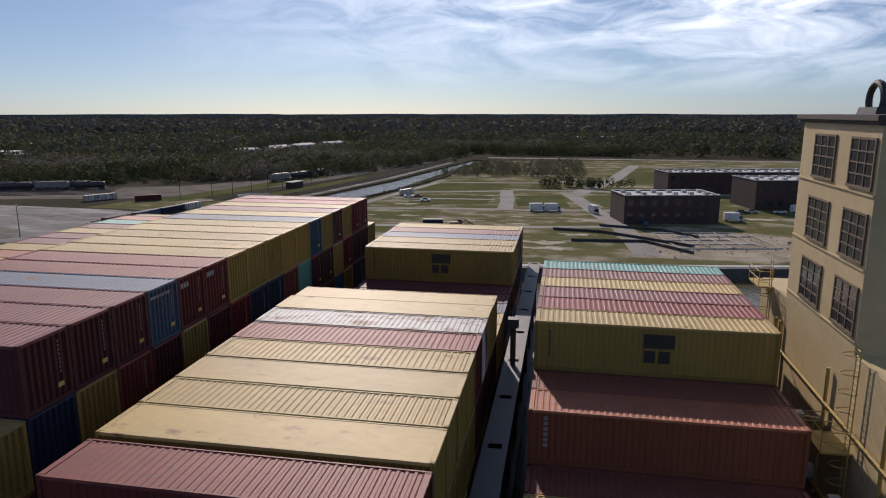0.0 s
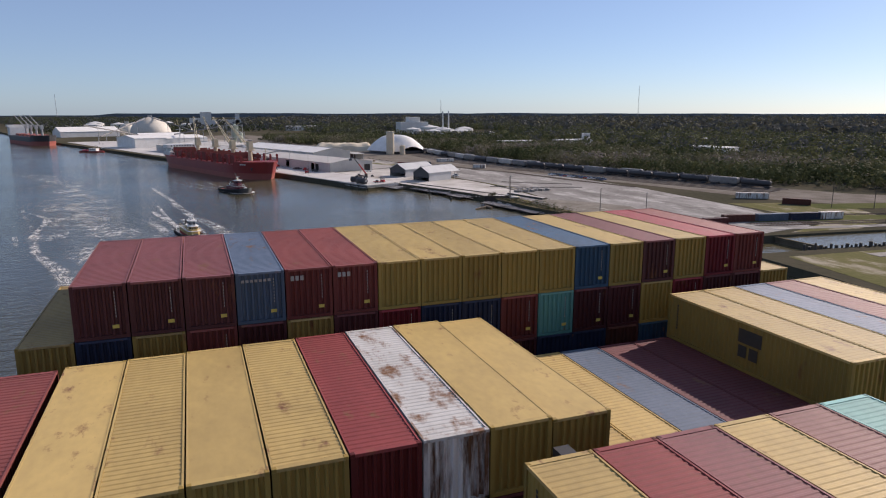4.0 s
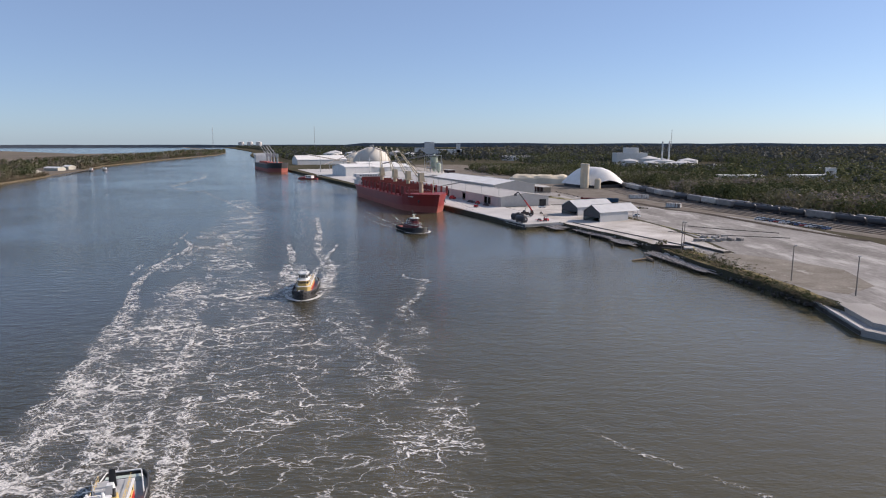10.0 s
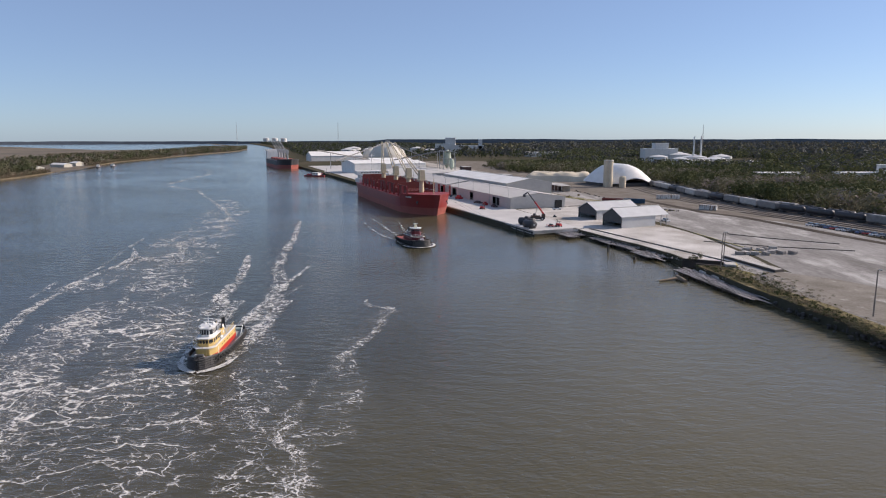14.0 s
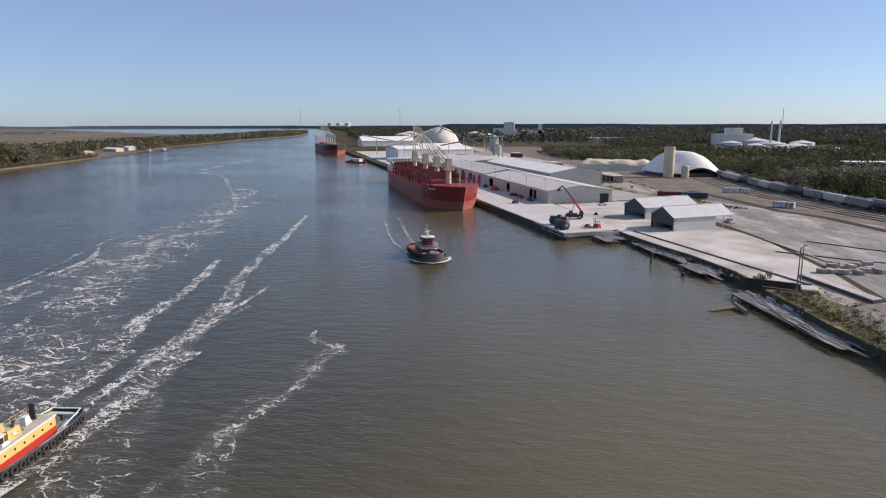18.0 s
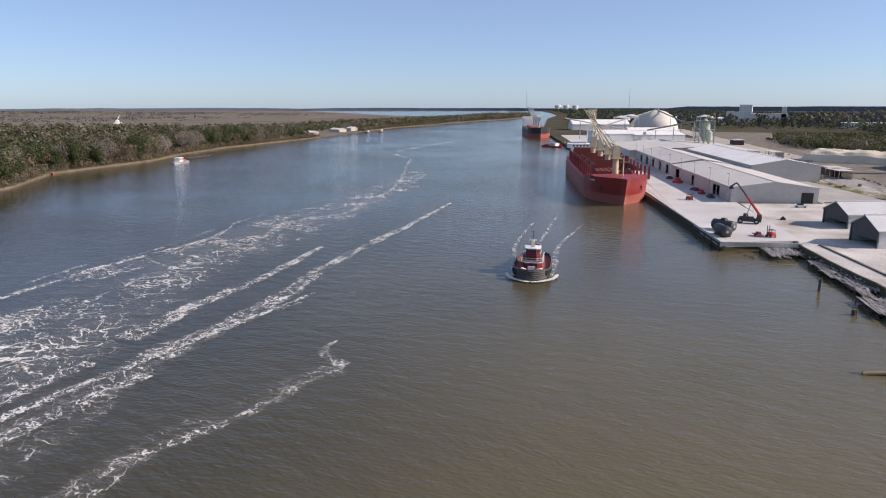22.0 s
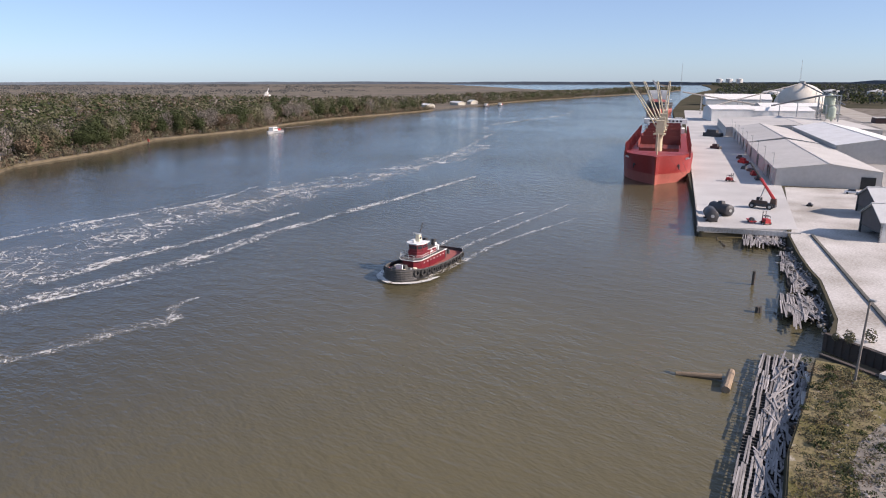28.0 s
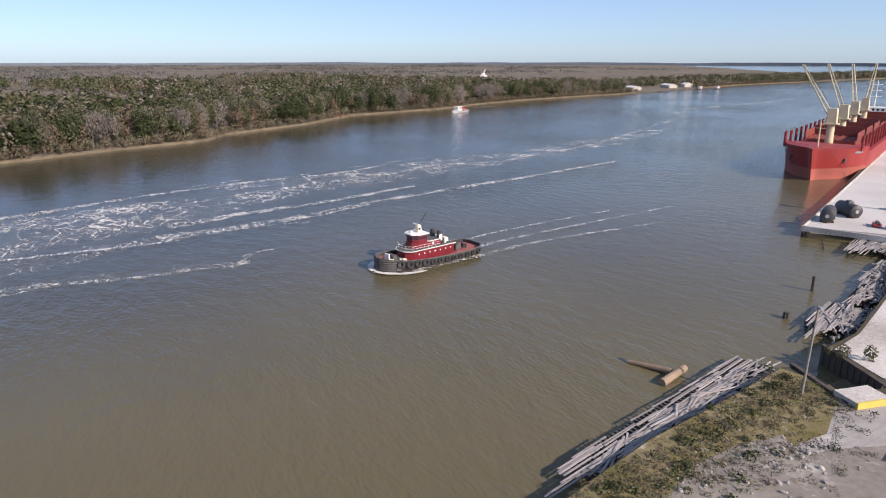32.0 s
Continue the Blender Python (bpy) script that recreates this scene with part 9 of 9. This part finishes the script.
    def windows(x0, x1, w, z0, z1, n_side, host, front=3, round_front=1.2):
        for s in (-1, 1):
            for i in range(n_side):
                a = x0 + (x1 - round_front - x0) * (i + 0.15) / n_side
                b = x0 + (x1 - round_front - x0) * (i + 0.85) / n_side
                part("window", box(bmesh.new(), a, b, s * w - 0.03, s * w + 0.03, z0, z1), GLASS, host)
            c, d = Vector((x1 - round_front, s * w)), Vector((x1, s * w * 0.55))
            bm = bmesh.new()
            p, q = c.lerp(d, 0.12), c.lerp(d, 0.88)
            nrm = Vector(((d - c).y, -(d - c).x)).normalized() * (0.03 * (1 if s > 0 else -1))
            vs = [bm.verts.new((a.x + nrm.x * k, a.y + nrm.y * k, z)) for k in (1, -1) for a, z in ((p, z0), (q, z0), (q, z1), (p, z1))]
            for f in ((0, 1, 2, 3), (7, 6, 5, 4), (0, 4, 5, 1), (1, 5, 6, 2), (2, 6, 7, 3), (3, 7, 4, 0)):
                bm.faces.new([vs[i] for i in f])
            part("window", bm, GLASS, host)
        for i in range(front):
            a = -w * 0.55 + w * 1.1 * (i + 0.1) / front
            b = -w * 0.55 + w * 1.1 * (i + 0.9) / front
            part("window", box(bmesh.new(), x1 - 0.03, x1 + 0.03, a, b, z0, z1), GLASS, host)

    if style == "red":
        h1 = deckhouse("deckhouse", -5.4, 7.6, 2.5, 1.3, 3.6, MAROON, 1.8, "maroon deckhouse")
        for s in (-1, 1):
            for i in range(7):
                part("porthole", rod(bmesh.new(), (-4.4 + i * 1.5, s * 2.46, 2.75), (-4.4 + i * 1.5, s * 2.54, 2.75), 0.16, n=10), TWHITE, h1)
            for x in (-2.9, 1.6):
                part("door", box(bmesh.new(), x, x + 0.7, s * 2.5 - 0.03, s * 2.5 + 0.03, 1.4, 3.1), MAROON, h1)
        b1 = brim(-5.5, 7.6, 2.5, 3.6, 0.4, 0.14)
        rail(-1.0, 7.4, 2.7, 3.74, b1)
        h2 = deckhouse("upper_house", -2.0, 5.6, 1.95, 3.74, 5.0, MAROON, 1.3, "maroon upper house")
        brim(-2.1, 2.4, 1.95, 5.0, 0.2, 0.14)
        h3 = deckhouse("wheelhouse", 1.8, 5.3, 1.8, 5.0, 6.8, MAROON, 1.2, "maroon wheelhouse with wide windows")
        windows(1.8, 5.3, 1.8, 5.75, 6.4, 4, h3, 3)
        brim(1.6, 5.4, 1.85, 6.8, 0.35, 0.24, "white wheelhouse roof")
        bm = box(bmesh.new(), 2.2, 3.4, -0.6, 0.6, 7.0, 8.6, 0.18)
        part("mast_house", bm, TUGCREAM, t, "cream mast housing")
        part("mast_house_opening", rod(bmesh.new(), (2.9, -0.62, 7.8), (2.9, 0.62, 7.8), 0.3, n=12), TUGBLK, t, "round dark opening")
        part("radar", box(bmesh.new(), 3.3, 3.6, -1.0, 1.0, 8.75, 8.95), TWHITE, t)
        part("searchlight", rod(bmesh.new(), (4.6, 0, 7.35), (5.1, 0, 7.4), 0.26, n=10), TWHITE, t)
        bm = bmesh.new()
        rod(bm, (2.4, 0, 8.5), (0.6, 0, 11.0), 0.12, 0.06)
        for q in (0.35, 0.6, 0.85):
            p = Vector((2.4, 0, 8.5)).lerp(Vector((0.6, 0, 11.0)), q)
            rod(bm, p + Vector((0, -0.8, 0)), p + Vector((0, 0.8, 0)), 0.05, n=5)
        part("mast", bm, TUGBLK, t, "raked dark mast with lights")
        for s in (-1, 1):
            bm = rod(bmesh.new(), (-2.0, s * 1.1, 3.7), (-2.3, s * 1.1, 6.6), 0.6, 0.55, 14)
            st = part("exhaust_stack", bm, TUGBLK, t, "black exhaust stack")
            part("stack_mark", box(bmesh.new(), -2.6, -1.75, s * 1.7 - 0.06, s * 1.7 + 0.06, 4.5, 5.9), TWHITE, st, "plain white stack mark")
            part("vent", rod(bmesh.new(), (-3.6, s * 1.5, 3.7), (-3.6, s * 1.5, 5.0), 0.28, 0.32, 10), TWHITE, t)
            part("life_ring", rod(bmesh.new(), (0.2, s * 1.96, 4.4), (0.2, s * 2.02, 4.4), 0.32, n=12), TWHITE, t)
        part("winch", rod(bmesh.new(), (-8.0, -1.2, 1.9), (-8.0, 1.2, 1.9), 0.8, n=14), TUGGREY, t)
        part("bow_winch", rod(bmesh.new(), (10.0, -1.0, 2.7), (10.0, 1.0, 2.7), 0.6, n=14), TUGGREY, t)
        part("foredeck_plating", prism(bmesh.new(), [(7.7, -3.6), (10.2, -2.9), (12.0, -1.6), (12.0, 1.6), (10.2, 2.9), (7.7, 3.6)], 2.0, 2.12), TUGGREY, t, "dark grey foredeck plating")
        for x, y in ((8.6, -2.4), (8.5, 2.3), (10.9, 0.9)):
            part("rope_coil", lathe(bmesh.new(), [(0.15, 2.12), (0.5, 2.14), (0.55, 2.32), (0.42, 2.48), (0.15, 2.44)], 10, x, y), TUGCREAM, t, "coil of mooring rope on the foredeck")
        part("staple", box(bmesh.new(), 11.2, 11.5, -0.8, 0.8, 2.1, 3.6), TWHITE, t)
        part("tow_bitts", box(bmesh.new(), -11.0, -10.6, -0.9, 0.9, 1.0, 2.0), TUGGREY, t)
        part("deck_box", box(bmesh.new(), -5.2, -4.2, -0.9, 0.9, 3.74, 4.6, 0.1), TUGCREAM, t)
        for x, y in ((9.0, 1.6), (9.2, -1.7), (-6.6, 1.9), (-6.8, -2.0), (-9.6, 1.2)):
            part("bollard", rod(bmesh.new(), (x, y, 1.2), (x, y, 2.4), 0.18, 0.22, 8), TWHITE if x > 0 else TUGGREY, t)
    else:
        h1 = deckhouse("deckhouse", -6.6, 8.6, 2.25, 2.05, 3.6, TUGYEL, 1.6, "buff deckhouse")
        deckhouse("red_band", -6.64, 8.64, 2.29, 1.0, 2.05, TUGRED, 1.6, "bright red lower band")
        for s in (-1, 1):
            part("door", box(bmesh.new(), 5.4, 6.1, s * 2.29 - 0.03, s * 2.29 + 0.03, 1.4, 3.1), TUGCREAM, h1, "cream steel door")
            for i in range(6):
                part("porthole", rod(bmesh.new(), (-5.6 + i * 1.75, s * 2.2, 2.75), (-5.6 + i * 1.75, s * 2.3, 2.75), 0.17, n=10), GLASS, h1)
            part("rub_strake", box(bmesh.new(), -0.55 * L / 2, 0.3 * L / 2, s * hb * 0.985 - 0.05, s * hb * 0.985 + 0.05, 1.78, 1.9), DECKGREY, hull, "pale worn rub strake")
        b1 = brim(-6.6, 8.8, 2.25, 3.6, 0.25, 0.12)
        part("boat_deck", box(bmesh.new(), -6.5, 7.0, -2.2, 2.2, 3.722, 3.76), DECKGREY, t, "grey boat deck plating")
        h2 = deckhouse("upper_house", 2.4, 8.0, 1.8, 3.74, 5.4, TUGYEL, 1.0, "buff upper house with large dark windows")
        windows(2.4, 8.0, 1.8, 4.35, 5.15, 4, h2, 3, 1.0)
        brim(2.3, 8.0, 1.75, 5.4, 0.25, 0.12, "white roof over the upper house")
        rail(5.0, 8.9, 2.35, 3.72, b1)
        rail(-6.4, 1.0, 2.1, 3.72, b1)
        h3 = deckhouse("wheelhouse", 3.7, 6.9, 1.5, 5.52, 7.3, TWHITE, 0.8, "white wheelhouse ringed with dark windows")
        windows(3.7, 6.9, 1.5, 6.0, 7.05, 3, h3, 3, 0.8)
        brim(3.6, 7.0, 1.55, 7.3, 0.22, 0.16, "white wheelhouse roof")
        bm = rod(bmesh.new(), (4.6, 0, 7.45), (4.6, 0, 10.0), 0.09, 0.05)
        rod(bm, (4.6, -1.1, 8.8), (4.6, 1.1, 8.8), 0.07, n=5)
        rod(bm, (4.6, -0.7, 9.5), (4.6, 0.7, 9.5), 0.05, n=5)
        part("mast", bm, TWHITE, t)
        part("radar", box(bmesh.new(), 4.9, 5.15, -0.9, 0.9, 8.2, 8.4), TWHITE, t)
        for y in (-1.1, 1.1):
            part("searchlight", rod(bmesh.new(), (6.3, y, 7.75), (6.8, y, 7.8), 0.24, n=10), TWHITE, t)
            part("satellite_dome", rod(bmesh.new(), (4.0, y * 0.8, 7.45), (4.0, y * 0.8, 8.1), 0.3, 0.16, 10), TWHITE, t)
        for s in (-1, 1):
            bm = box(bmesh.new(), -0.8, 1.6, s * 1.25 - 0.4, s * 1.25 + 0.4, 3.76, 5.3, 0.1)
            st = part("exhaust_casing", bm, TUGYEL, t, "buff exhaust casing")
            part("stack_pipe", rod(bmesh.new(), (0.2, s * 1.25, 5.3), (-0.1, s * 1.25, 6.2), 0.2, n=8), TUGBLK, st)
            part("life_ring", rod(bmesh.new(), (0.4, s * 1.64, 4.6), (0.4, s * 1.72, 4.6), 0.34, n=14), TWHITE, st)
        part("life_raft", rod(bmesh.new(), (2.0, 1.9, 4.1), (3.2, 1.9, 4.1), 0.28, n=10), TWHITE, t)
        part("deck_locker", box(bmesh.new(), -4.1, -2.9, -0.6, 0.6, 3.76, 5.0, 0.2), TWHITE, t, "white deck locker")
        part("deck_crane", rod(bmesh.new(), (-2.0, 0.9, 3.76), (0.2, 0.9, 5.6), 0.13, 0.09, 8), TUGBLK, t, "folded black deck crane")
        part("stern_apron", box(bmesh.new(), -0.93 * L / 2, -0.86 * L / 2, -hb * 0.62, hb * 0.62, 1.0, 1.62, 0.05), TUGPALE, t, "pale green stern apron")
        part("deck_crate", box(bmesh.new(), 9.3, 10.1, -1.5, -0.8, 2.0, 2.7, 0.05), DECKGREY, t)
        part("tow_mast", box(bmesh.new(), -5.2, -4.9, -0.5, 0.5, 3.76, 6.2, 0.1), TUGBLK, t, "black towing post")
        part("winch", rod(bmesh.new(), (-8.4, -1.1, 1.8), (-8.4, 1.1, 1.8), 0.7, n=14), TUGGREY, t)
        part("bow_winch", rod(bmesh.new(), (10.4, -0.7, 2.6), (10.4, 0.7, 2.6), 0.45, n=14), TUGGREY, t)
        part("tow_bitts", box(bmesh.new(), -10.2, -9.9, -0.8, 0.8, 1.0, 1.9), TUGBLK, t)
        bm = bmesh.new()
        for i in range(7):
            rod(bm, (8.9 + 0.1 * i, 0.9, 3.7 - 0.28 * i), (8.9 + 0.1 * i, 1.6, 3.7 - 0.28 * i), 0.04, n=4)
        for y in (0.9, 1.6):
            rod(bm, (8.8, y, 3.8), (9.6, y, 1.9), 0.05, n=4)
        part("steps", bm, TUGYEL, t)
        for k, (x, y) in enumerate(((9.0, -0.3), (9.5, 0.2), (9.9, -1.2), (8.9, 1.9), (9.2, -1.9))):
            part("rope_coil", lathe(bmesh.new(), [(0.12, 1.95), (0.42, 1.97), (0.46, 2.12), (0.36, 2.25), (0.12, 2.22)], 10, x, y), (TUGCREAM, TUGPALE, TUGGREY)[k % 3], t, "coil of mooring rope on the foredeck")
    # foam that travels with the tug: crest under the bow, sheets along both sides, thin trails astern
    for s in (-1, 1):
        bm = streak([(L / 2 + 1.0, s * 0.2), (L / 2 - 0.6, s * (hb * 0.72)), (L / 2 - 3.5, s * (hb + 0.9)), (L / 2 - 8, s * (hb + 2.0))], [1.4, 1.8, 1.6, 0.8], None, "", make=False)
        o = part("bow_wave", link_mesh("bow_wave", bm, FOAM_BOIL), None, t, "white bow wave")
        o.location = (0, 0, 0.42)
        if style == "red":
            pts = [(L / 2 - 3, s * (hb + 0.1)), (0, s * (hb + 0.8)), (-L / 2, s * (hb + 1.2)), (-L / 2 - 18, s * (hb + 2.0)), (-L / 2 - 58, s * (hb + 4.5) + 6)]
            wid = [1.4, 2.6, 2.6, 2.0, 1.2] if s > 0 else [1.2, 1.9, 2.0, 1.7, 1.1]
        else:
            pts = [(L / 2 - 3, s * (hb + 0.1)), (0, s * (hb + 1.6)), (-L / 2, s * (hb + 2.2)), (-L / 2 - 12, s * (hb + 2.6)), (-L / 2 - 28, s * (hb + 3.0))]
            wid = [2.0, 5.0, 6.5, 6.5, 5.0]
        bm = streak(pts, wid, None, "", make=False)
        o = part("side_foam", link_mesh("side_foam", bm, FOAM_WISP if style == "red" else FOAM_TRAIL), None, t, "thin foam along the hull")
        o.location = (0, 0, 0.38)
    bm = streak([(-L / 2 + 1.0, 0), (-L / 2 - 8, 0), (-L / 2 - 25, 0.9), (-L / 2 - 78, 5.5)], [3.0, 2.4, 2.0, 1.4] if style == "red" else [4, 4, 3, 2], None, "", make=False)
    o = part("stern_wash", link_mesh("stern_wash", bm, FOAM_WISP if style == "red" else FOAM_TRAIL), None, t, "churned white stern wash")
    o.location = (0, 0, 0.36)
    return t


def resize(t, k, beam=1.0, tall=1.0):
    """Bring a finished tug to its true length, beam and height."""
    done = set()
    for o in t.children_recursive:
        if o.data.name not in done:
            done.add(o.data.name)
            o.data.transform(Matrix.Diagonal((k, k * beam, k * tall, 1)))
        o.location = (o.location.x * k, o.location.y * k * beam, o.location.z * k * tall)


def course(ob, L, rows):
    """rows: seconds, bow x, bow y, heading in degrees."""
    out = []
    for s, x, y, h in rows:
        a = math.radians(h)
        out.append((s, pose(x - math.cos(a) * L / 2, y - math.sin(a) * L / 2, 0, 0, 0, h)))
    ob.matrix_basis = out[0][1]
    TUG_ROWS.append((ob, out))


red_tug = tug("maroon and white harbour tug with tyre fenders under way", 27.5, 9.6, "red")
resize(red_tug, 0.93)
course(red_tug, 25.6, [(0, -372, 66, 26), (4, -362.5, 73.0, 25.5), (6.5, -354.5, 78.8, 25), (9, -345.7, 83.4, 24), (13, -331.4, 89.4, 22.5), (15.6, -321.4, 92.8, 21.5), (18, -312.6, 95.1, 20), (20, -306.6, 96.2, 18.5), (21.5, -301.2, 97.4, 17), (23, -295.2, 98.6, 14.5), (25, -287.2, 100.2, 13), (28, -276.0, 102.2, 11.5), (30, -266.9, 104.8, 10), (32, -258.6, 107, 9)])
buff_tug = tug("buff and red harbour tug with a black tyre-hung hull", 25.0, 7.9, "buff")
resize(buff_tug, 0.97, 0.87, 0.9)
course(buff_tug, 24.25, [(0, -245, 43, 14), (4, -232, 47, 12), (6.5, -223.5, 49.8, 9), (8.5, -216.3, 52.6, 5), (10, -210.3, 54.4, 5), (13, -196.7, 56.9, 4), (16, -184.8, 58.7, 3.5), (19, -177.0, 60.2, 4), (21, -171.8, 60.4, 4), (23, -165.4, 60.0, 3), (32, -130, 58, 0)])
aft_tug = copy_thing(buff_tug, Matrix())
aft_tug["label"] = "buff tug made fast astern of the ship"
course(aft_tug, 24.25, [(0, -121.5, 48.8, 15.6), (9.7, -91.6, 57.0, 15.6), (32, -23.5, 76.1, 15.6)])


def motions():
    """Key all that travels: the container ship with its cargo, and the tugs."""
    for ob in MOVERS:
        m = ob.matrix_basis.copy()
        walk(ob, [(0, m), (32, Matrix.Translation(SHIPV * 32) @ m)])
    for ob, rows in TUG_ROWS:
        walk(ob, rows)


motions()
